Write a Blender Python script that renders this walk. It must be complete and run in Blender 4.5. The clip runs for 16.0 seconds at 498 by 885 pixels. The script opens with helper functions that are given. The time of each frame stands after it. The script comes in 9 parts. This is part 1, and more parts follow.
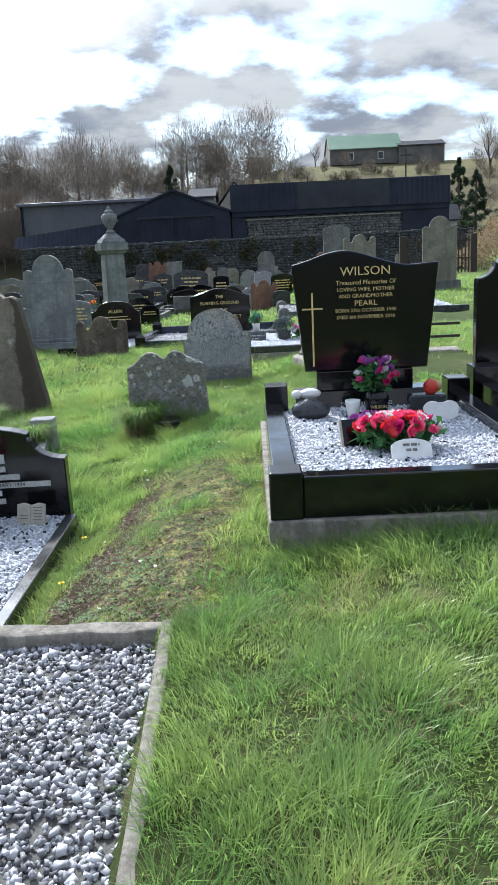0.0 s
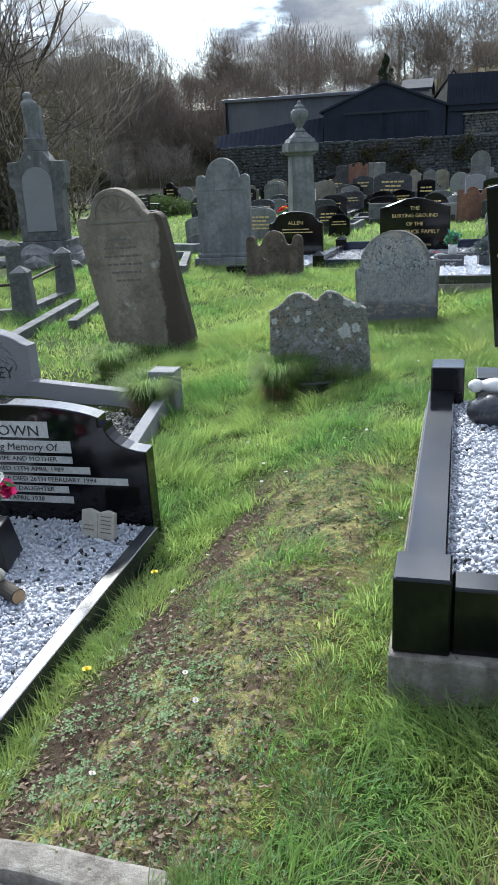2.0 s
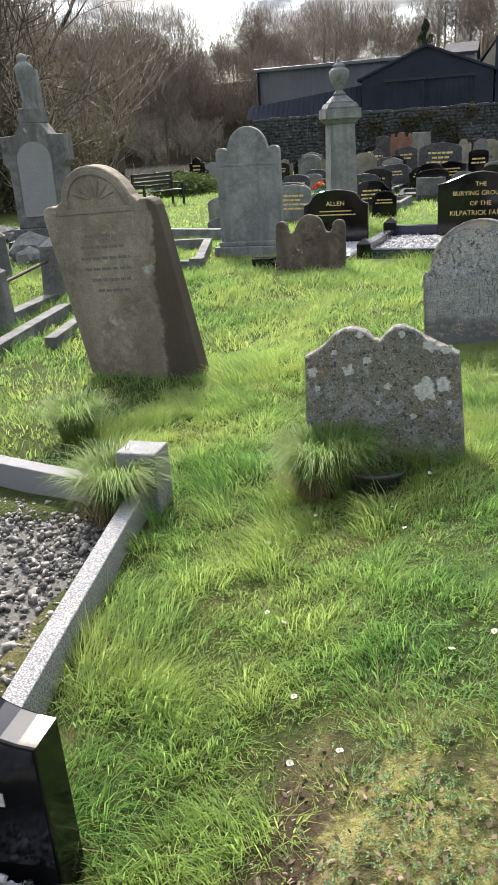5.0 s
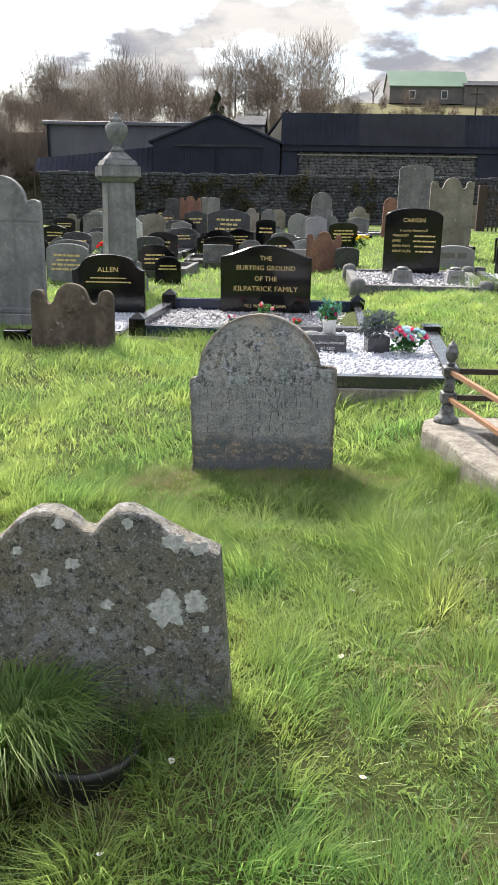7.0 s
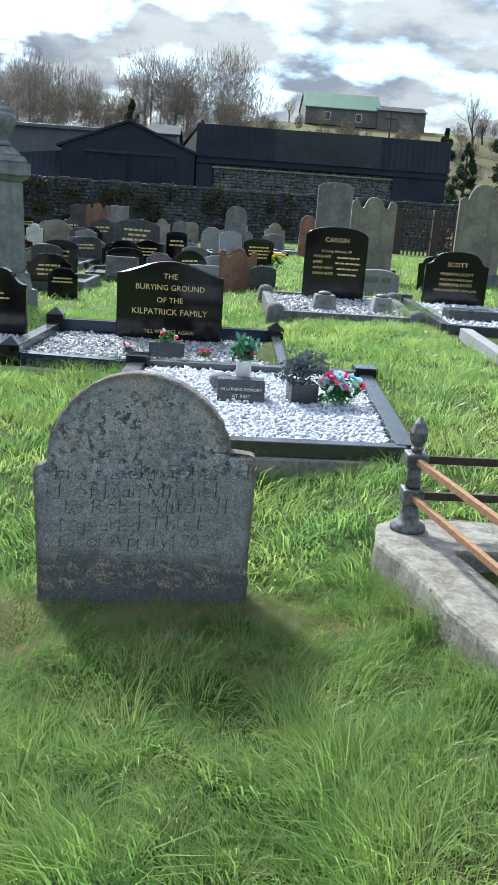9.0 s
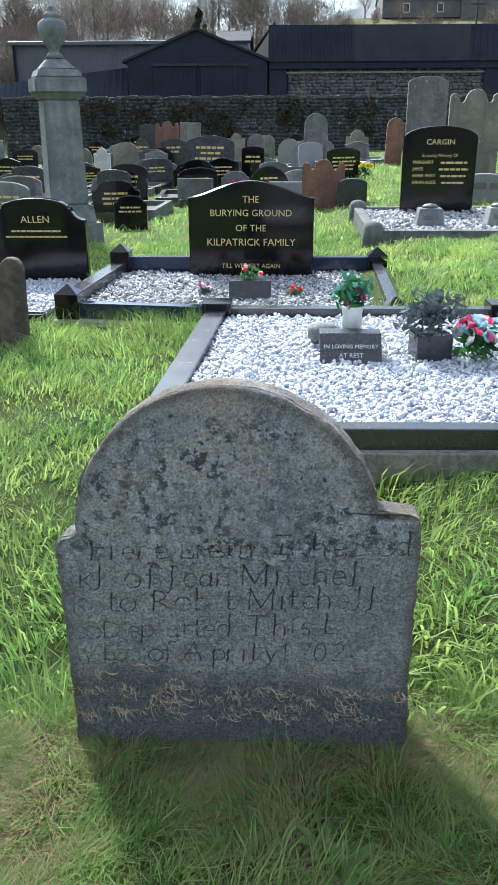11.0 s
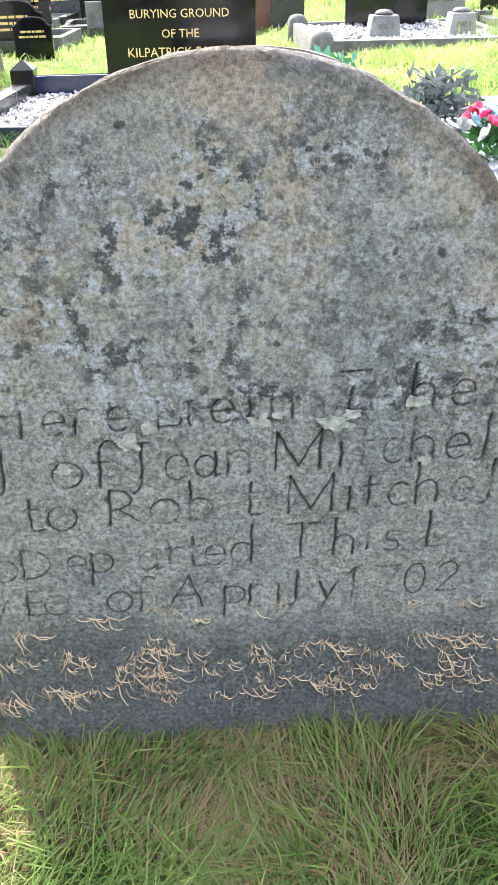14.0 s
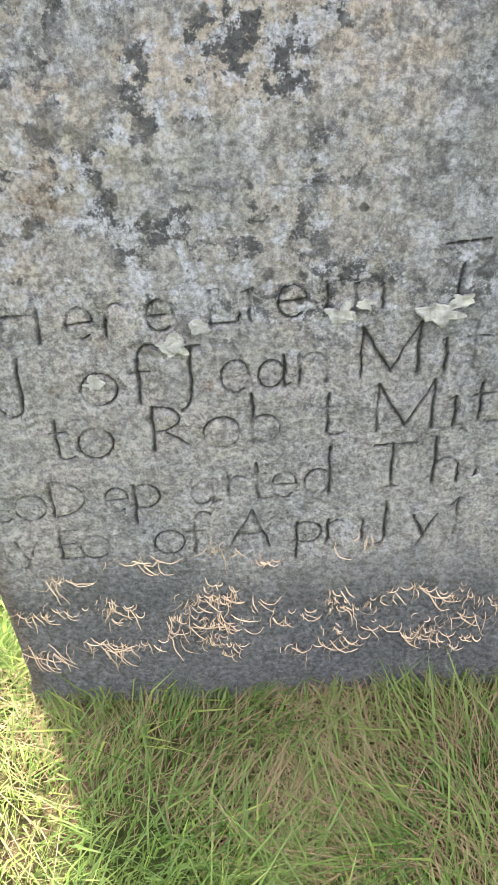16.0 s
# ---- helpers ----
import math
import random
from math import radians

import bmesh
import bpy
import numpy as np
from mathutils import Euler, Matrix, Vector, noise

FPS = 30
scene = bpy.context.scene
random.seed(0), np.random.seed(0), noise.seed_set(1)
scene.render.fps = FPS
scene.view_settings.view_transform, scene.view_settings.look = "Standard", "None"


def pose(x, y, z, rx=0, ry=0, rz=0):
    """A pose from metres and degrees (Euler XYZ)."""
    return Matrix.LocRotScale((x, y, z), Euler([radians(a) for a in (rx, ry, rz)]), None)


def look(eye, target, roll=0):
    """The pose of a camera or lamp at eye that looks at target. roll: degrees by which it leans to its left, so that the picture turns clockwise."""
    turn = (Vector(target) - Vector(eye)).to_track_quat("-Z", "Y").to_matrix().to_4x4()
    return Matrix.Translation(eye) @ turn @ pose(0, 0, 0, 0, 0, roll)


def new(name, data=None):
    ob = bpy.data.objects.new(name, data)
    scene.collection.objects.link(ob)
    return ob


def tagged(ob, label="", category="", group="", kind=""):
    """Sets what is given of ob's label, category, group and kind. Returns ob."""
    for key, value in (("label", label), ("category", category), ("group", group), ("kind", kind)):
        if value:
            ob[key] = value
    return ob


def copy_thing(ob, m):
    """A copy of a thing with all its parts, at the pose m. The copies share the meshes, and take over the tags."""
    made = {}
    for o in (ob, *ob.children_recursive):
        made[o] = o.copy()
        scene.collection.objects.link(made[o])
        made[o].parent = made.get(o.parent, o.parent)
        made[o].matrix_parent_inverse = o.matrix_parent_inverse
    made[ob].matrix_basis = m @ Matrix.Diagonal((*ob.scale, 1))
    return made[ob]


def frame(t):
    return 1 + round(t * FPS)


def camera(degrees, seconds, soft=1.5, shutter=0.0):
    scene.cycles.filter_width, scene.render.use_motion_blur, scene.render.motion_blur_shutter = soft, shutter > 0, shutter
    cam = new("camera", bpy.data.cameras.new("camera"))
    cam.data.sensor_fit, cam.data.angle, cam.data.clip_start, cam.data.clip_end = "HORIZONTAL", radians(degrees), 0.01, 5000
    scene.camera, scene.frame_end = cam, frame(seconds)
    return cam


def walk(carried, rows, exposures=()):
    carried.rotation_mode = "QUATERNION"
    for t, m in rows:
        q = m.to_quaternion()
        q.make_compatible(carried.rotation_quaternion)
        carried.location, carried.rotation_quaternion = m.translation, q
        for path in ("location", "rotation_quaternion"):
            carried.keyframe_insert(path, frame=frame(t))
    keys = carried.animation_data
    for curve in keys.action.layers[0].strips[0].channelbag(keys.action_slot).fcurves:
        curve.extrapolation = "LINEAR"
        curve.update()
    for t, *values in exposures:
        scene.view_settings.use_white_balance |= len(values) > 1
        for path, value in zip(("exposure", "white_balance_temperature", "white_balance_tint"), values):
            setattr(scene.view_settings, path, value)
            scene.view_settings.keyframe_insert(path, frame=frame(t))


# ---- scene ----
cam = camera(34.3, 16.0)
PATH = [
    (0, (0.029, 0.285, 1.297), (0.015, 2.232, 0.840), -2.72),
    (0.5, (0.133, 0.723, 1.349), (-0.074, 2.616, 0.740), -3.16),
    (1, (0.137, 1.178, 1.346), (-0.129, 3.082, 0.795), -2.53),
    (1.5, (0.234, 1.603, 1.358), (-0.116, 3.487, 0.787), -2.33),
    (2, (0.235, 1.993, 1.365), (-0.254, 3.818, 0.707), -2.82),
    (2.5, (0.194, 2.433, 1.360), (-0.405, 4.230, 0.720), -3.76),
    (3, (0.118, 2.885, 1.350), (-0.630, 4.583, 0.606), -3.98),
    (3.2, (0.071, 3.001, 1.336), (-0.688, 4.688, 0.574), -3.31),
    (5.3, (-0.338, 4.538, 1.290), (-0.855, 6.337, 0.584), -3.07),
    (5.5, (-0.371, 4.708, 1.290), (-0.851, 6.516, 0.583), -2.32),
    (6, (-0.435, 5.034, 1.276), (-0.813, 6.891, 0.636), -1.28),
    (6.5, (-0.394, 5.435, 1.272), (-0.629, 7.330, 0.676), -0.19),
    (7, (-0.263, 5.920, 1.298), (-0.345, 7.828, 0.705), 1.00),
    (7.5, (-0.282, 6.332, 1.309), (-0.259, 8.270, 0.817), 1.53),
    (8, (-0.183, 6.761, 1.280), (-0.116, 8.715, 0.858), 0.78),
    (8.5, (-0.173, 7.141, 1.267), (-0.098, 9.057, 0.701), 3.09),
    (9, (-0.205, 7.506, 1.252), (-0.067, 9.423, 0.698), 3.97),
    (9.5, (-0.088, 7.923, 1.223), (-0.041, 9.837, 0.643), 2.46),
    (10, (-0.109, 8.203, 1.210), (-0.166, 10.104, 0.590), 2.83),
    (10.2, (-0.148, 8.339, 1.204), (-0.232, 10.234, 0.571), 2.79),
    (12.3, (-0.434, 9.419, 1.011), (-0.412, 11.160, 0.028), -4.38),
    (12.5, (-0.453, 9.507, 0.955), (-0.432, 11.239, -0.044), -4.18),
    (13, (-0.489, 9.593, 0.778), (-0.444, 11.329, -0.214), -2.53),
    (13.5, (-0.478, 9.592, 0.737), (-0.411, 11.327, -0.256), -1.42),
    (14, (-0.442, 9.596, 0.717), (-0.353, 11.306, -0.315), -1.19),
    (14.5, (-0.440, 9.648, 0.631), (-0.361, 11.316, -0.469), -1.86),
    (15, (-0.429, 9.708, 0.605), (-0.407, 11.362, -0.519), -3.10),
    (15.5, (-0.429, 9.746, 0.622), (-0.446, 11.374, -0.540), -4.25),
    (16, (-0.461, 9.765, 0.591), (-0.507, 11.377, -0.593), -4.92),
]
walk(cam, [(t, look(eye, target, roll)) for t, eye, target, roll in PATH],
     exposures=[(0, 0.65, 5800, 8), (0.6, 0.57, 5750, 8), (3, 0.66, 5850, 8), (6, 1.1, 6900, 13), (7.5, 0.95, 6400, 11), (8, 0.85, 6000, 7), (8.5, 0.68, 5800, 3), (9, 0.78, 5700, 3), (9.5, 0.92, 5700, 3), (10.2, 0.92, 5600, 2), (12.5, 1.35, 6200, 12), (13, 1.72, 6300, 12), (14, 2.35, 6600, 13), (14.5, 2.58, 6950, 15), (16, 2.7, 7100, 18)])

# ---- world and sun ----
SUN_AZ, SUN_EL = -26.0, 40.0          # degrees from straight ahead (+y, clockwise) and above the horizon
world = bpy.data.worlds.new("sky")
scene.world = world
world.use_nodes = True
wn, wl = world.node_tree.nodes, world.node_tree.links
wn.clear()


def wnode(kind, **kw):
    n = wn.new(kind)
    for k, v in kw.items():
        n.inputs[k].default_value = v
    return n


sky = wn.new("ShaderNodeTexSky")
sky.sky_type = "NISHITA"
sky.sun_disc = False
sky.sun_elevation, sky.sun_rotation = radians(SUN_EL), radians(SUN_AZ)
coord = wn.new("ShaderNodeTexCoord")
sep = wn.new("ShaderNodeSeparateXYZ")
wl.new(coord.outputs["Generated"], sep.inputs[0])
zup = wn.new("ShaderNodeMath")
zup.operation = "MAXIMUM"
zup.inputs[1].default_value = 0.0
wl.new(sep.outputs["Z"], zup.inputs[0])
zadd = wn.new("ShaderNodeMath")
zadd.operation = "ADD"
zadd.inputs[1].default_value = 0.30
wl.new(zup.outputs[0], zadd.inputs[0])
flat = []
for axis in ("X", "Y"):
    dv = wn.new("ShaderNodeMath")
    dv.operation = "DIVIDE"
    wl.new(sep.outputs[axis], dv.inputs[0])
    wl.new(zadd.outputs[0], dv.inputs[1])
    flat.append(dv)
comb = wn.new("ShaderNodeCombineXYZ")
wl.new(flat[0].outputs[0], comb.inputs[0])
wl.new(flat[1].outputs[0], comb.inputs[1])


def cloud_noise(scale, detail, rough, lo, hi):
    n = wnode("ShaderNodeTexNoise", Scale=scale, Detail=detail, Roughness=rough)
    n.noise_dimensions = "3D"
    wl.new(comb.outputs[0], n.inputs["Vector"])
    r = wn.new("ShaderNodeMapRange")
    r.interpolation_type = "SMOOTHSTEP"
    r.inputs["From Min"].default_value, r.inputs["From Max"].default_value = lo, hi
    wl.new(n.outputs["Fac"], r.inputs["Value"])
    return r


cover = cloud_noise(2.3, 7, 0.56, 0.42, 0.52)
shade = cloud_noise(2.6, 9, 0.58, 0.42, 0.60)
cloud_col = wn.new("ShaderNodeMix")
cloud_col.data_type = "RGBA"
cloud_col.inputs["A"].default_value = (1.0, 0.99, 0.96, 1)
cloud_col.inputs["B"].default_value = (0.50, 0.53, 0.60, 1)
wl.new(shade.outputs[0], cloud_col.inputs["Factor"])
bg_sky = wnode("ShaderNodeBackground", Strength=0.15)
wl.new(sky.outputs[0], bg_sky.inputs["Color"])
bg_cloud = wnode("ShaderNodeBackground", Strength=0.80)
aim = wn.new("ShaderNodeVectorMath")
aim.operation = "DOT_PRODUCT"
aim.inputs[1].default_value = (math.sin(radians(SUN_AZ)) * math.cos(radians(SUN_EL)), math.cos(radians(SUN_AZ)) * math.cos(radians(SUN_EL)), math.sin(radians(SUN_EL)))
wl.new(coord.outputs["Generated"], aim.inputs[0])
glow = wn.new("ShaderNodeMapRange")
glow.interpolation_type = "SMOOTHSTEP"
for key, val in (("From Min", 0.84), ("From Max", 1.0), ("To Min", 0.62), ("To Max", 5.0)):
    glow.inputs[key].default_value = val
wl.new(aim.outputs["Value"], glow.inputs["Value"])
lift = wn.new("ShaderNodeMapRange")          # a cloudy sky is brightest overhead
for key, val in (("From Min", 0.12), ("From Max", 0.85), ("To Min", 0.66), ("To Max", 1.75)):
    lift.inputs[key].default_value = val
wl.new(zup.outputs[0], lift.inputs["Value"])
power = wn.new("ShaderNodeMath")
power.operation = "MULTIPLY"
wl.new(glow.outputs[0], power.inputs[0])
wl.new(lift.outputs[0], power.inputs[1])
wl.new(power.outputs[0], bg_cloud.inputs["Strength"])
wl.new(cloud_col.outputs["Result"], bg_cloud.inputs["Color"])
wmix = wn.new("ShaderNodeMixShader")
wl.new(cover.outputs[0], wmix.inputs[0])
wl.new(bg_sky.outputs[0], wmix.inputs[1])
wl.new(bg_cloud.outputs[0], wmix.inputs[2])
wout = wn.new("ShaderNodeOutputWorld")
wl.new(wmix.outputs[0], wout.inputs[0])

sun_data = bpy.data.lights.new("sun", "SUN")
sun_data.energy, sun_data.angle, sun_data.color = 4.1, radians(4.0), (1.0, 0.94, 0.83)
sun = new("sun", sun_data)
sd = Vector((math.sin(radians(SUN_AZ)) * math.cos(radians(SUN_EL)), math.cos(radians(SUN_AZ)) * math.cos(radians(SUN_EL)), math.sin(radians(SUN_EL))))
sun.matrix_world = look(sd * 60, (0, 0, 0))

# ---- materials ----


def nodes_of(name, rough=0.8, metal=0.0, spec=0.5):
    m = bpy.data.materials.new(name)
    m.use_nodes = True
    nt = m.node_tree
    b = nt.nodes["Principled BSDF"]
    b.inputs["Roughness"].default_value, b.inputs["Metallic"].default_value = rough, metal
    b.inputs["Specular IOR Level"].default_value = spec
    return m, nt, b


def noise_fac(nt, scale, detail=5, rough=0.6, lo=0.35, hi=0.65, kind="noise", coords="Object"):
    tc = nt.nodes.new("ShaderNodeTexCoord")
    if kind == "noise":
        n = nt.nodes.new("ShaderNodeTexNoise")
        n.inputs["Detail"].default_value, n.inputs["Roughness"].default_value = detail, rough
        out = n.outputs["Fac"]
    else:
        n = nt.nodes.new("ShaderNodeTexVoronoi")
        out = n.outputs["Distance"]
    n.inputs["Scale"].default_value = scale
    nt.links.new(tc.outputs[coords], n.inputs["Vector"])
    r = nt.nodes.new("ShaderNodeMapRange")
    r.inputs["From Min"].default_value, r.inputs["From Max"].default_value = lo, hi
    nt.links.new(out, r.inputs["Value"])
    return r.outputs[0], out


def mixed(nt, fac, a, b):
    m = nt.nodes.new("ShaderNodeMix")
    m.data_type = "RGBA"
    for key, v in (("A", a), ("B", b)):
        if isinstance(v, tuple):
            m.inputs[key].default_value = (*v, 1)
        else:
            nt.links.new(v, m.inputs[key])
    if isinstance(fac, float):
        m.inputs["Factor"].default_value = fac
    else:
        nt.links.new(fac, m.inputs["Factor"])
    return m.outputs["Result"]


def bump(nt, b, height, strength, distance):
    n = nt.nodes.new("ShaderNodeBump")
    n.inputs["Strength"].default_value, n.inputs["Distance"].default_value = strength, distance
    nt.links.new(height, n.inputs["Height"])
    nt.links.new(n.outputs[0], b.inputs["Normal"])


def stone(name, base, dark, light, scale=1.0, rough=0.9, lichen=None, lichen_at=(0.6, 0.66), relief=0.5, coords="Object"):
    """Weathered stone: broad stains, fine grain, optional lichen blotches."""
    m, nt, b = nodes_of(name, rough, 0, 0.3)
    f1, _ = noise_fac(nt, 3.2 * scale, 6, 0.62, 0.38, 0.62, coords=coords)
    f2, h2 = noise_fac(nt, 16 * scale, 9, 0.72, 0.46, 0.80, coords=coords)
    f3, h3 = noise_fac(nt, 120 * scale, 4, 0.6, 0.3, 0.7, coords=coords)
    c = mixed(nt, f1, dark, base)
    c = mixed(nt, f2, c, light)
    tcs = nt.nodes.new("ShaderNodeTexCoord")
    mp = nt.nodes.new("ShaderNodeMapping")
    mp.inputs["Scale"].default_value = (7 * scale, 7 * scale, 0.9 * scale)
    nt.links.new(tcs.outputs[coords], mp.inputs["Vector"])
    st = nt.nodes.new("ShaderNodeTexNoise")
    st.inputs["Scale"].default_value, st.inputs["Detail"].default_value = 1.0, 6
    nt.links.new(mp.outputs[0], st.inputs["Vector"])
    sr = nt.nodes.new("ShaderNodeMapRange")
    sr.inputs["From Min"].default_value, sr.inputs["From Max"].default_value, sr.inputs["To Max"].default_value = 0.48, 0.68, 0.7
    nt.links.new(st.outputs["Fac"], sr.inputs["Value"])
    c = mixed(nt, sr.outputs[0], c, dark)
    g = nt.nodes.new("ShaderNodeMix")
    g.data_type, g.blend_type = "RGBA", "MULTIPLY"
    g.inputs["Factor"].default_value = 0.45
    nt.links.new(c, g.inputs["A"])
    gc = nt.nodes.new("ShaderNodeMapRange")
    gc.inputs["To Min"].default_value, gc.inputs["To Max"].default_value = 0.45, 1.25
    nt.links.new(f3, gc.inputs["Value"])
    nt.links.new(gc.outputs[0], g.inputs["B"])
    c = g.outputs["Result"]
    if lichen:
        f4, _ = noise_fac(nt, 9 * scale, 6, 0.6, lichen_at[0], lichen_at[1], coords=coords)
        c = mixed(nt, f4, c, lichen)
    nt.links.new(c, b.inputs["Base Color"])
    add = nt.nodes.new("ShaderNodeMath")
    add.operation = "MULTIPLY_ADD"
    add.inputs[1].default_value = 0.35
    nt.links.new(h3, add.inputs[0])
    nt.links.new(h2, add.inputs[2])
    bump(nt, b, add.outputs[0], relief, 0.02)
    return m


def granite(name, dark, light, rough, speck=260, amount=(0.5, 0.62), shine=0.42):
    m, nt, b = nodes_of(name, rough, 0, shine)
    f, _ = noise_fac(nt, speck, 2, 0.5, *amount)
    nt.links.new(mixed(nt, f, dark, light), b.inputs["Base Color"])
    f2, _ = noise_fac(nt, 6, 4, 0.6, 0.3, 0.7)
    r = nt.nodes.new("ShaderNodeMapRange")
    r.inputs["To Min"].default_value, r.inputs["To Max"].default_value = rough * 0.7, rough * 1.8
    nt.links.new(f2, r.inputs["Value"])
    nt.links.new(r.outputs[0], b.inputs["Roughness"])
    return m


def plain(name, a, b_=None, rough=0.6, metal=0.0, scale=12, relief=0.0, island=False, spec=0.5):
    m, nt, b = nodes_of(name, rough, metal, spec)
    if island:
        g = nt.nodes.new("ShaderNodeNewGeometry")
        c = mixed(nt, g.outputs["Random Per Island"], a, b_)
    else:
        f, h = noise_fac(nt, scale, 6, 0.62, 0.35, 0.65)
        c = mixed(nt, f, a, b_ or tuple(v * 0.7 for v in a))
        if relief:
            bump(nt, b, h, relief, 0.01)
    nt.links.new(c, b.inputs["Base Color"])
    return m


def leafy(name, a, b_, c_, through_=0.45, rough=0.6, big=0.9):
    """Thin leaves and blades: light shines through them."""
    m = bpy.data.materials.new(name)
    m.use_nodes = True
    nt = m.node_tree
    nt.nodes.clear()
    g = nt.nodes.new("ShaderNodeNewGeometry")
    f, _ = noise_fac(nt, big, 4, 0.6, 0.35, 0.68)
    col = mixed(nt, g.outputs["Random Per Island"], a, b_)
    col = mixed(nt, f, col, c_)
    d = nt.nodes.new("ShaderNodeBsdfDiffuse")
    t = nt.nodes.new("ShaderNodeBsdfTranslucent")
    gl = nt.nodes.new("ShaderNodeBsdfGlossy")
    gl.inputs["Roughness"].default_value = rough
    gl.inputs["Color"].default_value = (0.5, 0.5, 0.45, 1)
    nt.links.new(col, d.inputs["Color"])
    nt.links.new(col, t.inputs["Color"])
    m1 = nt.nodes.new("ShaderNodeMixShader")
    m1.inputs[0].default_value = through_
    nt.links.new(d.outputs[0], m1.inputs[1])
    nt.links.new(t.outputs[0], m1.inputs[2])
    m2 = nt.nodes.new("ShaderNodeMixShader")
    m2.inputs[0].default_value = 0.06
    nt.links.new(m1.outputs[0], m2.inputs[1])
    nt.links.new(gl.outputs[0], m2.inputs[2])
    o = nt.nodes.new("ShaderNodeOutputMaterial")
    nt.links.new(m2.outputs[0], o.inputs[0])
    return m


def crusted(name, tint=(1.0, 1.0, 1.0)):
    """Smooth old slate under a crust of lichens: pale blue-grey films, dark specks, olive and ochre stains."""
    m, nt, b = nodes_of(name, 0.85, 0, 0.35)
    f1, _ = noise_fac(nt, 4.5, 7, 0.62, 0.40, 0.62)
    c = mixed(nt, f1, (0.22, 0.238, 0.225), (0.33, 0.32, 0.275))
    f6, _ = noise_fac(nt, 2.6, 5, 0.6, 0.52, 0.66)
    c = mixed(nt, f6, c, (0.30, 0.255, 0.20))
    f2, h2 = noise_fac(nt, 13, 9, 0.80, 0.51, 0.58)
    c = mixed(nt, f2, c, (0.44, 0.46, 0.52))
    f3, h3 = noise_fac(nt, 34, 9, 0.80, 0.53, 0.585)
    c = mixed(nt, f3, c, (0.085, 0.095, 0.10))
    f4, _ = noise_fac(nt, 19, 7, 0.72, 0.62, 0.66)
    c = mixed(nt, f4, c, (0.06, 0.066, 0.06))
    f5, h5 = noise_fac(nt, 85, 8, 0.82, 0.55, 0.60)
    c = mixed(nt, f5, c, (0.58, 0.60, 0.62))
    f8, _ = noise_fac(nt, 5.5, 6, 0.6, 0.66, 0.72)
    c = mixed(nt, f8, c, (0.36, 0.24, 0.15))
    f7, h7 = noise_fac(nt, 150, 7, 0.85, 0.38, 0.62)
    r7 = nt.nodes.new("ShaderNodeMapRange")
    r7.inputs["To Min"].default_value, r7.inputs["To Max"].default_value = 0.4, 1.5
    nt.links.new(f7, r7.inputs["Value"])
    g7 = nt.nodes.new("ShaderNodeMix")
    g7.data_type, g7.blend_type = "RGBA", "MULTIPLY"
    g7.inputs["Factor"].default_value = 0.8
    nt.links.new(c, g7.inputs["A"])
    nt.links.new(r7.outputs[0], g7.inputs["B"])
    tn = nt.nodes.new("ShaderNodeMix")
    tn.data_type, tn.blend_type = "RGBA", "MULTIPLY"
    tn.inputs["Factor"].default_value = 1.0
    tn.inputs["B"].default_value = (*tint, 1)
    nt.links.new(g7.outputs["Result"], tn.inputs["A"])
    nt.links.new(tn.outputs["Result"], b.inputs["Base Color"])
    a = nt.nodes.new("ShaderNodeMath")
    a.operation = "MULTIPLY_ADD"
    a.inputs[1].default_value = 0.5
    nt.links.new(h5, a.inputs[0])
    nt.links.new(h3, a.inputs[2])
    bump(nt, b, a.outputs[0], 0.9, 0.016)
    return m


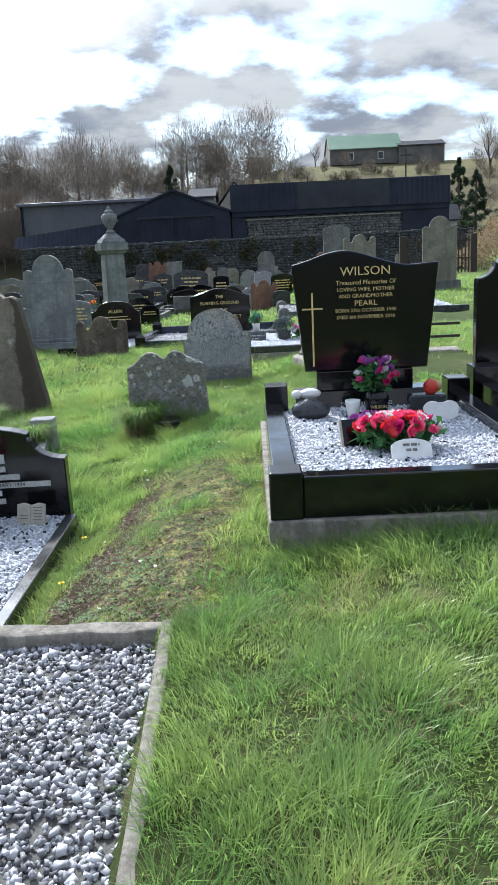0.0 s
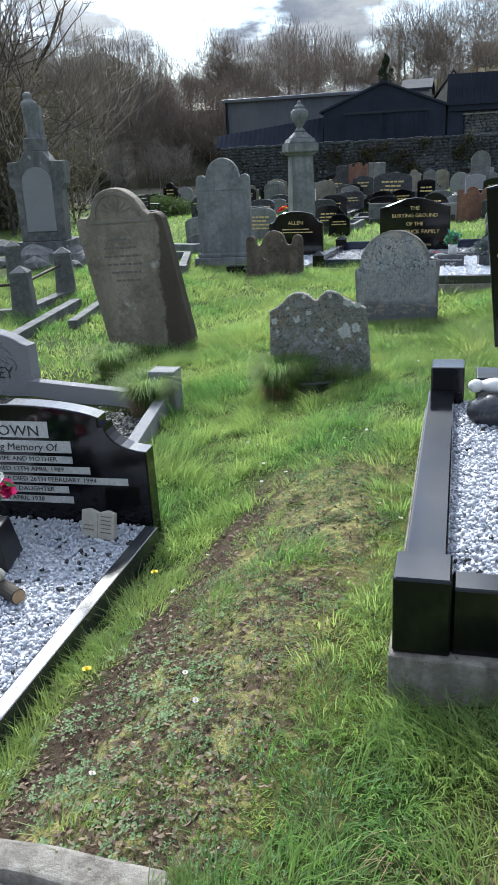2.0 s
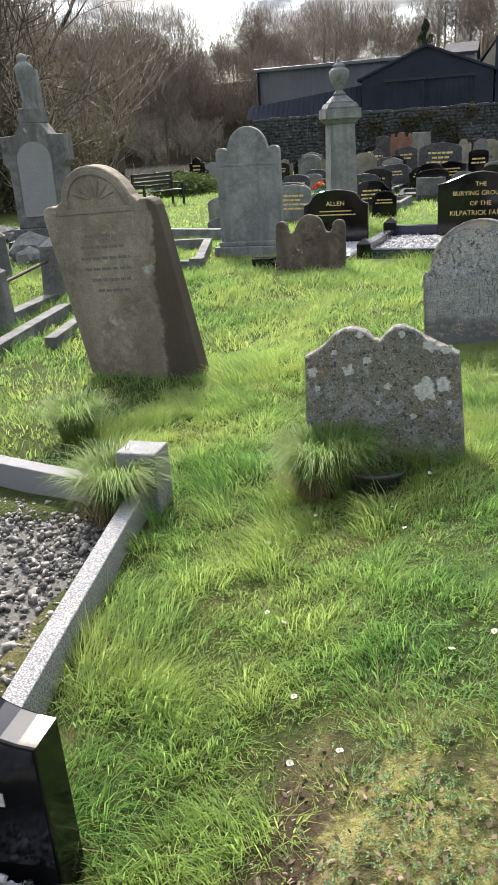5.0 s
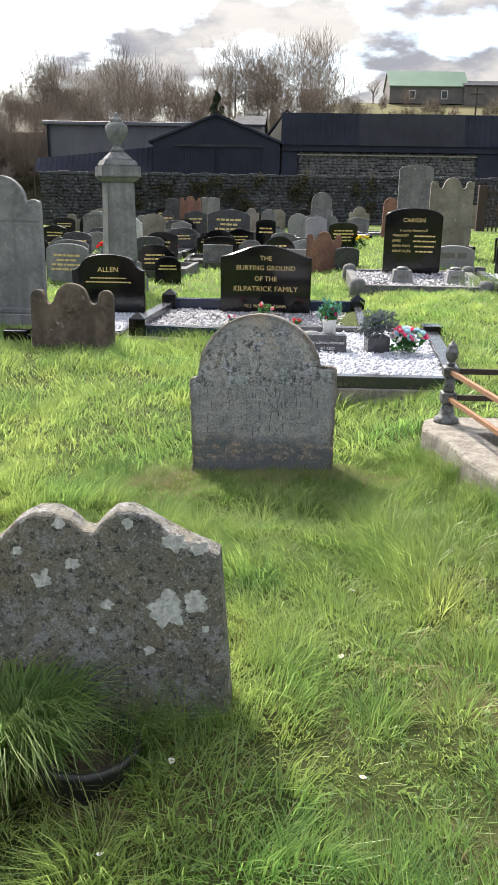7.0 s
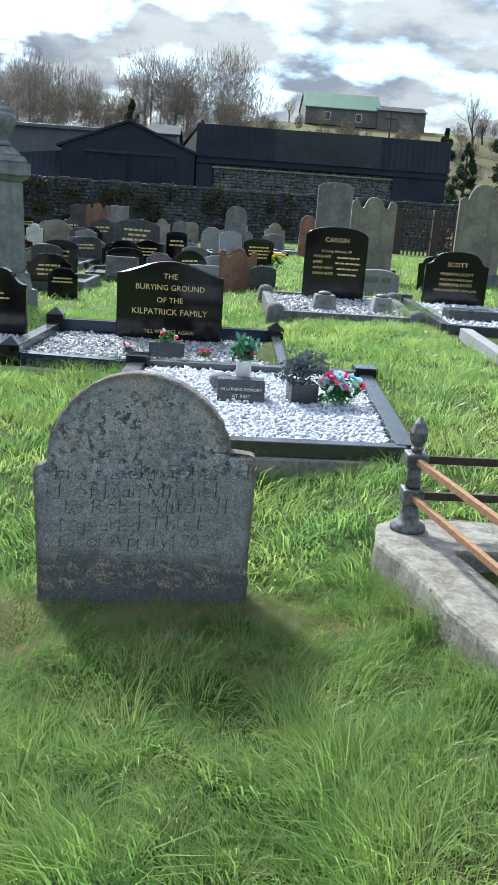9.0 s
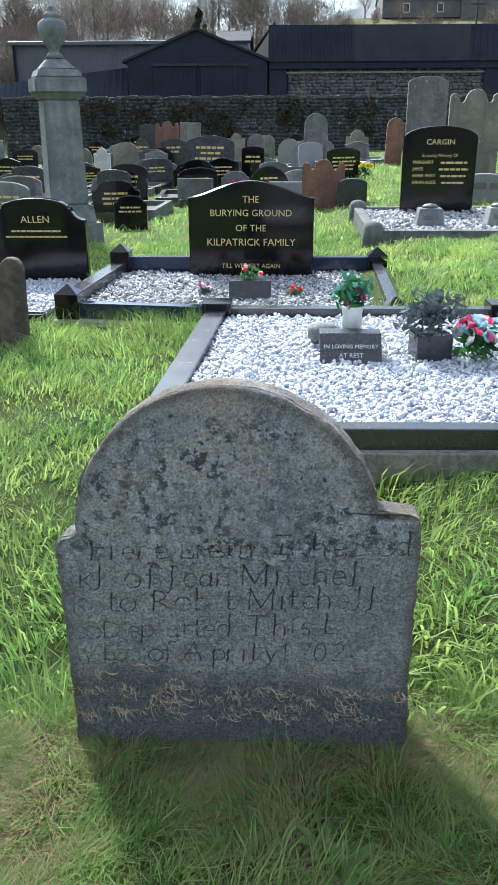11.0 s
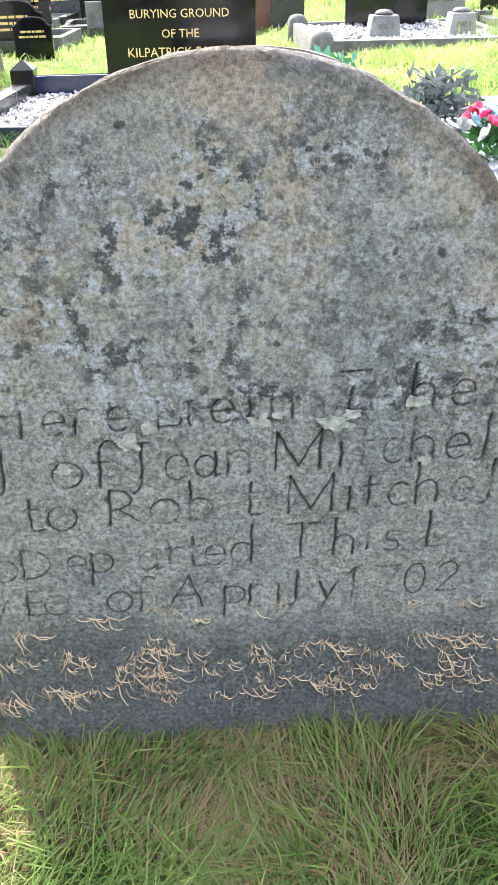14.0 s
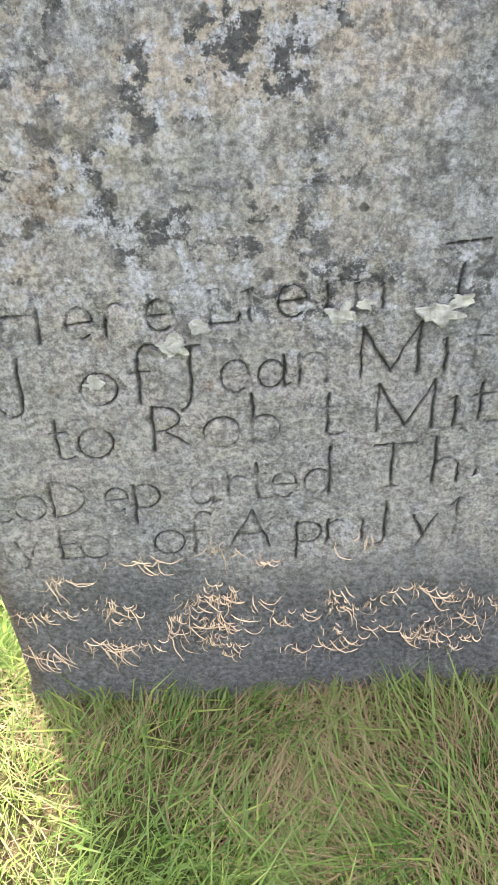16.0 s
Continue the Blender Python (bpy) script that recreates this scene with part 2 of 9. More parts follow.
def slate(name):
    """Old slate: smooth olive-grey skin, crusts of blue-grey and near-black lichen across the middle, a damp bare foot,
    groove shade put into the colour of the cut letters and a brown weathered rim."""
    m, nt, b = nodes_of(name, 0.82, 0, 0.35)
    tc = nt.nodes.new("ShaderNodeTexCoord")
    sp = nt.nodes.new("ShaderNodeSeparateXYZ")
    nt.links.new(tc.outputs["Object"], sp.inputs[0])

    def span(sock, lo, hi, a=0.0, b_=1.0):
        r = nt.nodes.new("ShaderNodeMapRange")
        r.interpolation_type = "SMOOTHSTEP"
        for k, v in (("From Min", lo), ("From Max", hi), ("To Min", a), ("To Max", b_)):
            r.inputs[k].default_value = v
        nt.links.new(sock, r.inputs["Value"])
        return r.outputs[0]

    def calc(op, a, b_, c_=None):
        n = nt.nodes.new("ShaderNodeMath")
        n.operation = op
        for k, s in enumerate((a, b_, c_)):
            if s is None:
                continue
            if isinstance(s, float):
                n.inputs[k].default_value = s
            else:
                nt.links.new(s, n.inputs[k])
        return n.outputs[0]

    def worn_by(attr):
        n = nt.nodes.new("ShaderNodeAttribute")
        n.attribute_name = attr
        return n.outputs["Fac"]
    wob, _ = noise_fac(nt, 7, 7, 0.65, 0.25, 0.75)
    high = calc("MULTIPLY_ADD", wob, 0.16, sp.outputs["Z"])
    f1, _ = noise_fac(nt, 6, 7, 0.65, 0.38, 0.62)
    c = mixed(nt, f1, (0.25, 0.265, 0.278), (0.41, 0.40, 0.39))
    f2, _ = noise_fac(nt, 5.2, 6, 0.55, 0.46, 0.53)
    skin = calc("MULTIPLY", f2, span(high, 0.76, 0.96, 0.15, 1.0))
    bare = calc("SUBTRACT", 1.0, calc("MULTIPLY", skin, 0.95))
    f12, _ = noise_fac(nt, 3.3, 4, 0.5, 0.42, 0.60)
    c = mixed(nt, skin, c, mixed(nt, f12, (0.43, 0.42, 0.395), (0.49, 0.41, 0.35)))
    f9, _ = noise_fac(nt, 21, 8, 0.7, 0.42, 0.60)
    c = mixed(nt, calc("MULTIPLY", f9, calc("MULTIPLY", bare, 0.45)), c, (0.185, 0.205, 0.205))
    # the crusted belt
    belt = calc("MULTIPLY", span(high, 0.66, 0.80), span(high, 1.16, 1.02))
    big, _ = noise_fac(nt, 8.5, 5, 0.6, 0.40, 0.54)
    crust = calc("MULTIPLY", calc("MAXIMUM", belt, calc("MULTIPLY", bare, 0.34)), calc("MAXIMUM", big, 0.5))
    f3, h3 = noise_fac(nt, 42, 9, 0.72, 0.49, 0.56)
    c = mixed(nt, calc("MULTIPLY", crust, f3), c, (0.50, 0.525, 0.585))
    f4, h4 = noise_fac(nt, 38, 9, 0.76, 0.515, 0.555)
    c = mixed(nt, calc("MULTIPLY", crust, f4), c, (0.095, 0.10, 0.108))
    f5, h5 = noise_fac(nt, 95, 8, 0.75, 0.56, 0.62)
    c = mixed(nt, calc("MULTIPLY", f5, calc("MULTIPLY", bare, span(crust, 0.0, 1.0, 0.35, 0.9))), c, (0.50, 0.52, 0.53))
    f10, _ = noise_fac(nt, 62, 10, 0.85, 0.555, 0.60)
    c = mixed(nt, calc("MULTIPLY", f10, calc("MULTIPLY", bare, 0.75)), c, (0.095, 0.10, 0.10))
    f11, _ = noise_fac(nt, 75, 10, 0.85, 0.565, 0.61)
    c = mixed(nt, calc("MULTIPLY", f11, calc("MULTIPLY", bare, 0.6)), c, (0.55, 0.555, 0.54))
    vo = nt.nodes.new("ShaderNodeTexVoronoi")
    vo.inputs["Scale"].default_value, vo.inputs["Randomness"].default_value = 24, 1.0
    jit = nt.nodes.new("ShaderNodeTexNoise")
    jit.inputs["Scale"].default_value, jit.inputs["Detail"].default_value = 45, 8
    nt.links.new(tc.outputs["Object"], jit.inputs["Vector"])
    nt.links.new(tc.outputs["Object"], vo.inputs["Vector"])
    spot = span(calc("MULTIPLY_ADD", jit.outputs["Fac"], 0.9, vo.outputs["Distance"]), 0.56, 0.47)
    c = mixed(nt, calc("MULTIPLY", calc("MULTIPLY", spot, 0.85), span(high, 0.55, 0.85, 0.15, 1.0)), c, (0.065, 0.068, 0.062))
    f6, _ = noise_fac(nt, 5.2, 6, 0.6, 0.63, 0.70)
    c = mixed(nt, calc("MULTIPLY", f6, 0.7), c, (0.31, 0.22, 0.145))
    # the damp foot
    low, _ = noise_fac(nt, 11, 6, 0.65, 0.2, 0.8)
    foot = span(calc("MULTIPLY_ADD", low, 0.09, sp.outputs["Z"]), 0.455, 0.36)
    scr, _ = noise_fac(nt, 60, 8, 0.8, 0.50, 0.66)
    wet = mixed(nt, calc("MULTIPLY", scr, 0.6), (0.115, 0.125, 0.135), (0.27, 0.285, 0.30))
    c = mixed(nt, calc("MULTIPLY", foot, 0.86), c, wet)
    c = mixed(nt, calc("MULTIPLY", worn_by("rim"), span(wob, 0.2, 0.8, 0.45, 0.95)), c, (0.135, 0.105, 0.08))
    # the shade inside the cut letters, put into the colour
    c = mixed(nt, calc("MULTIPLY", worn_by("dirt_and_shade"), 0.92), c, (0.035, 0.037, 0.034))
    f7, h7 = noise_fac(nt, 170, 7, 0.8, 0.36, 0.64)
    g7 = nt.nodes.new("ShaderNodeMix")
    g7.data_type, g7.blend_type = "RGBA", "MULTIPLY"
    g7.inputs["Factor"].default_value = 0.9
    nt.links.new(c, g7.inputs["A"])
    nt.links.new(span(f7, 0.0, 1.0, 0.5, 1.5), g7.inputs["B"])
    nt.links.new(g7.outputs["Result"], b.inputs["Base Color"])
    bump(nt, b, calc("MULTIPLY_ADD", h5, 0.6, calc("MULTIPLY_ADD", h7, 0.35, h4)), 1.0, 0.014)
    return m


def stained(m, lo, hi, dark, axis_="X", wave=0.16, most=0.85):
    """A damp dark stain down one side of a slab, with a wavering edge."""
    nt = m.node_tree
    b = next(n for n in nt.nodes if n.type == "BSDF_PRINCIPLED")
    src = b.inputs["Base Color"].links[0].from_socket
    tc = nt.nodes.new("ShaderNodeTexCoord")
    sp = nt.nodes.new("ShaderNodeSeparateXYZ")
    nt.links.new(tc.outputs["Object"], sp.inputs[0])
    wob, _ = noise_fac(nt, 3.5, 6, 0.65, 0.2, 0.8)
    u = nt.nodes.new("ShaderNodeMath")
    u.operation = "MULTIPLY_ADD"
    u.inputs[1].default_value = wave
    nt.links.new(wob, u.inputs[0])
    nt.links.new(sp.outputs[axis_], u.inputs[2])
    r = nt.nodes.new("ShaderNodeMapRange")
    r.interpolation_type = "SMOOTHSTEP"
    for k, v in (("From Min", lo), ("From Max", hi), ("To Max", most)):
        r.inputs[k].default_value = v
    nt.links.new(u.outputs[0], r.inputs["Value"])
    nt.links.new(mixed(nt, r.outputs[0], src, dark), b.inputs["Base Color"])
    return m


BLACK = granite("polished black granite", (0.004, 0.004, 0.005), (0.014, 0.014, 0.016), 0.09, 420, (0.6, 0.75))
KERB = granite("polished dark kerb granite", (0.02, 0.021, 0.024), (0.07, 0.07, 0.075), 0.16, 300, (0.5, 0.7), 0.75)
# the blue of the mirrored sky is mixed into NAVY's base colour
NAVY = granite("polished dark granite tinted with sky reflection", (0.010, 0.018, 0.045), (0.035, 0.05, 0.10), 0.09, 420, (0.55, 0.75))
GREYGR = granite("grey speckled granite", (0.14, 0.14, 0.15), (0.34, 0.34, 0.35), 0.85, 160, (0.42, 0.6))
DARKGR = granite("dark grey granite", (0.03, 0.032, 0.036), (0.11, 0.11, 0.12), 0.22, 200, (0.5, 0.68))
SLATEY = slate("grey green carved slate")
CRUST = plain("pale flaking lichen", (0.45, 0.46, 0.44), (0.20, 0.21, 0.20), 0.95, 0, 90, 0.9)
LICHENY = crusted("lichen covered sandstone", (0.78, 0.74, 0.68))
BUFF = stone("buff sandstone", (0.27, 0.245, 0.205), (0.14, 0.125, 0.105), (0.32, 0.295, 0.255), 0.7, 0.92, (0.42, 0.41, 0.38), (0.66, 0.74), 0.5)
STAINED = stained(stone("streaked buff sandstone", (0.32, 0.275, 0.22), (0.165, 0.14, 0.11), (0.40, 0.36, 0.30), 0.7, 0.92, (0.42, 0.41, 0.38), (0.62, 0.72), 0.7), 0.25, 0.29, (0.06, 0.047, 0.035))
BROWNST = stone("brown sandstone", (0.175, 0.135, 0.105), (0.07, 0.056, 0.046), (0.24, 0.20, 0.16), 1.0, 0.93, (0.36, 0.35, 0.32), (0.64, 0.72), 0.6)
REDST = stone("red sandstone", (0.26, 0.13, 0.09), (0.14, 0.075, 0.06), (0.30, 0.19, 0.14), 1.0, 0.93, None, (0, 1), 0.6)
PALEST = stone("pale grey limestone", (0.25, 0.258, 0.258), (0.13, 0.137, 0.138), (0.33, 0.337, 0.335), 0.9, 0.88, None, (0, 1), 0.3)
GREYST = stone("grey headstone", (0.18, 0.18, 0.175), (0.085, 0.087, 0.088), (0.24, 0.24, 0.235), 0.8, 0.9, (0.42, 0.42, 0.40), (0.66, 0.74), 0.4)
MARBLE = stone("white marble", (0.62, 0.62, 0.6), (0.42, 0.42, 0.41), (0.68, 0.68, 0.67), 0.6, 0.5, None, (0, 1), 0.1)
CONCRETE = stone("weathered concrete", (0.40, 0.37, 0.32), (0.20, 0.18, 0.155), (0.50, 0.46, 0.41), 3.2, 0.95, (0.12, 0.13, 0.06), (0.64, 0.70), 0.8)
RUBBLE = stone("rubble wall stone", (0.085, 0.088, 0.098), (0.04, 0.042, 0.048), (0.145, 0.148, 0.16), 0.5, 0.95, (0.26, 0.26, 0.25), (0.62, 0.68), 0.9)
GOLD = plain("gilded lettering", (0.72, 0.55, 0.24), (0.6, 0.45, 0.2), 0.4, 0.25, 40)
WHITELET = plain("silver white lettering", (0.66, 0.66, 0.64), (0.5, 0.5, 0.5), 0.5, 0, 40)
CARVED = plain("carved shadowed lettering", (0.04, 0.042, 0.042), (0.075, 0.075, 0.07), 0.95, 0, 60, spec=0.1)
FADED = plain("faded lettering", (0.13, 0.12, 0.11), (0.2, 0.19, 0.17), 0.95, 0, 60, spec=0.1)
LICHEN = plain("white lichen crust", (0.64, 0.65, 0.63), (0.34, 0.345, 0.33), 0.95, 0, 55, 0.9)
CHIPW = plain("white marble chips", (0.60, 0.62, 0.67), (0.38, 0.40, 0.46), 0.55, island=True)
CHIPG = plain("grey white gravel", (0.56, 0.56, 0.59), (0.10, 0.10, 0.11), 0.7, island=True)
CHIPD = plain("dark gravel", (0.30, 0.29, 0.27), (0.07, 0.07, 0.07), 0.8, island=True)
CHIPB = plain("black glossy chips", (0.01, 0.01, 0.012), (0.03, 0.03, 0.03), 0.25, island=True)
BED = plain("stone dust bed", (0.6, 0.6, 0.62), (0.42, 0.42, 0.44), 0.95, 0, 60, 0.4)
BEDD = plain("dark bed", (0.12, 0.115, 0.11), (0.06, 0.06, 0.055), 0.95, 0, 60, 0.4)
SOIL = plain("dark soil", (0.075, 0.05, 0.033), (0.035, 0.025, 0.018), 0.95, 0, 30, 0.8)
IRON = plain("weathered painted iron", (0.20, 0.21, 0.22), (0.07, 0.065, 0.06), 0.55, 0.5, 30, 0.4)
RUST = plain("rusted iron", (0.36, 0.19, 0.10), (0.22, 0.12, 0.07), 0.85, 0.1, 45, 0.4)
DARKRUST = plain("dark rusted iron", (0.07, 0.045, 0.035), (0.035, 0.028, 0.025), 0.7, 0.3, 45, 0.3)
CLAD = plain("dark blue grey corrugated sheet", (0.038, 0.043, 0.062), (0.024, 0.028, 0.041), 0.85, 0.0, 0.5, spec=0.15)
CLAD2 = plain("dark translucent roof sheet", (0.05, 0.053, 0.062), (0.035, 0.037, 0.045), 0.85, 0.0, 0.8, spec=0.15)
GREYCLAD = plain("pale grey shed cladding", (0.15, 0.155, 0.165), (0.12, 0.125, 0.135), 0.8, 0.0, 0.5, spec=0.2)
RENDER_ = plain("weathered pale render", (0.42, 0.40, 0.36), (0.28, 0.27, 0.25), 0.9, 0, 0.8)
CREAM = plain("cream painted gable", (0.62, 0.55, 0.40), (0.5, 0.44, 0.33), 0.85, 0, 1.0)
DULLW = plain("dull brown block wall", (0.15, 0.14, 0.13), (0.10, 0.095, 0.09), 0.9, 0, 0.8)
GREENROOF = plain("green sheet roof", (0.09, 0.175, 0.105), (0.07, 0.145, 0.09), 0.5, 0.1, 0.3)
REDROOF = plain("red tiled roof", (0.17, 0.105, 0.085), (0.12, 0.08, 0.07), 0.85, 0, 1.5)
DARKWIN = plain("dark window", (0.02, 0.022, 0.025), (0.03, 0.03, 0.035), 0.1, 0, 2)
BARK = plain("bark", (0.085, 0.07, 0.055), (0.045, 0.038, 0.032), 0.95, 0, 6, 0.6)
# TWIG and, more so, TWIGW are lightened to stand in for backlit haze
TWIG = plain("bare twigs", (0.25, 0.20, 0.155), (0.13, 0.105, 0.085), 0.9, island=True)
TWIGD = plain("dark stems", (0.11, 0.092, 0.075), (0.06, 0.05, 0.042), 0.9, island=True)
TWIGW = plain("winter twigs paled for sun and haze", (0.31, 0.265, 0.215), (0.19, 0.16, 0.13), 0.9, island=True)
IVY = leafy("ivy and bramble leaves", (0.042, 0.045, 0.023), (0.075, 0.072, 0.038), (0.10, 0.082, 0.05), 0.35)
CONIFER = leafy("conifer needles", (0.022, 0.045, 0.022), (0.04, 0.065, 0.03), (0.03, 0.05, 0.025), 0.2)
HEDGE = leafy("hedge leaves", (0.05, 0.085, 0.02), (0.08, 0.12, 0.03), (0.06, 0.09, 0.03), 0.35)
GRASS = leafy("grass blades", (0.075, 0.185, 0.05), (0.28, 0.47, 0.12), (0.40, 0.49, 0.145), 0.6, 0.35, 1.6)
DRYGRASS = leafy("dry straw grass", (0.42, 0.32, 0.19), (0.24, 0.175, 0.10), (0.30, 0.22, 0.13), 0.3)
TUFT = leafy("long rank grass", (0.06, 0.155, 0.03), (0.20, 0.35, 0.075), (0.25, 0.32, 0.10), 0.55, big=6)
MOSS = leafy("yellow-green moss and thin turf", (0.36, 0.42, 0.08), (0.56, 0.52, 0.17), (0.26, 0.36, 0.08), 0.5, big=5)
CLOVER = leafy("clover leaves", (0.06, 0.15, 0.045), (0.21, 0.31, 0.13), (0.12, 0.22, 0.08), 0.35, big=4)
LITTER = plain("dead leaf scraps", (0.26, 0.19, 0.13), (0.09, 0.06, 0.04), 0.85, island=True)
STRAW = plain("bleached straw", (0.62, 0.49, 0.36), (0.44, 0.33, 0.23), 0.9, island=True)
LEAF = leafy("artificial leaves", (0.03, 0.13, 0.03), (0.07, 0.2, 0.05), (0.05, 0.16, 0.05), 0.3)
TEAL = leafy("teal leaves", (0.05, 0.22, 0.18), (0.12, 0.32, 0.26), (0.06, 0.2, 0.12), 0.3)
GREYLEAF = leafy("grey blue heather leaves", (0.09, 0.11, 0.13), (0.15, 0.17, 0.19), (0.06, 0.09, 0.07), 0.2)


def petal(name, a, b_):
    return leafy(name, a, b_, a, 0.3, 0.5, 20)


PINK = petal("hot pink petals", (0.85, 0.06, 0.20), (0.90, 0.25, 0.38))
REDP = petal("red petals", (0.75, 0.02, 0.03), (0.85, 0.10, 0.10))
PURPLE = petal("purple petals", (0.28, 0.05, 0.30), (0.42, 0.14, 0.45))
MAGENTA = petal("magenta petals", (0.6, 0.02, 0.16), (0.75, 0.05, 0.25))
WHITEP = petal("white petals", (0.8, 0.8, 0.78), (0.7, 0.72, 0.75))
BLUEP = petal("pale blue petals", (0.35, 0.62, 0.75), (0.55, 0.75, 0.82))
YELLOW = petal("yellow petals", (0.8, 0.62, 0.03), (0.85, 0.7, 0.1))
PLASTICB = plain("black plastic", (0.012, 0.012, 0.013), (0.02, 0.02, 0.02), 0.35, 0, 10)
WHITECER = plain("white glazed resin", (0.72, 0.72, 0.70), (0.6, 0.6, 0.58), 0.35, 0, 10)
BOOKST = plain("cream resin book", (0.45, 0.42, 0.35), (0.35, 0.33, 0.28), 0.6, 0, 30)
WOOD = plain("peeled log", (0.42, 0.29, 0.16), (0.30, 0.20, 0.11), 0.8, 0, 20, 0.3)
REDCER = plain("red painted resin", (0.55, 0.04, 0.02), (0.4, 0.03, 0.02), 0.35, 0, 20)
WATER, wnt, wb = nodes_of("river water", 0.12, 0, 0.5)
wb.inputs["Base Color"].default_value = (0.035, 0.035, 0.03, 1)
_, wh = noise_fac(wnt, 1.1, 5, 0.6)
bump(wnt, wb, wh, 0.6, 0.15)

# ---- ground shape ----


def ss(a, b, v):
    t = np.clip((v - a) / (b - a), 0, 1)
    return t * t * (3 - 2 * t)


def ripple(x, y):
    """Gentle unevenness of the turf."""
    return (0.018 * np.sin(3.1 * x + 1.3 * y + 0.5) * np.sin(2.3 * y - 1.7 * x) + 0.011 * np.sin(7.3 * x + 2) * np.sin(6.1 * y + 1)
            + 0.005 * np.sin(13.7 * x - 5 * y) * np.sin(11.9 * y + 4 * x))


def ground(x, y):
    x, y = np.asarray(x, float), np.asarray(y, float)
    z = -0.03 - 0.0226 * np.clip(y, -5, 10) - 0.005 * (np.clip(y, 10, 60) - 10)
    k = 0.34 - 0.12 * ss(4.8, 7.3, y) - 0.13 * ss(7.3, 10, y)
    z = z - k * ss(0.15, 1.35, -x)
    z = z + 0.22 * ss(0, 1.6, x) * (0.45 + 0.55 * ss(5, 9, y))
    z = z + ripple(x, y) * (1 - ss(25, 40, y))
    # river channel far off, then the hillside behind the sheds
    z = z - 1.9 * ss(-13, -20, x) * ss(50, 62, y) * (1 - ss(104, 114, y))
    left = ss(12, -25, x)
    z = z + (ss(72, 165, y) * 17.0 + ss(165, 420, y) * 10) * (1 - left) + (ss(108, 134, y) * 10.0 + ss(140, 420, y) * 14) * left
    z = z + ss(-22, -60, x) * ss(10, 40, y) * (1 - ss(60, 75, y)) * 3.0
    z = z + ss(14, 26, x) * ss(30, 50, y) * (1 - ss(70, 120, y)) * 2.6
    z = z - 0.15 * ss(-1.7, -2.7, x) * ss(8.3, 9.6, y) * (1 - ss(11.8, 14.0, y))
    z = z - 0.14 * ss(-1.95, -2.1, x) * ss(7.5, 7.35, y) * ss(5.75, 5.9, y)
    # ground trodden hollow before the carved stone
    z = z - 0.045 * np.exp(-((x + 0.43) ** 2 + (y - 9.7) ** 2) / 0.045)
    return z - 0.16 * ss(-0.36, -0.46, x) * ss(-1.78, -1.7, x) * ss(3.26, 3.2, y)


def value_noise(x, z, scale, seed):
    """Smooth random relief over a plane."""
    rng = np.random.default_rng(seed)
    g = rng.random((128, 128))
    u, v = x * scale + 50, z * scale + 50
    i, j = np.floor(u).astype(int), np.floor(v).astype(int)
    f, h = u - i, v - j
    f, h = f * f * (3 - 2 * f), h * h * (3 - 2 * h)
    i, j, i1, j1 = i % 128, j % 128, (i + 1) % 128, (j + 1) % 128
    return (g[i, j] * (1 - f) + g[i1, j] * f) * (1 - h) + (g[i, j1] * (1 - f) + g[i1, j1] * f) * h


def gz(x, y):
    return float(ground(x, y))


# ---- building helpers ----


def finish(bm, name, mat, smooth=False):
    me = bpy.data.meshes.new(name)
    bm.normal_update()
    bm.to_mesh(me)
    bm.free()
    me.materials.append(mat)
    if smooth:
        for p in me.polygons:
            p.use_smooth = True
    return me


def part(name, bm, mat, parent, label="", m=None, smooth=False):
    """Links a bmesh (or a mesh) as one object under a thing or a part."""
    me = bm if isinstance(bm, bpy.types.Mesh) else finish(bm, name, mat, smooth)
    ob = new(name, me)
    ob.parent = parent
    if m is not None:
        ob.matrix_basis = m
    return tagged(ob, label) if label else ob


def thing(name, label, category, m, group="", kind=""):
    ob = new(name)
    ob.empty_display_size = 0.1
    ob.matrix_basis = m
    return tagged(ob, label, category, group, kind)


def solid(name, bm, mat, label, category, m=None, group="", kind="", smooth=False):
    ob = new(name, bm if isinstance(bm, bpy.types.Mesh) else finish(bm, name, mat, smooth))
    if m is not None:
        ob.matrix_basis = m
    return tagged(ob, label, category, group, kind)


def box(x0, x1, y0, y1, z0, z1, bevel=0.004, seg=2):
    bm = bmesh.new()
    bmesh.ops.create_cube(bm, size=1)
    for v in bm.verts:
        v.co = Vector((x0 + (v.co.x + 0.5) * (x1 - x0), y0 + (v.co.y + 0.5) * (y1 - y0), z0 + (v.co.z + 0.5) * (z1 - z0)))
    if bevel:
        bmesh.ops.bevel(bm, geom=list(bm.edges), offset=bevel, segments=seg, affect="EDGES", profile=0.5)
    return bm


def prism(points, z0, z1, bevel=0.004):
    """An upright prism over a plan outline."""
    bm = bmesh.new()
    f = bm.faces.new([bm.verts.new((x, y, z0)) for x, y in points])
    r = bmesh.ops.extrude_face_region(bm, geom=[f])
    for g in r["geom"]:
        if isinstance(g, bmesh.types.BMVert):
            g.co.z = z1
    bmesh.ops.recalc_face_normals(bm, faces=bm.faces)
    if bevel:
        bmesh.ops.bevel(bm, geom=list(bm.edges), offset=bevel, segments=2, affect="EDGES", profile=0.5)
    return bm


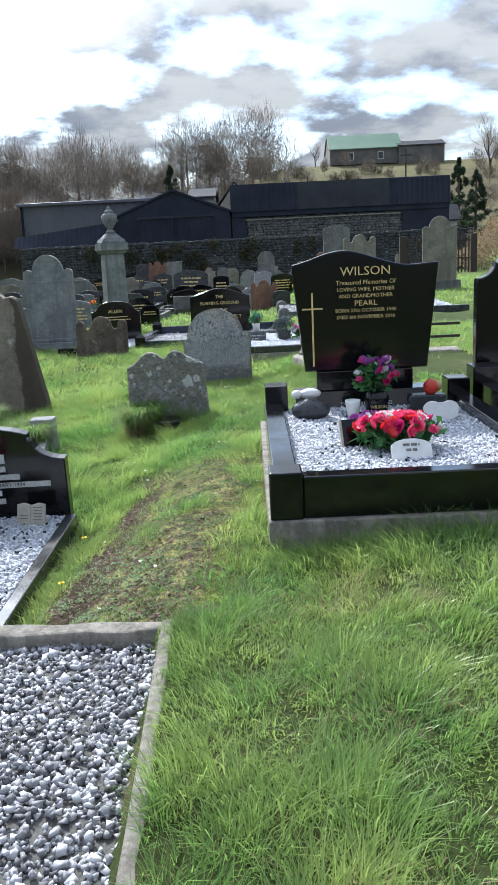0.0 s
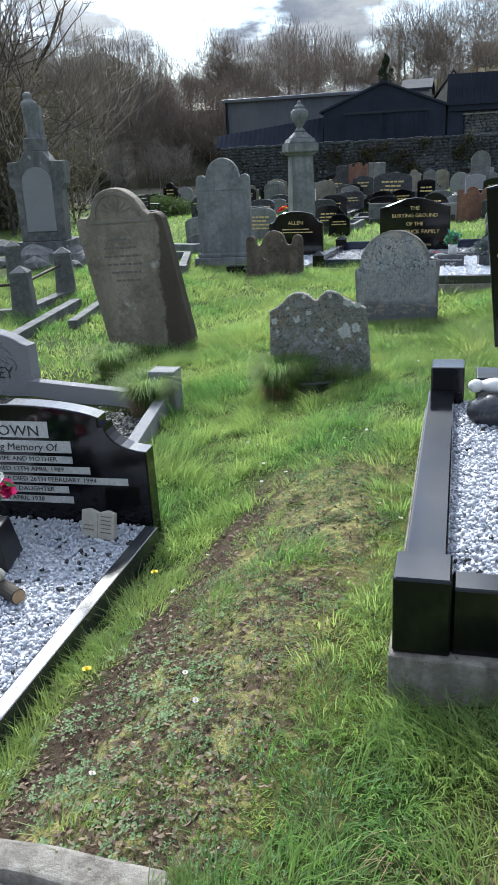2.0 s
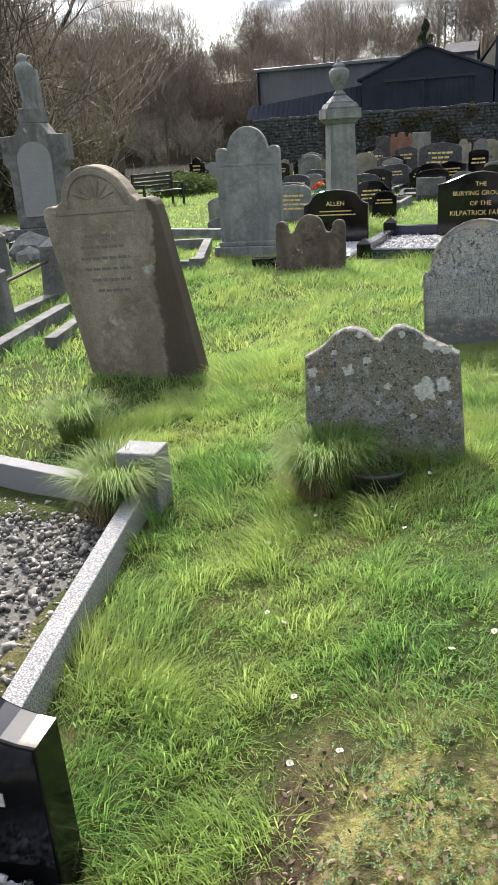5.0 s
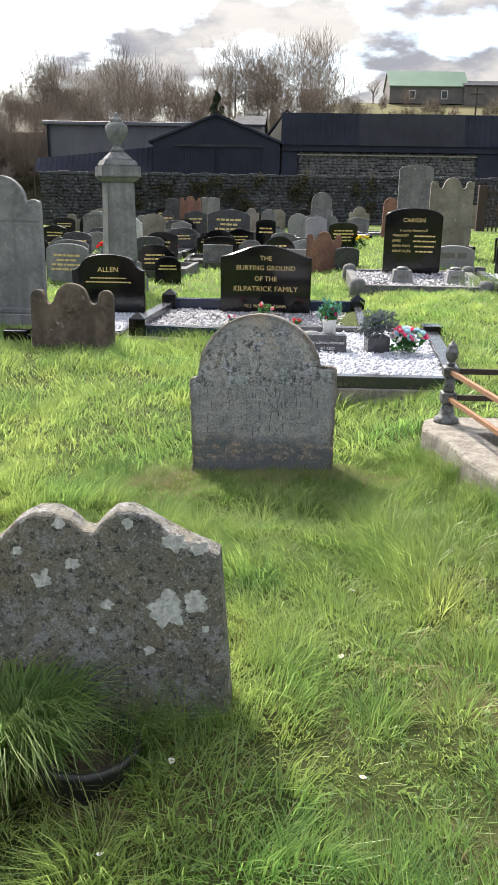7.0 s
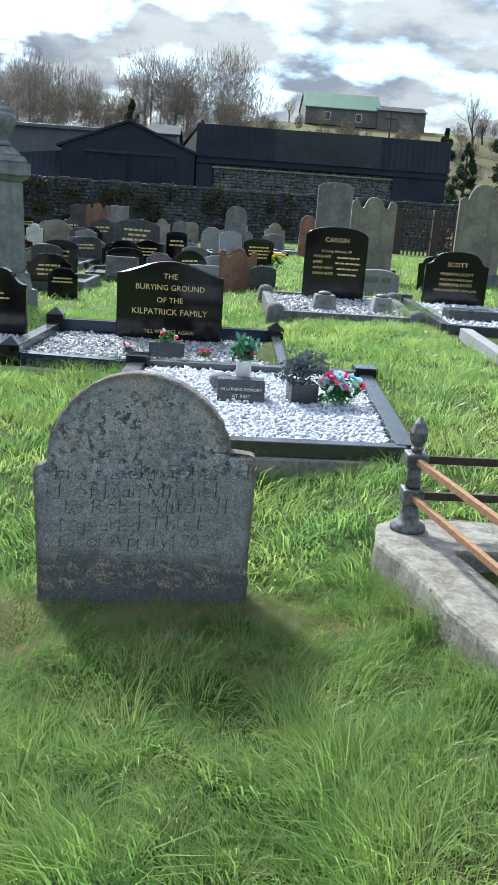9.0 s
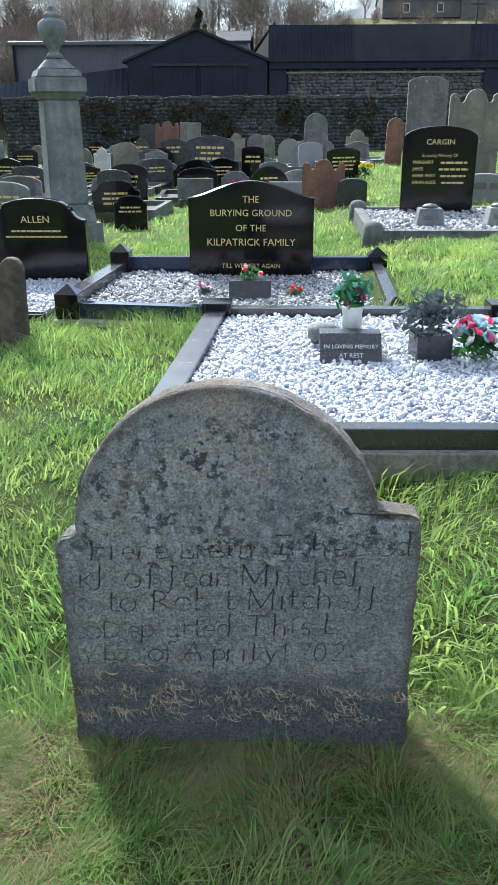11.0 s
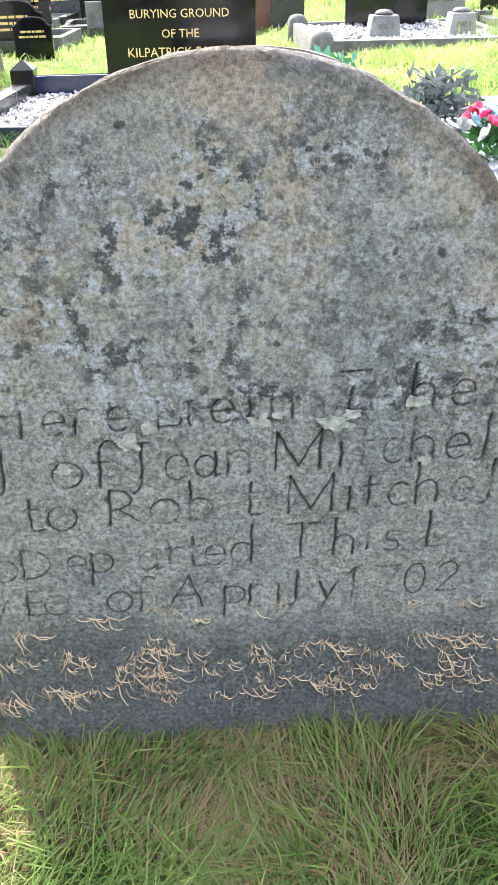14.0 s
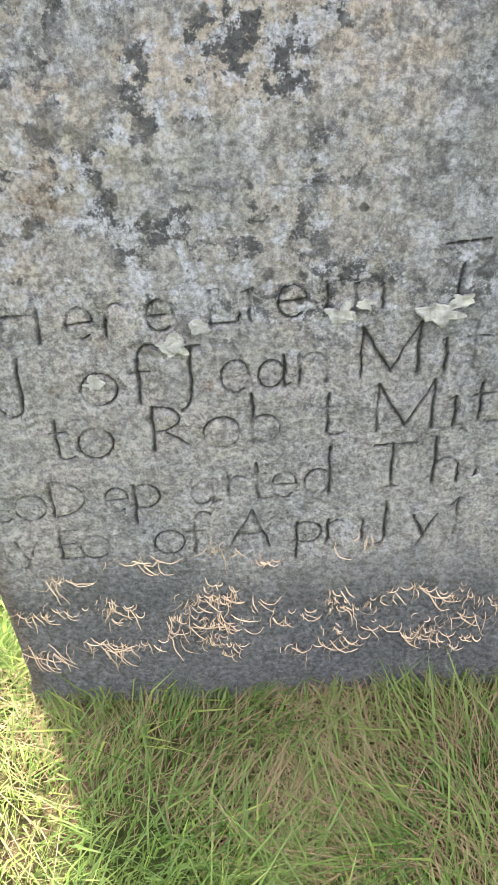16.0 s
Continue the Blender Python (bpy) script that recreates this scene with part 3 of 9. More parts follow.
def slab(outline, thick, bevel=0.006, rough=0.0, seed=0, seg=2):
    """A stone slab: an outline in x and z, extruded along y, with eased edges and, if rough, a worn surface."""
    bm = bmesh.new()
    f = bm.faces.new([bm.verts.new((x, -thick / 2, z)) for x, z in outline])
    r = bmesh.ops.extrude_face_region(bm, geom=[f])
    for g in r["geom"]:
        if isinstance(g, bmesh.types.BMVert):
            g.co.y += thick
    bmesh.ops.recalc_face_normals(bm, faces=bm.faces)
    rim = [e for e in bm.edges if abs(e.verts[0].co.y - e.verts[1].co.y) < 1e-6]
    bmesh.ops.bevel(bm, geom=rim, offset=bevel, segments=seg, affect="EDGES", profile=0.5)
    if rough:
        for v in bm.verts:
            n = noise.noise(Vector((v.co.x * 6 + seed, v.co.y * 6, v.co.z * 6)))
            n2 = noise.noise(Vector((v.co.x * 19, v.co.y * 9 + seed, v.co.z * 19)))
            v.co.x += rough * (n + 0.5 * n2)
            v.co.z += rough * (n2 + 0.4 * n)
    return bm


def arc(cx, cz, rx, rz, a0, a1, n):
    return [(cx + rx * math.cos(radians(a0 + (a1 - a0) * i / n)), cz + rz * math.sin(radians(a0 + (a1 - a0) * i / n))) for i in range(n + 1)]


def lathe(profile, n=20, cap=True):
    """A turned body: rows of radius and height."""
    bm = bmesh.new()
    rings = [[bm.verts.new((r * math.cos(2 * math.pi * i / n), r * math.sin(2 * math.pi * i / n), z)) for i in range(n)] for r, z in profile]
    for a, b in zip(rings, rings[1:]):
        for i in range(n):
            bm.faces.new((a[i], a[(i + 1) % n], b[(i + 1) % n], b[i]))
    if cap:
        bm.faces.new(rings[0][::-1])
        bm.faces.new(rings[-1])
    return bm


def bar(p, q, r, n=8):
    """A round or square bar from p to q."""
    p, q = Vector(p), Vector(q)
    d = (q - p).normalized()
    u = d.cross(Vector((0, 0, 1)))
    u = Vector((1, 0, 0)) if u.length < 1e-3 else u.normalized()
    w = u.cross(d)
    bm = bmesh.new()
    rings = []
    for c in (p, q):
        rings.append([bm.verts.new(c + r * (math.cos(2 * math.pi * (i + 0.5) / n) * u + math.sin(2 * math.pi * (i + 0.5) / n) * w)) for i in range(n)])
    for i in range(n):
        bm.faces.new((rings[0][i], rings[0][(i + 1) % n], rings[1][(i + 1) % n], rings[1][i]))
    bm.faces.new(rings[0][::-1])
    bm.faces.new(rings[1])
    bmesh.ops.recalc_face_normals(bm, faces=bm.faces)
    return bm


def text_mesh(body, size, mat, depth=0.0012, align="CENTER", shear=0.0, narrow=1.0, thin=0.0):
    cu = bpy.data.curves.new("lettering", "FONT")
    cu.body, cu.size, cu.extrude, cu.align_x, cu.shear, cu.offset = body, size, depth, align, shear, thin
    cu.resolution_u = 2
    ob = bpy.data.objects.new("lettering", cu)
    scene.collection.objects.link(ob)
    bpy.context.view_layer.update()
    me = bpy.data.meshes.new_from_object(ob.evaluated_get(bpy.context.evaluated_depsgraph_get()))
    bpy.data.objects.remove(ob)
    bpy.data.curves.remove(cu)
    me.transform(Matrix.Diagonal((narrow, 1, 1, 1)))
    me.materials.clear()
    me.materials.append(mat)
    return me


UP = Matrix.Rotation(radians(90), 4, "X")


def write(parent, body, x, z, y, size, mat, narrow=1.0, align="CENTER", shear=0.0, name="inscription", thin=0.0, depth=0.0012):
    """A line of letters on a face that looks along -y."""
    return part(name, text_mesh(body, size, mat, depth, align, shear, narrow, thin), mat, parent, m=Matrix.Translation((x, y, z)) @ UP)


def bars(parent, widths, x, z, step, y, h, mat, name="inscription"):
    """Lines of lettering too small to read, as plain broken bars."""
    for i, w in enumerate(widths):
        bm = bmesh.new()
        u = -w / 2
        rng = random.Random(i * 7 + int(w * 100))
        while u < w / 2:
            l = rng.uniform(1.2, 4.2) * h
            l = min(l, w / 2 - u)
            b = box(x + u, x + u + l, y - 0.0012, y + 0.001, z - i * step, z - i * step + h, 0)
            me = bpy.data.meshes.new("tmp")
            b.to_mesh(me)
            b.free()
            bm.from_mesh(me)
            bpy.data.meshes.remove(me)
            u += l + 0.55 * h
        part(name, bm, mat, parent)


def raw_mesh(name, verts, tris, mat):
    """A mesh from arrays of corners and triangles."""
    me = bpy.data.meshes.new(name)
    verts, tris = np.ascontiguousarray(verts, np.float32), np.ascontiguousarray(tris, np.int32)
    me.vertices.add(len(verts))
    me.vertices.foreach_set("co", verts.ravel())
    me.loops.add(tris.size)
    me.loops.foreach_set("vertex_index", tris.ravel())
    me.polygons.add(len(tris))
    me.polygons.foreach_set("loop_start", np.arange(0, tris.size, 3, dtype=np.int32))
    me.update(calc_edges=True)
    me.validate()
    me.materials.append(mat)
    return me


def blades(rng, x, y, z, h, w, lean=0.5, bend=0.6, heading=None, reach=None):
    """Grass blades, three triangles each."""
    n = len(x)
    a = rng.uniform(0, 2 * np.pi, n)
    flow = 3.1 * np.sin(5.3 * x + 2.1 * np.sin(4.1 * y)) + 3.1 * np.sin(4.7 * y + 1.7 * np.sin(6.3 * x))
    side = np.c_[np.cos(a), np.sin(a), np.zeros(n)] * (w / 2)[:, None]
    b = flow + rng.normal(0, 0.9, n) if heading is None else heading
    l = (rng.uniform(0.1, lean, n) if reach is None else reach) * h
    push = np.c_[np.cos(b) * l, np.sin(b) * l, np.zeros(n)]
    base = np.c_[x, y, z - 0.01]
    mid = base + push * (1 - bend) + np.c_[np.zeros(n), np.zeros(n), h * 0.58]
    tip = base + push * 1.6 + np.c_[np.zeros(n), np.zeros(n), h]
    v = np.stack([base - side, base + side, mid + side * 0.8, mid - side * 0.8, tip], 1).reshape(-1, 3)
    k = (np.arange(n) * 5)[:, None]
    t = np.concatenate([k + [0, 1, 2], k + [0, 2, 3], k + [3, 2, 4]], 1).reshape(-1, 3)
    return v, t


CUBE_V = np.array([(i, j, k) for i in (-1, 1) for j in (-1, 1) for k in (-1, 1)], float) * 0.75
CUBE_T = np.array([(0, 1, 3), (0, 3, 2), (4, 6, 7), (4, 7, 5), (0, 4, 5), (0, 5, 1), (2, 3, 7), (2, 7, 6), (0, 2, 6), (0, 6, 4), (1, 5, 7), (1, 7, 3)])


def pebbles(rng, x, y, z, size, base=(CUBE_V, CUBE_T), flatness=0.65):
    """Loose chips, each with its own size, turn and broken shape."""
    bv, bt = base
    n, k = len(x), len(bv)
    v = bv[None] * (1 + rng.uniform(-0.62, 0.45, (n, k, 3)))
    size = size * rng.lognormal(0.0, 0.22, n)
    v = v * (size[:, None, None] * np.stack([rng.uniform(0.7, 1.3, n), rng.uniform(0.6, 1.0, n), np.full(n, flatness)], 1)[:, None])
    q = rng.normal(size=(n, 4))
    q[:, 1:3] *= 0.5
    q /= np.linalg.norm(q, axis=1)[:, None]
    s, i, j, l = q.T
    R = np.stack([1 - 2 * (j * j + l * l), 2 * (i * j - s * l), 2 * (i * l + s * j), 2 * (i * j + s * l), 1 - 2 * (i * i + l * l), 2 * (j * l - s * i),
                  2 * (i * l - s * j), 2 * (j * l + s * i), 1 - 2 * (i * i + j * j)], 1).reshape(n, 3, 3)
    v = np.einsum("nij,nkj->nki", R, v) + np.c_[x, y, z][:, None]
    return v.reshape(-1, 3), (bt[None] + (np.arange(n) * k)[:, None, None]).reshape(-1, 3)


def quad_points(rng, corners, n):
    """Random places inside a four-cornered plan, corners in order."""
    a, b, c, d = (np.array(p, float) for p in corners)
    u, v = rng.random(n)[:, None], rng.random(n)[:, None]
    return (a * (1 - u) + b * u) * (1 - v) + (d * (1 - u) + c * u) * v


PLOTS = []          # plans kept free of turf


def gravel_bed(name, corners, z, n, size, mat, label, bed=BED, seed=1, black=0.0):
    """A shallow bed of chips in a plan of four corners."""
    rng = np.random.default_rng(seed)
    solid(name + "_bed", prism(corners, z - 0.12, z - size * 0.45, 0), bed, "bed of stone dust under " + label, "gravel bed", kind="structure")
    p = quad_points(rng, corners, n)
    zz = z - size * 0.5 + rng.random(n) * size * 0.75 + 0.25 * size * np.sin(p[:, 0] * 7) * np.sin(p[:, 1] * 6)
    v, t = pebbles(rng, p[:, 0], p[:, 1], zz, size * rng.uniform(0.55, 1.15, n) * 0.5)
    ob = new(name, raw_mesh(name, v, t, mat))
    tagged(ob, label, "gravel", "", "stuff")
    if black:
        k = int(n * black)
        p = quad_points(rng, corners, k)
        v, t = pebbles(rng, p[:, 0], p[:, 1], np.full(k, z + size * 0.2), size * rng.uniform(0.9, 1.6, k) * 0.5)
        tagged(new("black_chips", raw_mesh("black_chips", v, t, CHIPB)), "scattered glossy black glass chips on white gravel", "gravel", "", "stuff")


def rail(parent, p, q, width, z0, z1, mat, name="kerb_rail", bevel=0.006, label=""):
    """A kerb rail between two plan points, its centre line from p to q."""
    p, q = Vector((*p, 0)), Vector((*q, 0))
    d = (q - p)
    ang = math.atan2(d.y, d.x)
    return part(name, box(0, d.length, -width / 2, width / 2, z0, z1, bevel), mat, parent, label, m=Matrix.Translation((p.x, p.y, 0)) @ Matrix.Rotation(ang, 4, "Z"))


def kerb_post(parent, x, y, w, z0, z1, mat, point=0.0, name="corner_block"):
    bm = box(-w / 2, w / 2, -w / 2, w / 2, z0, z1, 0.006)
    if point:
        a = box(-w / 2, w / 2, -w / 2, w / 2, z1, z1 + point, 0)
        for v in a.verts:
            if v.co.z > z1 + point * 0.5:
                v.co.x *= 0.1
                v.co.y *= 0.1
        me = bpy.data.meshes.new("tmp")
        a.to_mesh(me)
        a.free()
        bm.from_mesh(me)
        bpy.data.meshes.remove(me)
    return part(name, bm, mat, parent, m=Matrix.Translation((x, y, 0)))


def shape(kind, w, h):
    """Outlines of headstones, from the ground up, going round clockwise from the bottom left."""
    a = w / 2
    if kind == "round":
        return [(-a, 0)] + arc(0, h - a, a, a, 180, 0, 18) + [(a, 0)]
    if kind == "segment":
        return [(-a, 0)] + arc(0, h - 0.16 * w, a, 0.16 * w, 180, 0, 16) + [(a, 0)]
    if kind == "shoulder":
        s = h - 0.36 * w
        return [(-a, 0), (-a, s)] + arc(-a + 0.09 * w, s, 0.09 * w, 0.07 * w, 180, 20, 5) + arc(0, s + 0.02 * w, 0.31 * w, h - s - 0.02 * w, 170, 10, 16) + arc(a - 0.09 * w, s, 0.09 * w, 0.07 * w, 160, 0, 5) + [(a, 0)]
    if kind == "notch":
        s = h - 0.10 * w
        left = [(-a, 0), (-a, h - 0.24 * w)] + arc(-a, s + 0.02 * w, 0.14 * w, 0.13 * w, 272, 355, 5)
        return left + arc(0, s, 0.34 * w, 0.10 * w, 180, 0, 12) + [(-x, z) for x, z in reversed(left)]
    if kind == "ogee":
        top = [(-a + w * i / 20, h - 0.13 * w + 0.13 * w * (0.5 + 0.5 * math.cos(math.pi * (2 * i / 20 - 1) * 0.98)) ** 0.8) for i in range(21)]
        return [(-a, 0)] + top + [(a, 0)]
    if kind == "lobes":
        s = h - 0.17 * w
        return ([(-a, 0), (-a, s - 0.02 * w)] + arc(-a + 0.09 * w, s, 0.09 * w, 0.09 * w, 180, 20, 6) + arc(-a + 0.235 * w, s + 0.01 * w, 0.062 * w, 0.085 * w, 190, 350, 6)
                + arc(0, h - 0.2 * w, 0.2 * w, 0.2 * w, 165, 15, 12) + arc(a - 0.235 * w, s + 0.01 * w, 0.062 * w, 0.085 * w, 190, 350, 6) + arc(a - 0.09 * w, s, 0.09 * w, 0.09 * w, 160, 0, 6) + [(a, 0)])
    return [(-a, 0), (-a, h), (a, h), (a, 0)]

# ---- ground, water, wall, sheds ----


def axis(lo, hi, fine_lo, fine_hi, step, grow=1.13):
    vals = list(np.arange(fine_lo, fine_hi + 1e-6, step))
    s = step
    while vals[-1] < hi:
        s *= grow
        vals.append(vals[-1] + s)
    s = step
    while vals[0] > lo:
        s *= grow
        vals.insert(0, vals[0] - s)
    return np.array(vals)


def build_ground():
    xs, ys = axis(-450, 450, -7, 5, 0.09), axis(-80, 900, -1, 19, 0.09)
    gx, gy = np.meshgrid(xs, ys)
    v = np.c_[gx.ravel(), gy.ravel(), ground(gx, gy).ravel()]
    nx, ny = len(xs), len(ys)
    i = (np.arange(ny - 1)[:, None] * nx + np.arange(nx - 1)[None]).ravel()
    t = np.concatenate([np.c_[i, i + 1, i + nx + 1], np.c_[i, i + nx + 1, i + nx]])
    m, nt, b = nodes_of("turf and earth", 0.95, 0, 0.15)
    f1, _ = noise_fac(nt, 0.9, 6, 0.6, 0.35, 0.65)
    f2, h2 = noise_fac(nt, 14, 8, 0.7, 0.4, 0.62)
    f3, h3 = noise_fac(nt, 70, 6, 0.7, 0.35, 0.65)
    # worn earth along the trodden line
    tc = nt.nodes.new("ShaderNodeTexCoord")
    sp = nt.nodes.new("ShaderNodeSeparateXYZ")
    nt.links.new(tc.outputs["Object"], sp.inputs[0])

    def rng_node(sock, lo, hi, a=0.0, b_=1.0):
        r = nt.nodes.new("ShaderNodeMapRange")
        r.interpolation_type = "SMOOTHSTEP"
        for k, val in (("From Min", lo), ("From Max", hi), ("To Min", a), ("To Max", b_)):
            r.inputs[k].default_value = val
        nt.links.new(sock, r.inputs["Value"])
        return r.outputs[0]

    def mul(a, b_):
        n = nt.nodes.new("ShaderNodeMath")
        n.operation = "MULTIPLY"
        for k, s in enumerate((a, b_)):
            if isinstance(s, float):
                n.inputs[k].default_value = s
            else:
                nt.links.new(s, n.inputs[k])
        return n.outputs[0]
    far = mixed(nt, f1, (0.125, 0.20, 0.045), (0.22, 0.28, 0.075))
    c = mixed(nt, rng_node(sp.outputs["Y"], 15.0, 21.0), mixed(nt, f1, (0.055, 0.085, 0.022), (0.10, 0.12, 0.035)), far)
    c = mixed(nt, f3, c, (0.05, 0.07, 0.02))
    bare, _ = noise_fac(nt, 1.7, 6, 0.65, 0.52, 0.66)
    c = mixed(nt, mul(mul(bare, 0.6), rng_node(sp.outputs["Y"], 11.0, 8.0)), c, (0.25, 0.20, 0.105))
    clump, _ = noise_fac(nt, 6.5, 6, 0.7, 0.50, 0.62)
    c = mixed(nt, mul(mul(clump, 0.6), rng_node(sp.outputs["Y"], 11.0, 8.0)), c, (0.06, 0.06, 0.026))
    # the thin trodden turf and the crumbling edge of bare soil beside it
    wob, _ = noise_fac(nt, 4.5, 6, 0.7, 0.2, 0.8)
    u = nt.nodes.new("ShaderNodeMath")
    u.operation = "MULTIPLY_ADD"
    u.inputs[1].default_value = -0.11
    nt.links.new(sp.outputs["Y"], u.inputs[0])
    nt.links.new(sp.outputs["X"], u.inputs[2])
    u2 = nt.nodes.new("ShaderNodeMath")
    u2.operation = "MULTIPLY_ADD"
    u2.inputs[1].default_value = 0.22
    nt.links.new(wob, u2.inputs[0])
    nt.links.new(u.outputs[0], u2.inputs[2])
    along = mul(rng_node(sp.outputs["Y"], 3.0, 3.2), rng_node(sp.outputs["Y"], 6.3, 5.7))
    thin = mul(mul(rng_node(u2.outputs[0], -1.36, -1.22), rng_node(u2.outputs[0], -0.2, -0.6)), along)
    patch, _ = noise_fac(nt, 7.5, 7, 0.65, 0.42, 0.58)
    c = mixed(nt, mul(thin, patch), c, (0.40, 0.37, 0.14))
    dirt_and_shade, _ = noise_fac(nt, 11, 8, 0.7, 0.46, 0.53)
    c = mixed(nt, mul(thin, mul(dirt_and_shade, rng_node(sp.outputs["Y"], 6.2, 4.2, 0.3, 1.0))), c, (0.11, 0.078, 0.05))
    soil_line = mul(mul(rng_node(u2.outputs[0], -1.38, -1.33), rng_node(u2.outputs[0], -1.08, -1.16)), along)
    c = mixed(nt, soil_line, c, (0.085, 0.06, 0.04))
    # dead thatch before the carved stone
    foot = mul(mul(rng_node(sp.outputs["X"], -1.4, -1.1), rng_node(sp.outputs["X"], 0.7, 0.4)), mul(rng_node(sp.outputs["Y"], 9.85, 10.1), rng_node(sp.outputs["Y"], 10.7, 10.5)))
    c = mixed(nt, mul(foot, patch), c, (0.17, 0.13, 0.075))
    # the scrubby hillside
    scrub, _ = noise_fac(nt, 0.09, 6, 0.65, 0.35, 0.6)
    hill = mixed(nt, scrub, (0.085, 0.068, 0.042), (0.13, 0.12, 0.05))
    c = mixed(nt, rng_node(sp.outputs["Y"], 58.0, 74.0), c, hill)
    c = mixed(nt, rng_node(sp.outputs["X"], -14.0, -22.0), c, (0.06, 0.055, 0.03))
    nt.links.new(c, b.inputs["Base Color"])
    rough_sum = nt.nodes.new("ShaderNodeMath")
    rough_sum.operation = "MULTIPLY_ADD"
    rough_sum.inputs[1].default_value = 0.45
    nt.links.new(h3, rough_sum.inputs[0])
    nt.links.new(h2, rough_sum.inputs[2])
    bump(nt, b, rough_sum.outputs[0], 1.0, 0.05)
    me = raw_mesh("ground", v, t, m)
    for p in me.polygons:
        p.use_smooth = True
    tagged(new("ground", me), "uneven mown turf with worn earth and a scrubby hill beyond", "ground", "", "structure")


build_ground()
solid("water", box(-90, -14, 60, 112, -2.0, -1.25, 0), WATER, "slow dark river with glinting ripples", "river", kind="structure")


def corrugated(x0, x1, z0, z1, y0, y1, pitch=0.32, depth=0.045):
    """A ribbed sheet from the foot (y0, z0) to the head (y1, z1)."""
    bm = bmesh.new()
    n = max(2, int(abs(x1 - x0) / pitch))
    cols = []
    for i in range(n):
        u = x0 + (x1 - x0) * i / n
        s = (x1 - x0) / n
        for f, d in ((0, 0), (0.55, 0), (0.65, -depth), (0.92, -depth)):
            cols.append((bm.verts.new((u + f * s, y0 + d, z0)), bm.verts.new((u + f * s, y1 + d, z1))))
    cols.append((bm.verts.new((x1, y0, z0)), bm.verts.new((x1, y1, z1))))
    for a, b in zip(cols, cols[1:]):
        bm.faces.new((a[0], b[0], b[1], a[1]))
    r = bmesh.ops.extrude_face_region(bm, geom=list(bm.faces))
    for g in r["geom"]:
        if isinstance(g, bmesh.types.BMVert):
            g.co.y += 0.03
    bmesh.ops.recalc_face_normals(bm, faces=bm.faces)
    return bm


def rubble(x0, x1, z0, z1, y, thick, course, seed, mat=RUBBLE):
    """Random rubble facing: rough stones, proud of the core."""
    rng = np.random.default_rng(seed)
    xs, zs, sz = [], [], []
    z = z0
    while z < z1:
        x = x0
        while x < x1:
            w = course * rng.uniform(0.8, 2.2)
            xs.append(x + w / 2)
            zs.append(z + course / 2 + rng.uniform(-0.03, 0.03))
            sz.append(w * 0.62)
            x += w
        z += course * 0.85
    n = len(xs)
    v = CUBE_V[None] * (1 + rng.uniform(-0.22, 0.22, (n, 8, 3)))
    v = v * np.stack([np.array(sz), np.full(n, thick), np.full(n, course * 0.58)], 1)[:, None]
    v = v + np.c_[xs, np.full(n, y), zs][:, None]
    return raw_mesh("stone_facing", v.reshape(-1, 3), (CUBE_T[None] + (np.arange(n) * 8)[:, None, None]).reshape(-1, 3), mat)


wall_far = thing("wall_far", "long rubble stone boundary wall behind the graves", "wall", pose(0, 0, 0), kind="structure")
part("wall_core", box(-13.4, 13.5, 50, 50.45, -0.7, 2.05, 0.03), RUBBLE, wall_far)
tagged(part("stone_facing", rubble(-13.4, 13.5, -0.6, 2.05, 49.97, 0.05, 0.19, 5), RUBBLE, wall_far), kind="stuff")
for i in range(54):
    u = -13.4 + 0.498 * i
    part("coping_stone", box(u, u + 0.47, 49.9, 50.55, 2.03, 2.12 + 0.09 * ((i * 7) % 5) / 4, 0.03), RUBBLE, wall_far)
wr = random.Random(44)
WALLGROWTH = [((wr.uniform(-9.5, 6.5), 49.78, wr.uniform(0.5, 2.0)), (wr.uniform(0.25, 0.7), 0.14, wr.uniform(0.3, 0.75))) for _ in range(26)]

barn = thing("long_shed", "long dark corrugated metal shed above a stone wall", "shed", pose(0, 56, 0))
part("stone_wall", box(-0.8, 13.6, 0, 0.5, -0.7, 3.6, 0.03), RUBBLE, barn)
tagged(part("stone_facing", rubble(0.2, 10.4, 2.2, 3.4, -0.03, 0.09, 0.2, 6, GREYST), GREYST, barn), kind="stuff")
part("pier", box(10.5, 13.6, -0.25, 0, -0.7, 3.95, 0.02), CLAD, barn)
part("pier", box(-0.8, 0.1, -0.25, 0, -0.7, 3.95, 0.02), CLAD, barn)
# dark strip standing in for the shadow under the cladding's overhang
part("lintel", box(-0.8, 13.6, -0.35, 0.5, 3.6, 4.0, 0.03), CLAD, barn)
part("ledge", box(0.1, 10.5, -0.22, 0, 3.38, 3.47, 0.02), CONCRETE, barn)
part("cladding", corrugated(-0.85, 3.6, 3.95, 5.68, -0.45, -0.2), CLAD, barn)
part("cladding", corrugated(3.6, 9.6, 3.95, 5.68, -0.45, -0.2, 0.9, 0.012), CLAD2, barn, "smoother dull roof sheet")
part("cladding", corrugated(9.6, 13.65, 3.95, 5.66, -0.45, -0.2), CLAD, barn)
part("end_wall", box(13.3, 13.6, 0, 12, -0.7, 5.5, 0.02), CLAD, barn)
part("roof", box(-0.8, 13.6, -0.2, 12, 5.5, 5.68, 0.03), CLAD, barn)


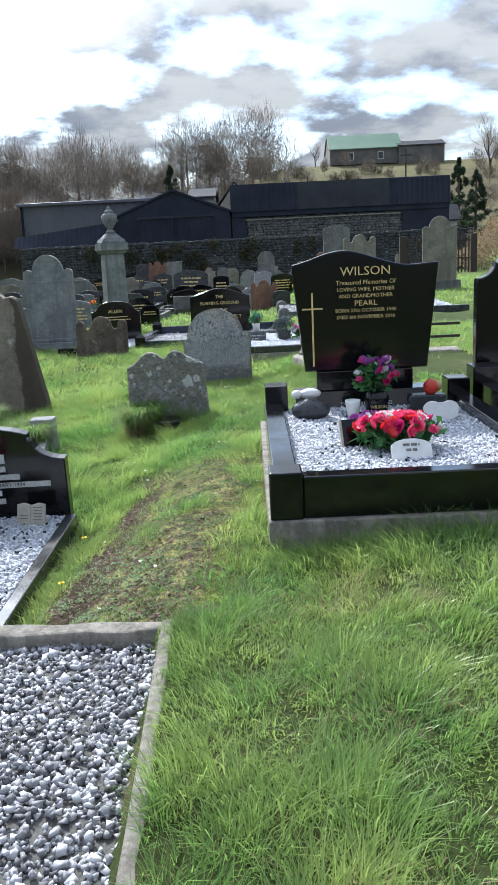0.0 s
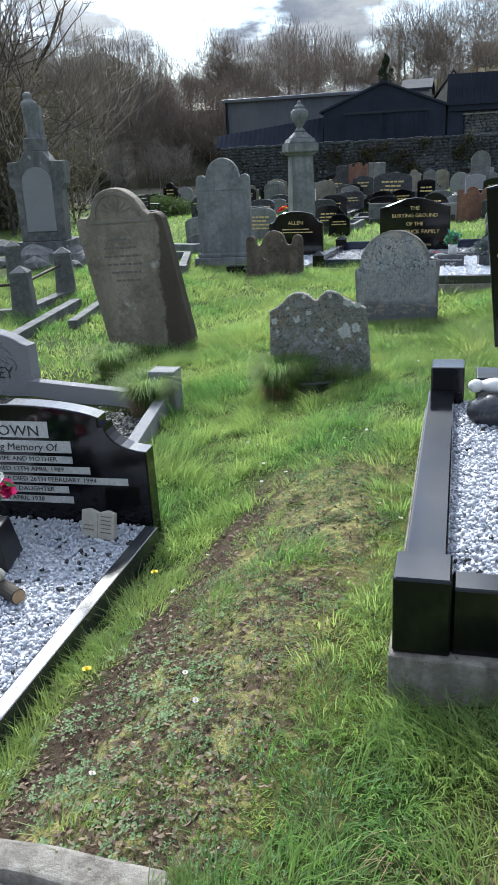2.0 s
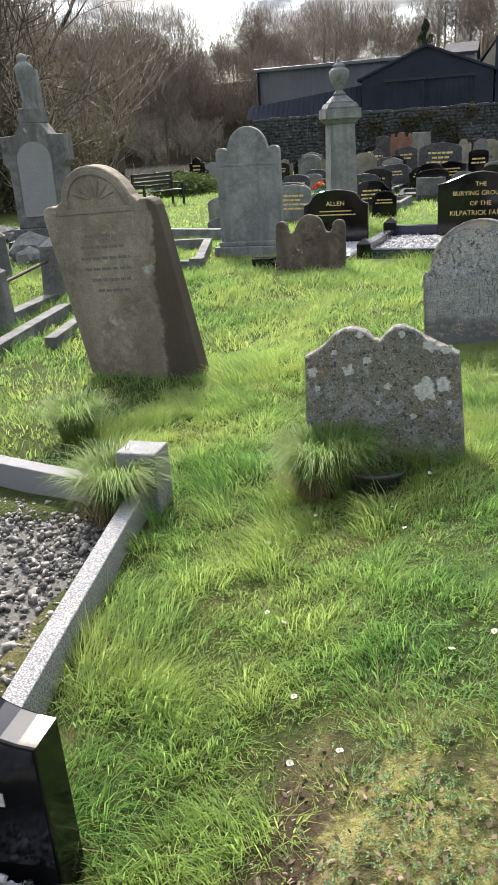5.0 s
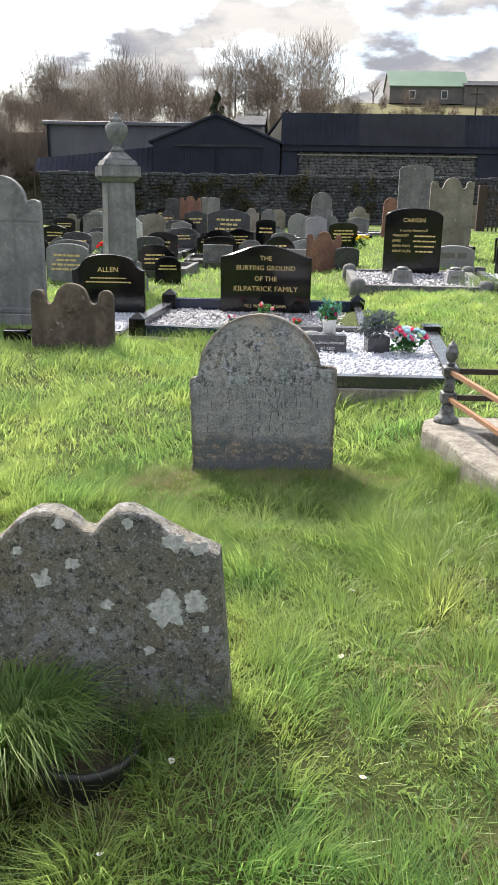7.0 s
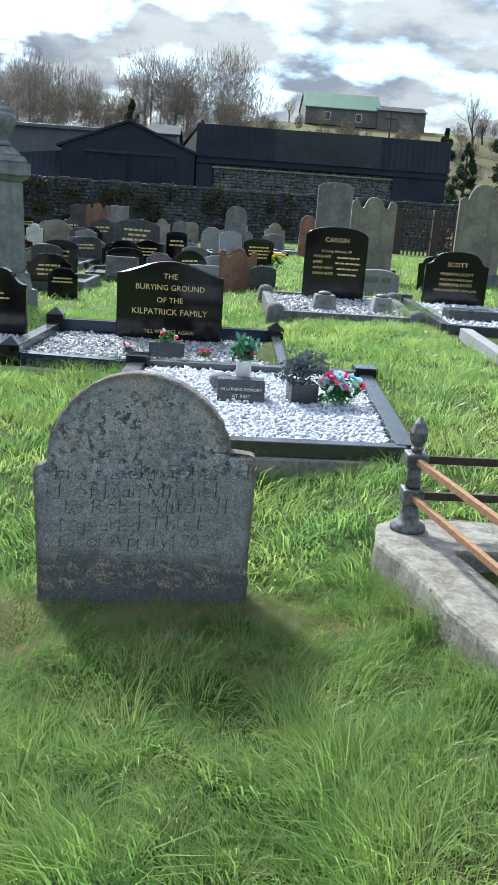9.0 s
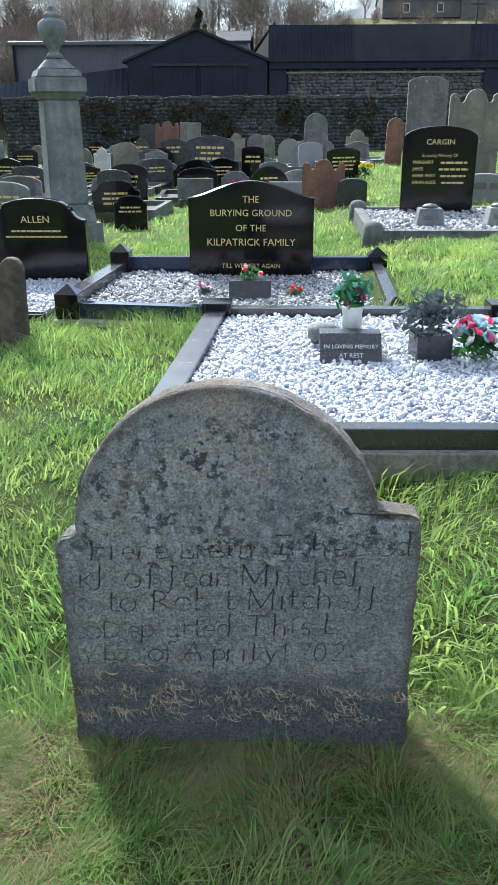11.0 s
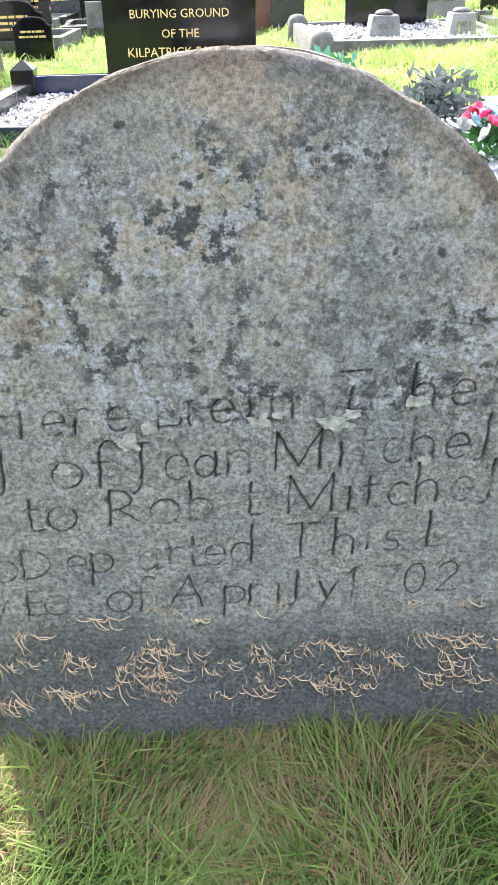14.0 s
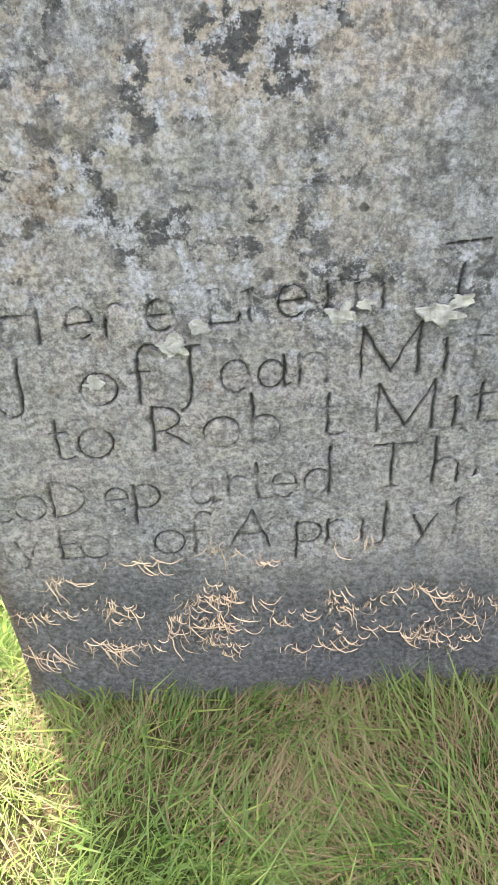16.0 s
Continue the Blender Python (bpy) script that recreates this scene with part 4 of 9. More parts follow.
def gabled(name, label, x0, x1, y0, y1, eave, ridge, wall_mat, roof_mat, along="y", z0=-0.7, eave2=None, over=0.25):
    """A gabled building; its ridge runs along y (gable to the viewer) or along x."""
    t = thing(name, label, "building", pose(0, 0, 0))
    e2 = eave if eave2 is None else eave2
    if along == "y":
        mid = (x0 + x1) / 2
        part("wall", slab([(x0, z0), (x0, eave), (mid, ridge), (x1, e2), (x1, z0)], y1 - y0, 0.02), wall_mat, t, m=pose(0, (y0 + y1) / 2, 0))
        for a, za, b, zb in ((x0 - over, eave - over * 0.35, mid, ridge), (mid, ridge, x1 + over, e2 - over * 0.35)):
            part("roof_slope", slab([(a, za), (a, za + 0.14), (b, zb + 0.14), (b, zb)], y1 - y0 + 0.3, 0.01), roof_mat, t, m=pose(0, (y0 + y1) / 2, 0))
    else:
        mid = (y0 + y1) / 2
        turn = pose((x0 + x1) / 2, 0, 0, 0, 0, 90)
        part("wall", slab([(y0, z0), (y0, eave), (mid, ridge), (y1, eave), (y1, z0)], x1 - x0, 0.02), wall_mat, t, m=turn)
        for a, za, b, zb in ((y0 - over, eave - over * 0.4, mid, ridge), (mid, ridge, y1 + over, eave - over * 0.4)):
            part("roof_slope", slab([(a, za), (a, za + 0.14), (b, zb + 0.14), (b, zb)], x1 - x0 + 0.4, 0.01), roof_mat, t, m=turn)
    return t


gshed = gabled("gable_shed", "dark corrugated shed with a low gable and two doors", -8.3, -0.9, 55.6, 68, 4.0, 5.45, CLAD, CLAD)
for x0, x1 in ((-6.9, -4.7), (-4.4, -2.0)):
    d = part("sliding_door", corrugated(x0, x1, 2.0, 3.75, 55.5, 55.5, 0.3), CLAD, gshed)
    part("door_head", box(x0 - 0.1, x1 + 0.1, 55.4, 55.5, 3.75, 3.9, 0.01), CLAD2, d)
lean = thing("lean_to_shed", "low dark corrugated lean-to roof beside the shed", "shed", pose(0, 0, 0))
part("wall", box(-15.2, -8.5, 56.5, 61, -0.7, 2.9, 0.02), CLAD, lean)
lr = corrugated(-15.4, -8.35, 2.25, 3.75, 55.6, 56.3)
for v in lr.verts:
    if v.co.z > 3:
        v.co.z -= 0.75 * (-8.35 - v.co.x) / 7
part("roof_sheet", lr, CLAD, lean)
gsh = thing("grey_shed", "large pale grey clad shed with a blue eaves gutter", "shed", pose(0, 66, 0))
part("cladding", corrugated(-17.5, -4.5, -0.7, 5.7, 0, 0, 0.5, 0.03), GREYCLAD, gsh)
part("roof", slab([(-0.3, 5.6), (-0.3, 5.78), (10, 5.72), (10, 5.5)], 13.4, 0.01), GREYCLAD, gsh, m=pose(-11, 0, 0, 0, 0, 90))
part("gutter", box(-17.7, -4.5, -0.28, -0.05, 5.62, 5.82, 0.04), plain("blue gutter", (0.06, 0.08, 0.16), (0.05, 0.07, 0.13), 0.4), gsh)
part("downpipe", bar((-17.3, -0.15, -0.6), (-17.3, -0.15, 5.6), 0.06), CLAD, gsh)
part("end_wall", box(-17.5, -17.3, 0, 12, -0.7, 5.7, 0.02), GREYCLAD, gsh)
gabled("cream_house", "small cream rendered gable of a house behind the shed", -2.15, 0.95, 62, 69, 4.2, 6.3, CREAM, CLAD2, "y", 0.5)
gabled("pale_outbuilding", "weathered pale rendered outbuilding behind the sheds", -3.95, -2.2, 63, 69, 5.5, 6.2, RENDER_, CLAD2, "x", 0.5)


def far_house(name, label, x, y, w, d, eave, ridge, wall_mat, roof_mat, chimneys=0, windows=3):
    z = gz(x, y) - 0.5
    t = gabled(name, label, x - w / 2, x + w / 2, y - d / 2, y + d / 2, z + eave, z + ridge, wall_mat, roof_mat, "x", z)
    for i in range(windows):
        u = x - w / 2 + w * (i + 0.7) / (windows + 0.4)
        win = part("window", box(u - 0.5, u + 0.5, y - d / 2 - 0.06, y - d / 2 + 0.05, z + eave - 1.9, z + eave - 0.6, 0.02), WHITECER, t)
        part("pane", box(u - 0.4, u + 0.4, y - d / 2 - 0.09, y - d / 2 - 0.05, z + eave - 1.8, z + eave - 0.7, 0), DARKWIN, win)
    for i in range(chimneys):
        u = x - w * 0.3 + i * w * 0.6
        part("chimney", box(u - 0.35, u + 0.35, y - 0.3, y + 0.3, z + ridge - 0.6, z + ridge + 1.1, 0.02), REDROOF, t)
    return t


far_house("green_roofed_barn", "long dull barn with a green sheet roof on the hill", 21.8, 154, 12.5, 9, 2.6, 5.3, DULLW, GREENROOF, 0, 2)
far_house("flat_outbuilding", "low dull outbuilding beside the barn on the hill", 31.5, 152, 8, 6, 3.0, 3.9, DULLW, CLAD2, 0, 0)
far_house("red_roofed_house", "small far house with a red roof and chimneys", 3.0, 146, 3.6, 4, 2.0, 3.4, RENDER_, REDROOF, 0, 2)
far_house("white_cottage", "white walled cottage at the roadside beyond the shed", 19.6, 84, 3, 4, 2.6, 4.0, MARBLE, CLAD2, 0, 2)

# ---- trees ----


def grow(rng, start, way, length, radius, depth, segs, spread, out, sides_at, up=0.12, split=(2, 4)):
    """Collects branch pieces: start, end, radii, level."""
    p, d = np.array(start, float), np.array(way, float)
    for i in range(segs):
        d = d + rng.normal(0, 0.13, 3) + np.array([0, 0, up])
        d /= np.linalg.norm(d)
        q = p + d * length / segs
        r0, r1 = radius * (1 - 0.45 * i / segs), radius * (1 - 0.45 * (i + 1) / segs)
        out.append((p, q, r0, r1, depth))
        p = q
        if depth > 0 and (i >= 1 or depth < 4):
            for _ in range(rng.integers(*split)):
                side = rng.normal(0, 1, 3)
                side -= side @ d * d
                side /= np.linalg.norm(side)
                nd = d * (1 - spread) + side * spread + np.array([0, 0, 0.1])
                grow(rng, p, nd / np.linalg.norm(nd), length * rng.uniform(0.5, 0.75), r1 * 0.6, depth - 1, max(2, segs - 1), spread, out, sides_at, up, split)


def branch_mesh(name, pieces, mat, sides):
    p, q = np.array([b[0] for b in pieces]), np.array([b[1] for b in pieces])
    r0, r1 = np.array([b[2] for b in pieces]), np.array([b[3] for b in pieces])
    d = q - p
    d /= np.linalg.norm(d, axis=1)[:, None] + 1e-9
    u = np.cross(d, np.array([0.31, 0.77, 0.55]))
    u /= np.linalg.norm(u, axis=1)[:, None] + 1e-9
    w = np.cross(d, u)
    a = 2 * np.pi * np.arange(sides) / sides
    ring = np.cos(a)[None, :, None] * u[:, None] + np.sin(a)[None, :, None] * w[:, None]
    v = np.concatenate([p[:, None] + ring * r0[:, None, None], q[:, None] + ring * r1[:, None, None]], 1)
    k = (np.arange(len(p)) * 2 * sides)[:, None]
    t = []
    for i in range(sides):
        j = (i + 1) % sides
        t += [k + [i, j, sides + j], k + [i, sides + j, sides + i]]
    return raw_mesh(name, v.reshape(-1, 3), np.concatenate(t), mat)


def bare_tree(seed, height, depth, mat, spread=0.42, label="", name="bare_tree", split=(2, 3), trunk=0.024):
    rng = np.random.default_rng(seed)
    out = []
    grow(rng, (0, 0, -0.3), (0.03, 0.02, 1), height * 0.40, height * trunk, depth, 4, spread, out, None, 0.13, split)
    t = thing(name, label, "tree", pose(0, 0, 0), "bare trees")
    part("trunk", branch_mesh("trunk", [b for b in out if b[4] >= depth - 1], BARK, 7), BARK, t)
    part("crown", branch_mesh("crown", [(b[0], b[1], max(b[2], 0.012), max(b[3], 0.008), b[4]) for b in out if b[4] < depth - 1], mat, 3), mat, t)
    return t


def leaf_cloud(rng, n, centre, radius, size):
    """Scattered small leaves in an uneven body."""
    d = rng.normal(size=(n, 3))
    d /= np.linalg.norm(d, axis=1)[:, None]
    lump = 1 + 0.35 * np.sin(3 * d[:, 0] + 1.7 * centre[0]) * np.sin(4 * d[:, 2] + centre[1]) + 0.15 * np.sin(9 * d[:, 1])
    p = np.array(centre) + d * np.array(radius) * (rng.random(n) ** 0.45 * lump)[:, None]
    a, b = rng.normal(size=(n, 3)), rng.normal(size=(n, 3))
    a *= (size * rng.uniform(0.6, 1.3, n) / np.linalg.norm(a, axis=1))[:, None]
    b *= (size * rng.uniform(0.3, 0.7, n) / np.linalg.norm(b, axis=1))[:, None]
    v = np.stack([p - a, p + b, p + a, p - b], 1).reshape(-1, 3)
    k = (np.arange(n) * 4)[:, None]
    return v, np.concatenate([k + [0, 1, 2], k + [0, 2, 3]], 1).reshape(-1, 3)


def clouds_mesh(name, seed, blobs, n, size, mat):
    rng = np.random.default_rng(seed)
    vs, ts, off = [], [], 0
    for c, r in blobs:
        v, t = leaf_cloud(rng, n, c, r, size)
        vs.append(v)
        ts.append(t + off)
        off += len(v)
    return raw_mesh(name, np.concatenate(vs), np.concatenate(ts), mat)


def thicket(seed, height, label, leaves=IVY, twigs=TWIG, dense=1.0):
    """A tangled winter thicket: many stems, twigs and ivy."""
    rng = np.random.default_rng(seed)
    out = []
    for i in range(int(9 * dense)):
        a, r = rng.uniform(0, 6.28), rng.uniform(0, 0.42) * height
        s = (r * math.cos(a), r * math.sin(a), -0.2)
        w = (0.5 * math.cos(a) * rng.random(), 0.5 * math.sin(a) * rng.random(), 1)
        grow(rng, s, np.array(w) / np.linalg.norm(w), height * rng.uniform(0.3, 0.6), height * 0.009, 2, 4, 0.5, out, None, 0.05, (2, 3))
    t = thing("thicket", label, "bush", pose(0, 0, 0), "thickets")
    part("stem_tangle", branch_mesh("stem_tangle", [(b[0], b[1], max(b[2], 0.012), max(b[3], 0.008), b[4]) for b in out], twigs, 3), twigs, t)
    blobs = [((rng.normal(0, 0.22) * height, rng.normal(0, 0.22) * height, rng.uniform(0.05, 0.62) * height), (0.22 * height, 0.22 * height, 0.2 * height)) for _ in range(12)]
    part("ivy", clouds_mesh("ivy", seed + 5, blobs, int(300 * dense), 0.085, leaves), leaves, t)
    return t


def conifer(seed, height, label):
    rng = np.random.default_rng(seed)
    t = thing("conifer", label, "tree", pose(0, 0, 0), "conifers")
    part("trunk", lathe([(height * 0.03, -0.3), (height * 0.02, height * 0.5), (height * 0.004, height * 0.98)], 7), BARK, t)
    blobs = []
    for i in range(44):
        f = rng.uniform(0.08, 0.97)
        r = (1 - f) ** 0.8 * height * 0.24
        a = rng.uniform(0, 6.28)
        blobs.append(((r * math.cos(a), r * math.sin(a), f * height), (0.10 * height * (1.1 - f), 0.10 * height * (1.1 - f), 0.05 * height)))
    part("crown", clouds_mesh("crown", seed, blobs, 150, 0.02 * height, CONIFER), CONIFER, t)
    return t


def plant(kinds, spots, seed, clear=False):
    """Stands copies of a few kinds at plan spots (x, y, scale); the first of a kind is the model itself."""
    rng = random.Random(seed)
    used = set()
    for i, (x, y, s) in enumerate(spots):
        if clear and 10 < y < 70 and -0.60 < (x + 0.4) / (y - 4.6) < -0.2:
            continue
        k = i % len(kinds)
        m = pose(x, y, gz(x, y) - 0.1, 0, 0, rng.uniform(0, 360))
        src = kinds[k]
        ob = src if k not in used else copy_thing(src, m)
        used.add(k)
        ob.matrix_basis = m @ Matrix.Diagonal((s, s, s, 1))


trees = [bare_tree(11, 11, 4, TWIG, 0.45, "bare winter tree with a broad twiggy crown"), bare_tree(23, 12, 4, TWIGW, 0.36, "tall bare winter tree lit from behind"),
         bare_tree(37, 10, 4, TWIG, 0.5, "bare spreading winter tree on the hill")]
rt = random.Random(4)
spots = [(-40 + i * 1.85 + rt.uniform(-1, 1), 122 + rt.uniform(-6, 16), rt.uniform(0.85, 1.2)) for i in range(6)]
spots += [(-62 + i * 4.0 + rt.uniform(-1.5, 1.5), 116 + rt.uniform(0, 14), rt.uniform(0.8, 1.1)) for i in range(3)]
spots += [(-23, 46, 1.5), (-26.5, 44, 1.6), (-32, 52, 1.7), (-22, 40, 1.1), (-24, 55, 1.05), (-28, 47, 1.1), (-21, 33, 1.0), (-33, 52, 1.1), (-17.5, 30, 0.7), (-25, 38, 1.0)]
spots += [(6, 118, 0.5), (9, 122, 0.5), (13, 150, 0.45), (38, 130, 0.8), (42, 138, 0.8), (46, 128, 0.9), (-2, 112, 0.5)]
plant(trees, spots, 7)
thick = [thicket(3, 5.0, "dark tangled thicket of bare stems and ivy", IVY, TWIGD), thicket(9, 5.5, "brown winter scrub with pale twigs", IVY, TWIGW),
         thicket(15, 4.6, "dense bramble and ivy bank by the river", IVY, TWIGD)]
spots = [(-13.5 - i * 2.3 + rt.uniform(-0.8, 0.8), 33 + rt.uniform(-3, 6) - i * 0.6, rt.uniform(0.75, 1.15)) for i in range(11)]
spots += [(-16 - i * 2.6, 44 + rt.uniform(-3, 5), rt.uniform(0.9, 1.4)) for i in range(10)]
spots += [(-12 - i * 3.0, 27 - i * 0.4 + rt.uniform(-1, 1), rt.uniform(0.7, 1.05)) for i in range(8)]
spots += [(-50 + i * 6.0 + rt.uniform(-1, 1), 115 + rt.uniform(0, 10), rt.uniform(0.9, 1.3)) for i in range(9)]
spots += [(-20 + i * 3.3 + rt.uniform(-1, 1), 84 + rt.uniform(0, 10), rt.uniform(0.6, 1.0)) for i in range(12)]
spots += [(4 + i * 3.1 + rt.uniform(-1, 1), 112 + rt.uniform(0, 26), rt.uniform(0.4, 0.8)) for i in range(9)]
plant(thick, spots, 8, True)
ivy = [thicket(51, 8.5, "tall dark ivy covered trees and scrub", IVY, BARK, 2.2)]
plant(ivy, [(-15.6, 25.5, 1.0), (-17.8, 28, 1.05), (-20.5, 27, 1.15), (-17, 22.5, 0.95)], 10)
con = [conifer(2, 8, "dark green conifer on the rise"), conifer(6, 9, "tall dark conifer among bare trees")]
plant(con, [(21.5, 78, 0.8), (25.5, 80, 0.95), (-10.5, 124, 0.9), (23.5, 92, 0.8), (28, 84, 1.0), (-18.5, 29.5, 1.25), (-20.5, 27.5, 1.2), (-22.5, 31, 1.4), (-24, 26.5, 1.2)], 9)


def far_wood(name, label, seed, spots, mat, slivers=420):
    """A belt of distant bare trees: crowns of countless thin twigs."""
    rng = np.random.default_rng(seed)
    vs, ts, off = [], [], 0
    for x, y, h in spots:
        z0 = gz(x, y)
        n = slivers
        d = rng.normal(size=(n, 3))
        d /= np.linalg.norm(d, axis=1)[:, None]
        w = h * rng.uniform(0.26, 0.46)
        lump = 1 + 0.28 * np.sin(4 * d[:, 0] + x) * np.sin(5 * d[:, 2] + y)
        p = np.array([x, y, z0 + 0.60 * h]) + d * np.array([w, w, 0.40 * h]) * (rng.random(n) ** 0.4 * lump)[:, None]
        go = p - np.array([x, y, z0 + 0.12 * h]) + rng.normal(0, 0.30 * h, (n, 3))
        go /= np.linalg.norm(go, axis=1)[:, None]
        side = np.cross(go, rng.normal(size=(n, 3)))
        side /= np.linalg.norm(side, axis=1)[:, None]
        a = go * (rng.uniform(0.05, 0.11, n) * h)[:, None]
        b = side * (rng.uniform(0.010, 0.028, n))[:, None]
        vs.append(np.stack([p - a - b, p - a + b, p + a + b * 0.3, p + a - b * 0.3], 1).reshape(-1, 3))
        k = (np.arange(n) * 4)[:, None] + off
        ts.append(np.concatenate([k + [0, 1, 2], k + [0, 2, 3]], 1).reshape(-1, 3))
        off += n * 4
        tr = np.array([(x - 0.012 * h, y, z0 - 0.5), (x + 0.012 * h, y, z0 - 0.5), (x + 0.004 * h, y, z0 + 0.8 * h), (x, y - 0.012 * h, z0 - 0.5), (x, y + 0.012 * h, z0 - 0.5)])
        vs.append(tr)
        ts.append(np.array([(0, 1, 2), (3, 4, 2)]) + off)
        off += 5
    tagged(new(name, raw_mesh(name, np.concatenate(vs), np.concatenate(ts), mat)), label, "woods", "", "stuff")


rw = random.Random(21)
far_wood("far_wood", "brown bare winter wood along the hillside", 5, [(-46 + i * 0.85 + rw.uniform(-1, 1), 120 + rw.uniform(-3, 22), rw.choice((4, 5, 6, 7, 9, 11.5)) * rw.uniform(0.9, 1.1)) for i in range(60)], TWIG, 900)
far_wood("far_wood", "pale sunlit bare trees along the hilltop", 6, [(-44 + i * 2.2 + rw.uniform(-1, 1), 128 + rw.uniform(-6, 18), rw.uniform(6, 12)) for i in range(24)], TWIGW, 800)
far_wood("far_wood", "low brown scrub trees on the open hillside", 7, [(10 + i * 1.3 + rw.uniform(-1, 1), 108 + rw.uniform(-10, 36), rw.uniform(1.8, 3.4)) for i in range(34)], TWIG, 500)
far_wood("far_wood", "dark riverside trees across the water", 8, [(-58 + i * 1.3 + rw.uniform(-1, 1), 112 + rw.uniform(-2, 5), rw.uniform(8, 11)) for i in range(26)], TWIG, 1000)
far_wood("far_wood", "tall brown winter trees on the far bank of the river", 12, [(-43 - i * 1.15 + rw.uniform(-1, 1), 113 + rw.uniform(0, 10), rw.uniform(13, 18)) for i in range(36)], TWIG, 1500)
far_wood("far_wood", "grey willows leaning over the river", 13, [(-36 - i * 2.4 + rw.uniform(-1, 1), 106 + rw.uniform(0, 5), rw.uniform(5, 9)) for i in range(14)], TWIGW, 900)
# added out of view, so that polished stones reflect dark trees instead of sky
far_wood("far_wood", "added unseen bare trees behind, darkening reflections in black stones", 9, [(-40 + i * 2.6 + rw.uniform(-1, 1), -36 + rw.uniform(-6, 2), rw.uniform(8, 10)) for i in range(30)], BARK, 500)
far_wood("far_wood", "brown riverbank trees beside the graveyard", 10, [(-19.5 - i * 1.6 + rw.uniform(-0.8, 0.8), 37 + rw.uniform(-4, 10) - 0.4 * i, rw.uniform(5, 9)) for i in range(14)], TWIGW, 900)
# an unseen wall, added for the same dark reflections
solid("wall_back", box(-45, 45, -32.4, -32, -1, 2.4, 0.02), RUBBLE, "added unseen plain wall behind, darkening reflections in black stones", "wall", kind="structure")


def hedge(name, label, x0, x1, y0, y1, h, seed):
    rng = np.random.default_rng(seed)
    t = thing(name, label, "hedge", pose(0, 0, 0))
    blobs = [((rng.uniform(x0, x1), rng.uniform(y0, y1), gz((x0 + x1) / 2, (y0 + y1) / 2) + rng.uniform(0.2, 0.8) * h), (0.6, 0.6, 0.45 * h)) for _ in range(16)]
    part("foliage", clouds_mesh("foliage", seed, blobs, 300, 0.07, HEDGE), HEDGE, t)
    part("stem", bar(((x0 + x1) / 2, y0, gz(x0, y0) - 0.2), ((x0 + x1) / 2, y0, gz(x0, y0) + h * 0.7), 0.05), BARK, t)


tagged(new("wall_creeper", clouds_mesh("wall_creeper", 61, WALLGROWTH, 130, 0.09, IVY)), "straggling ivy and dead stems on the boundary wall", "ivy", "", "stuff")
hedge("green_hedge", "clipped green hedge by the road", 16.5, 19.5, 70, 71, 1.4, 3)
hedge("low_bush", "low green bush at the graveyard edge", -12.0, -10.0, 31, 33, 0.75, 5)
for i, (x, y, h) in enumerate(((-6.6, 74, 8.0), (18.3, 95, 9), (12.6, 92, 6.5))):
    p = thing("utility_pole", "slim utility pole with a crossarm beyond the sheds", "pole", pose(x, y, gz(x, y)), "utility poles")
    part("shaft", bar((0, 0, -0.3), (0, 0, h), 0.09), BARK, p)
    part("crossarm", box(-0.7, 0.7, -0.06, 0.06, h - 0.7, h - 0.55, 0.01), BARK, p)

# ---- graves near the path ----


def headstone(name, label, x, y, z, rz=0, rx=0, ry=0, group=""):
    return thing(name, label, "headstone", pose(x, y, z, rx, ry, rz), group)


def bloom_mesh(seed, r, mat, petals=9):
    rng = random.Random(seed)
    bm = bmesh.new()
    for ring, (k, tilt, rr) in enumerate(((petals, 20, 1.0), (petals - 2, 50, 0.75), (4, 75, 0.5))):
        for i in range(k):
            a = 2 * math.pi * (i + rng.random() * 0.6) / k
            m = Matrix.Rotation(a, 4, "Z") @ Matrix.Rotation(-radians(tilt + rng.uniform(-12, 12)), 4, "Y")
            l, w = r * rr, r * rr * 0.42
            vs = [bm.verts.new(m @ Vector(c)) for c in ((0, 0, 0), (l * 0.55, w, 0.12 * r), (l, w * 0.45, 0.22 * r), (l, -w * 0.45, 0.22 * r), (l * 0.55, -w, 0.12 * r))]
            bm.faces.new(vs)
    return finish(bm, "bloom", mat)


BLOOMS = {k: [bloom_mesh(i * 3 + 1, 1.0, m) for i in range(2)] for k, m in (("pink", PINK), ("red", REDP), ("purple", PURPLE), ("magenta", MAGENTA), ("white", WHITEP), ("blue", BLUEP), ("yellow", YELLOW))}


def leaves_mesh(seed, n, r, h, size, mat):
    rng = np.random.default_rng(seed)
    v, t = leaf_cloud(rng, n, (0, 0, h), r, size)
    v[:, 2] = np.maximum(v[:, 2], 0.005)
    return raw_mesh("foliage", v, t, mat)


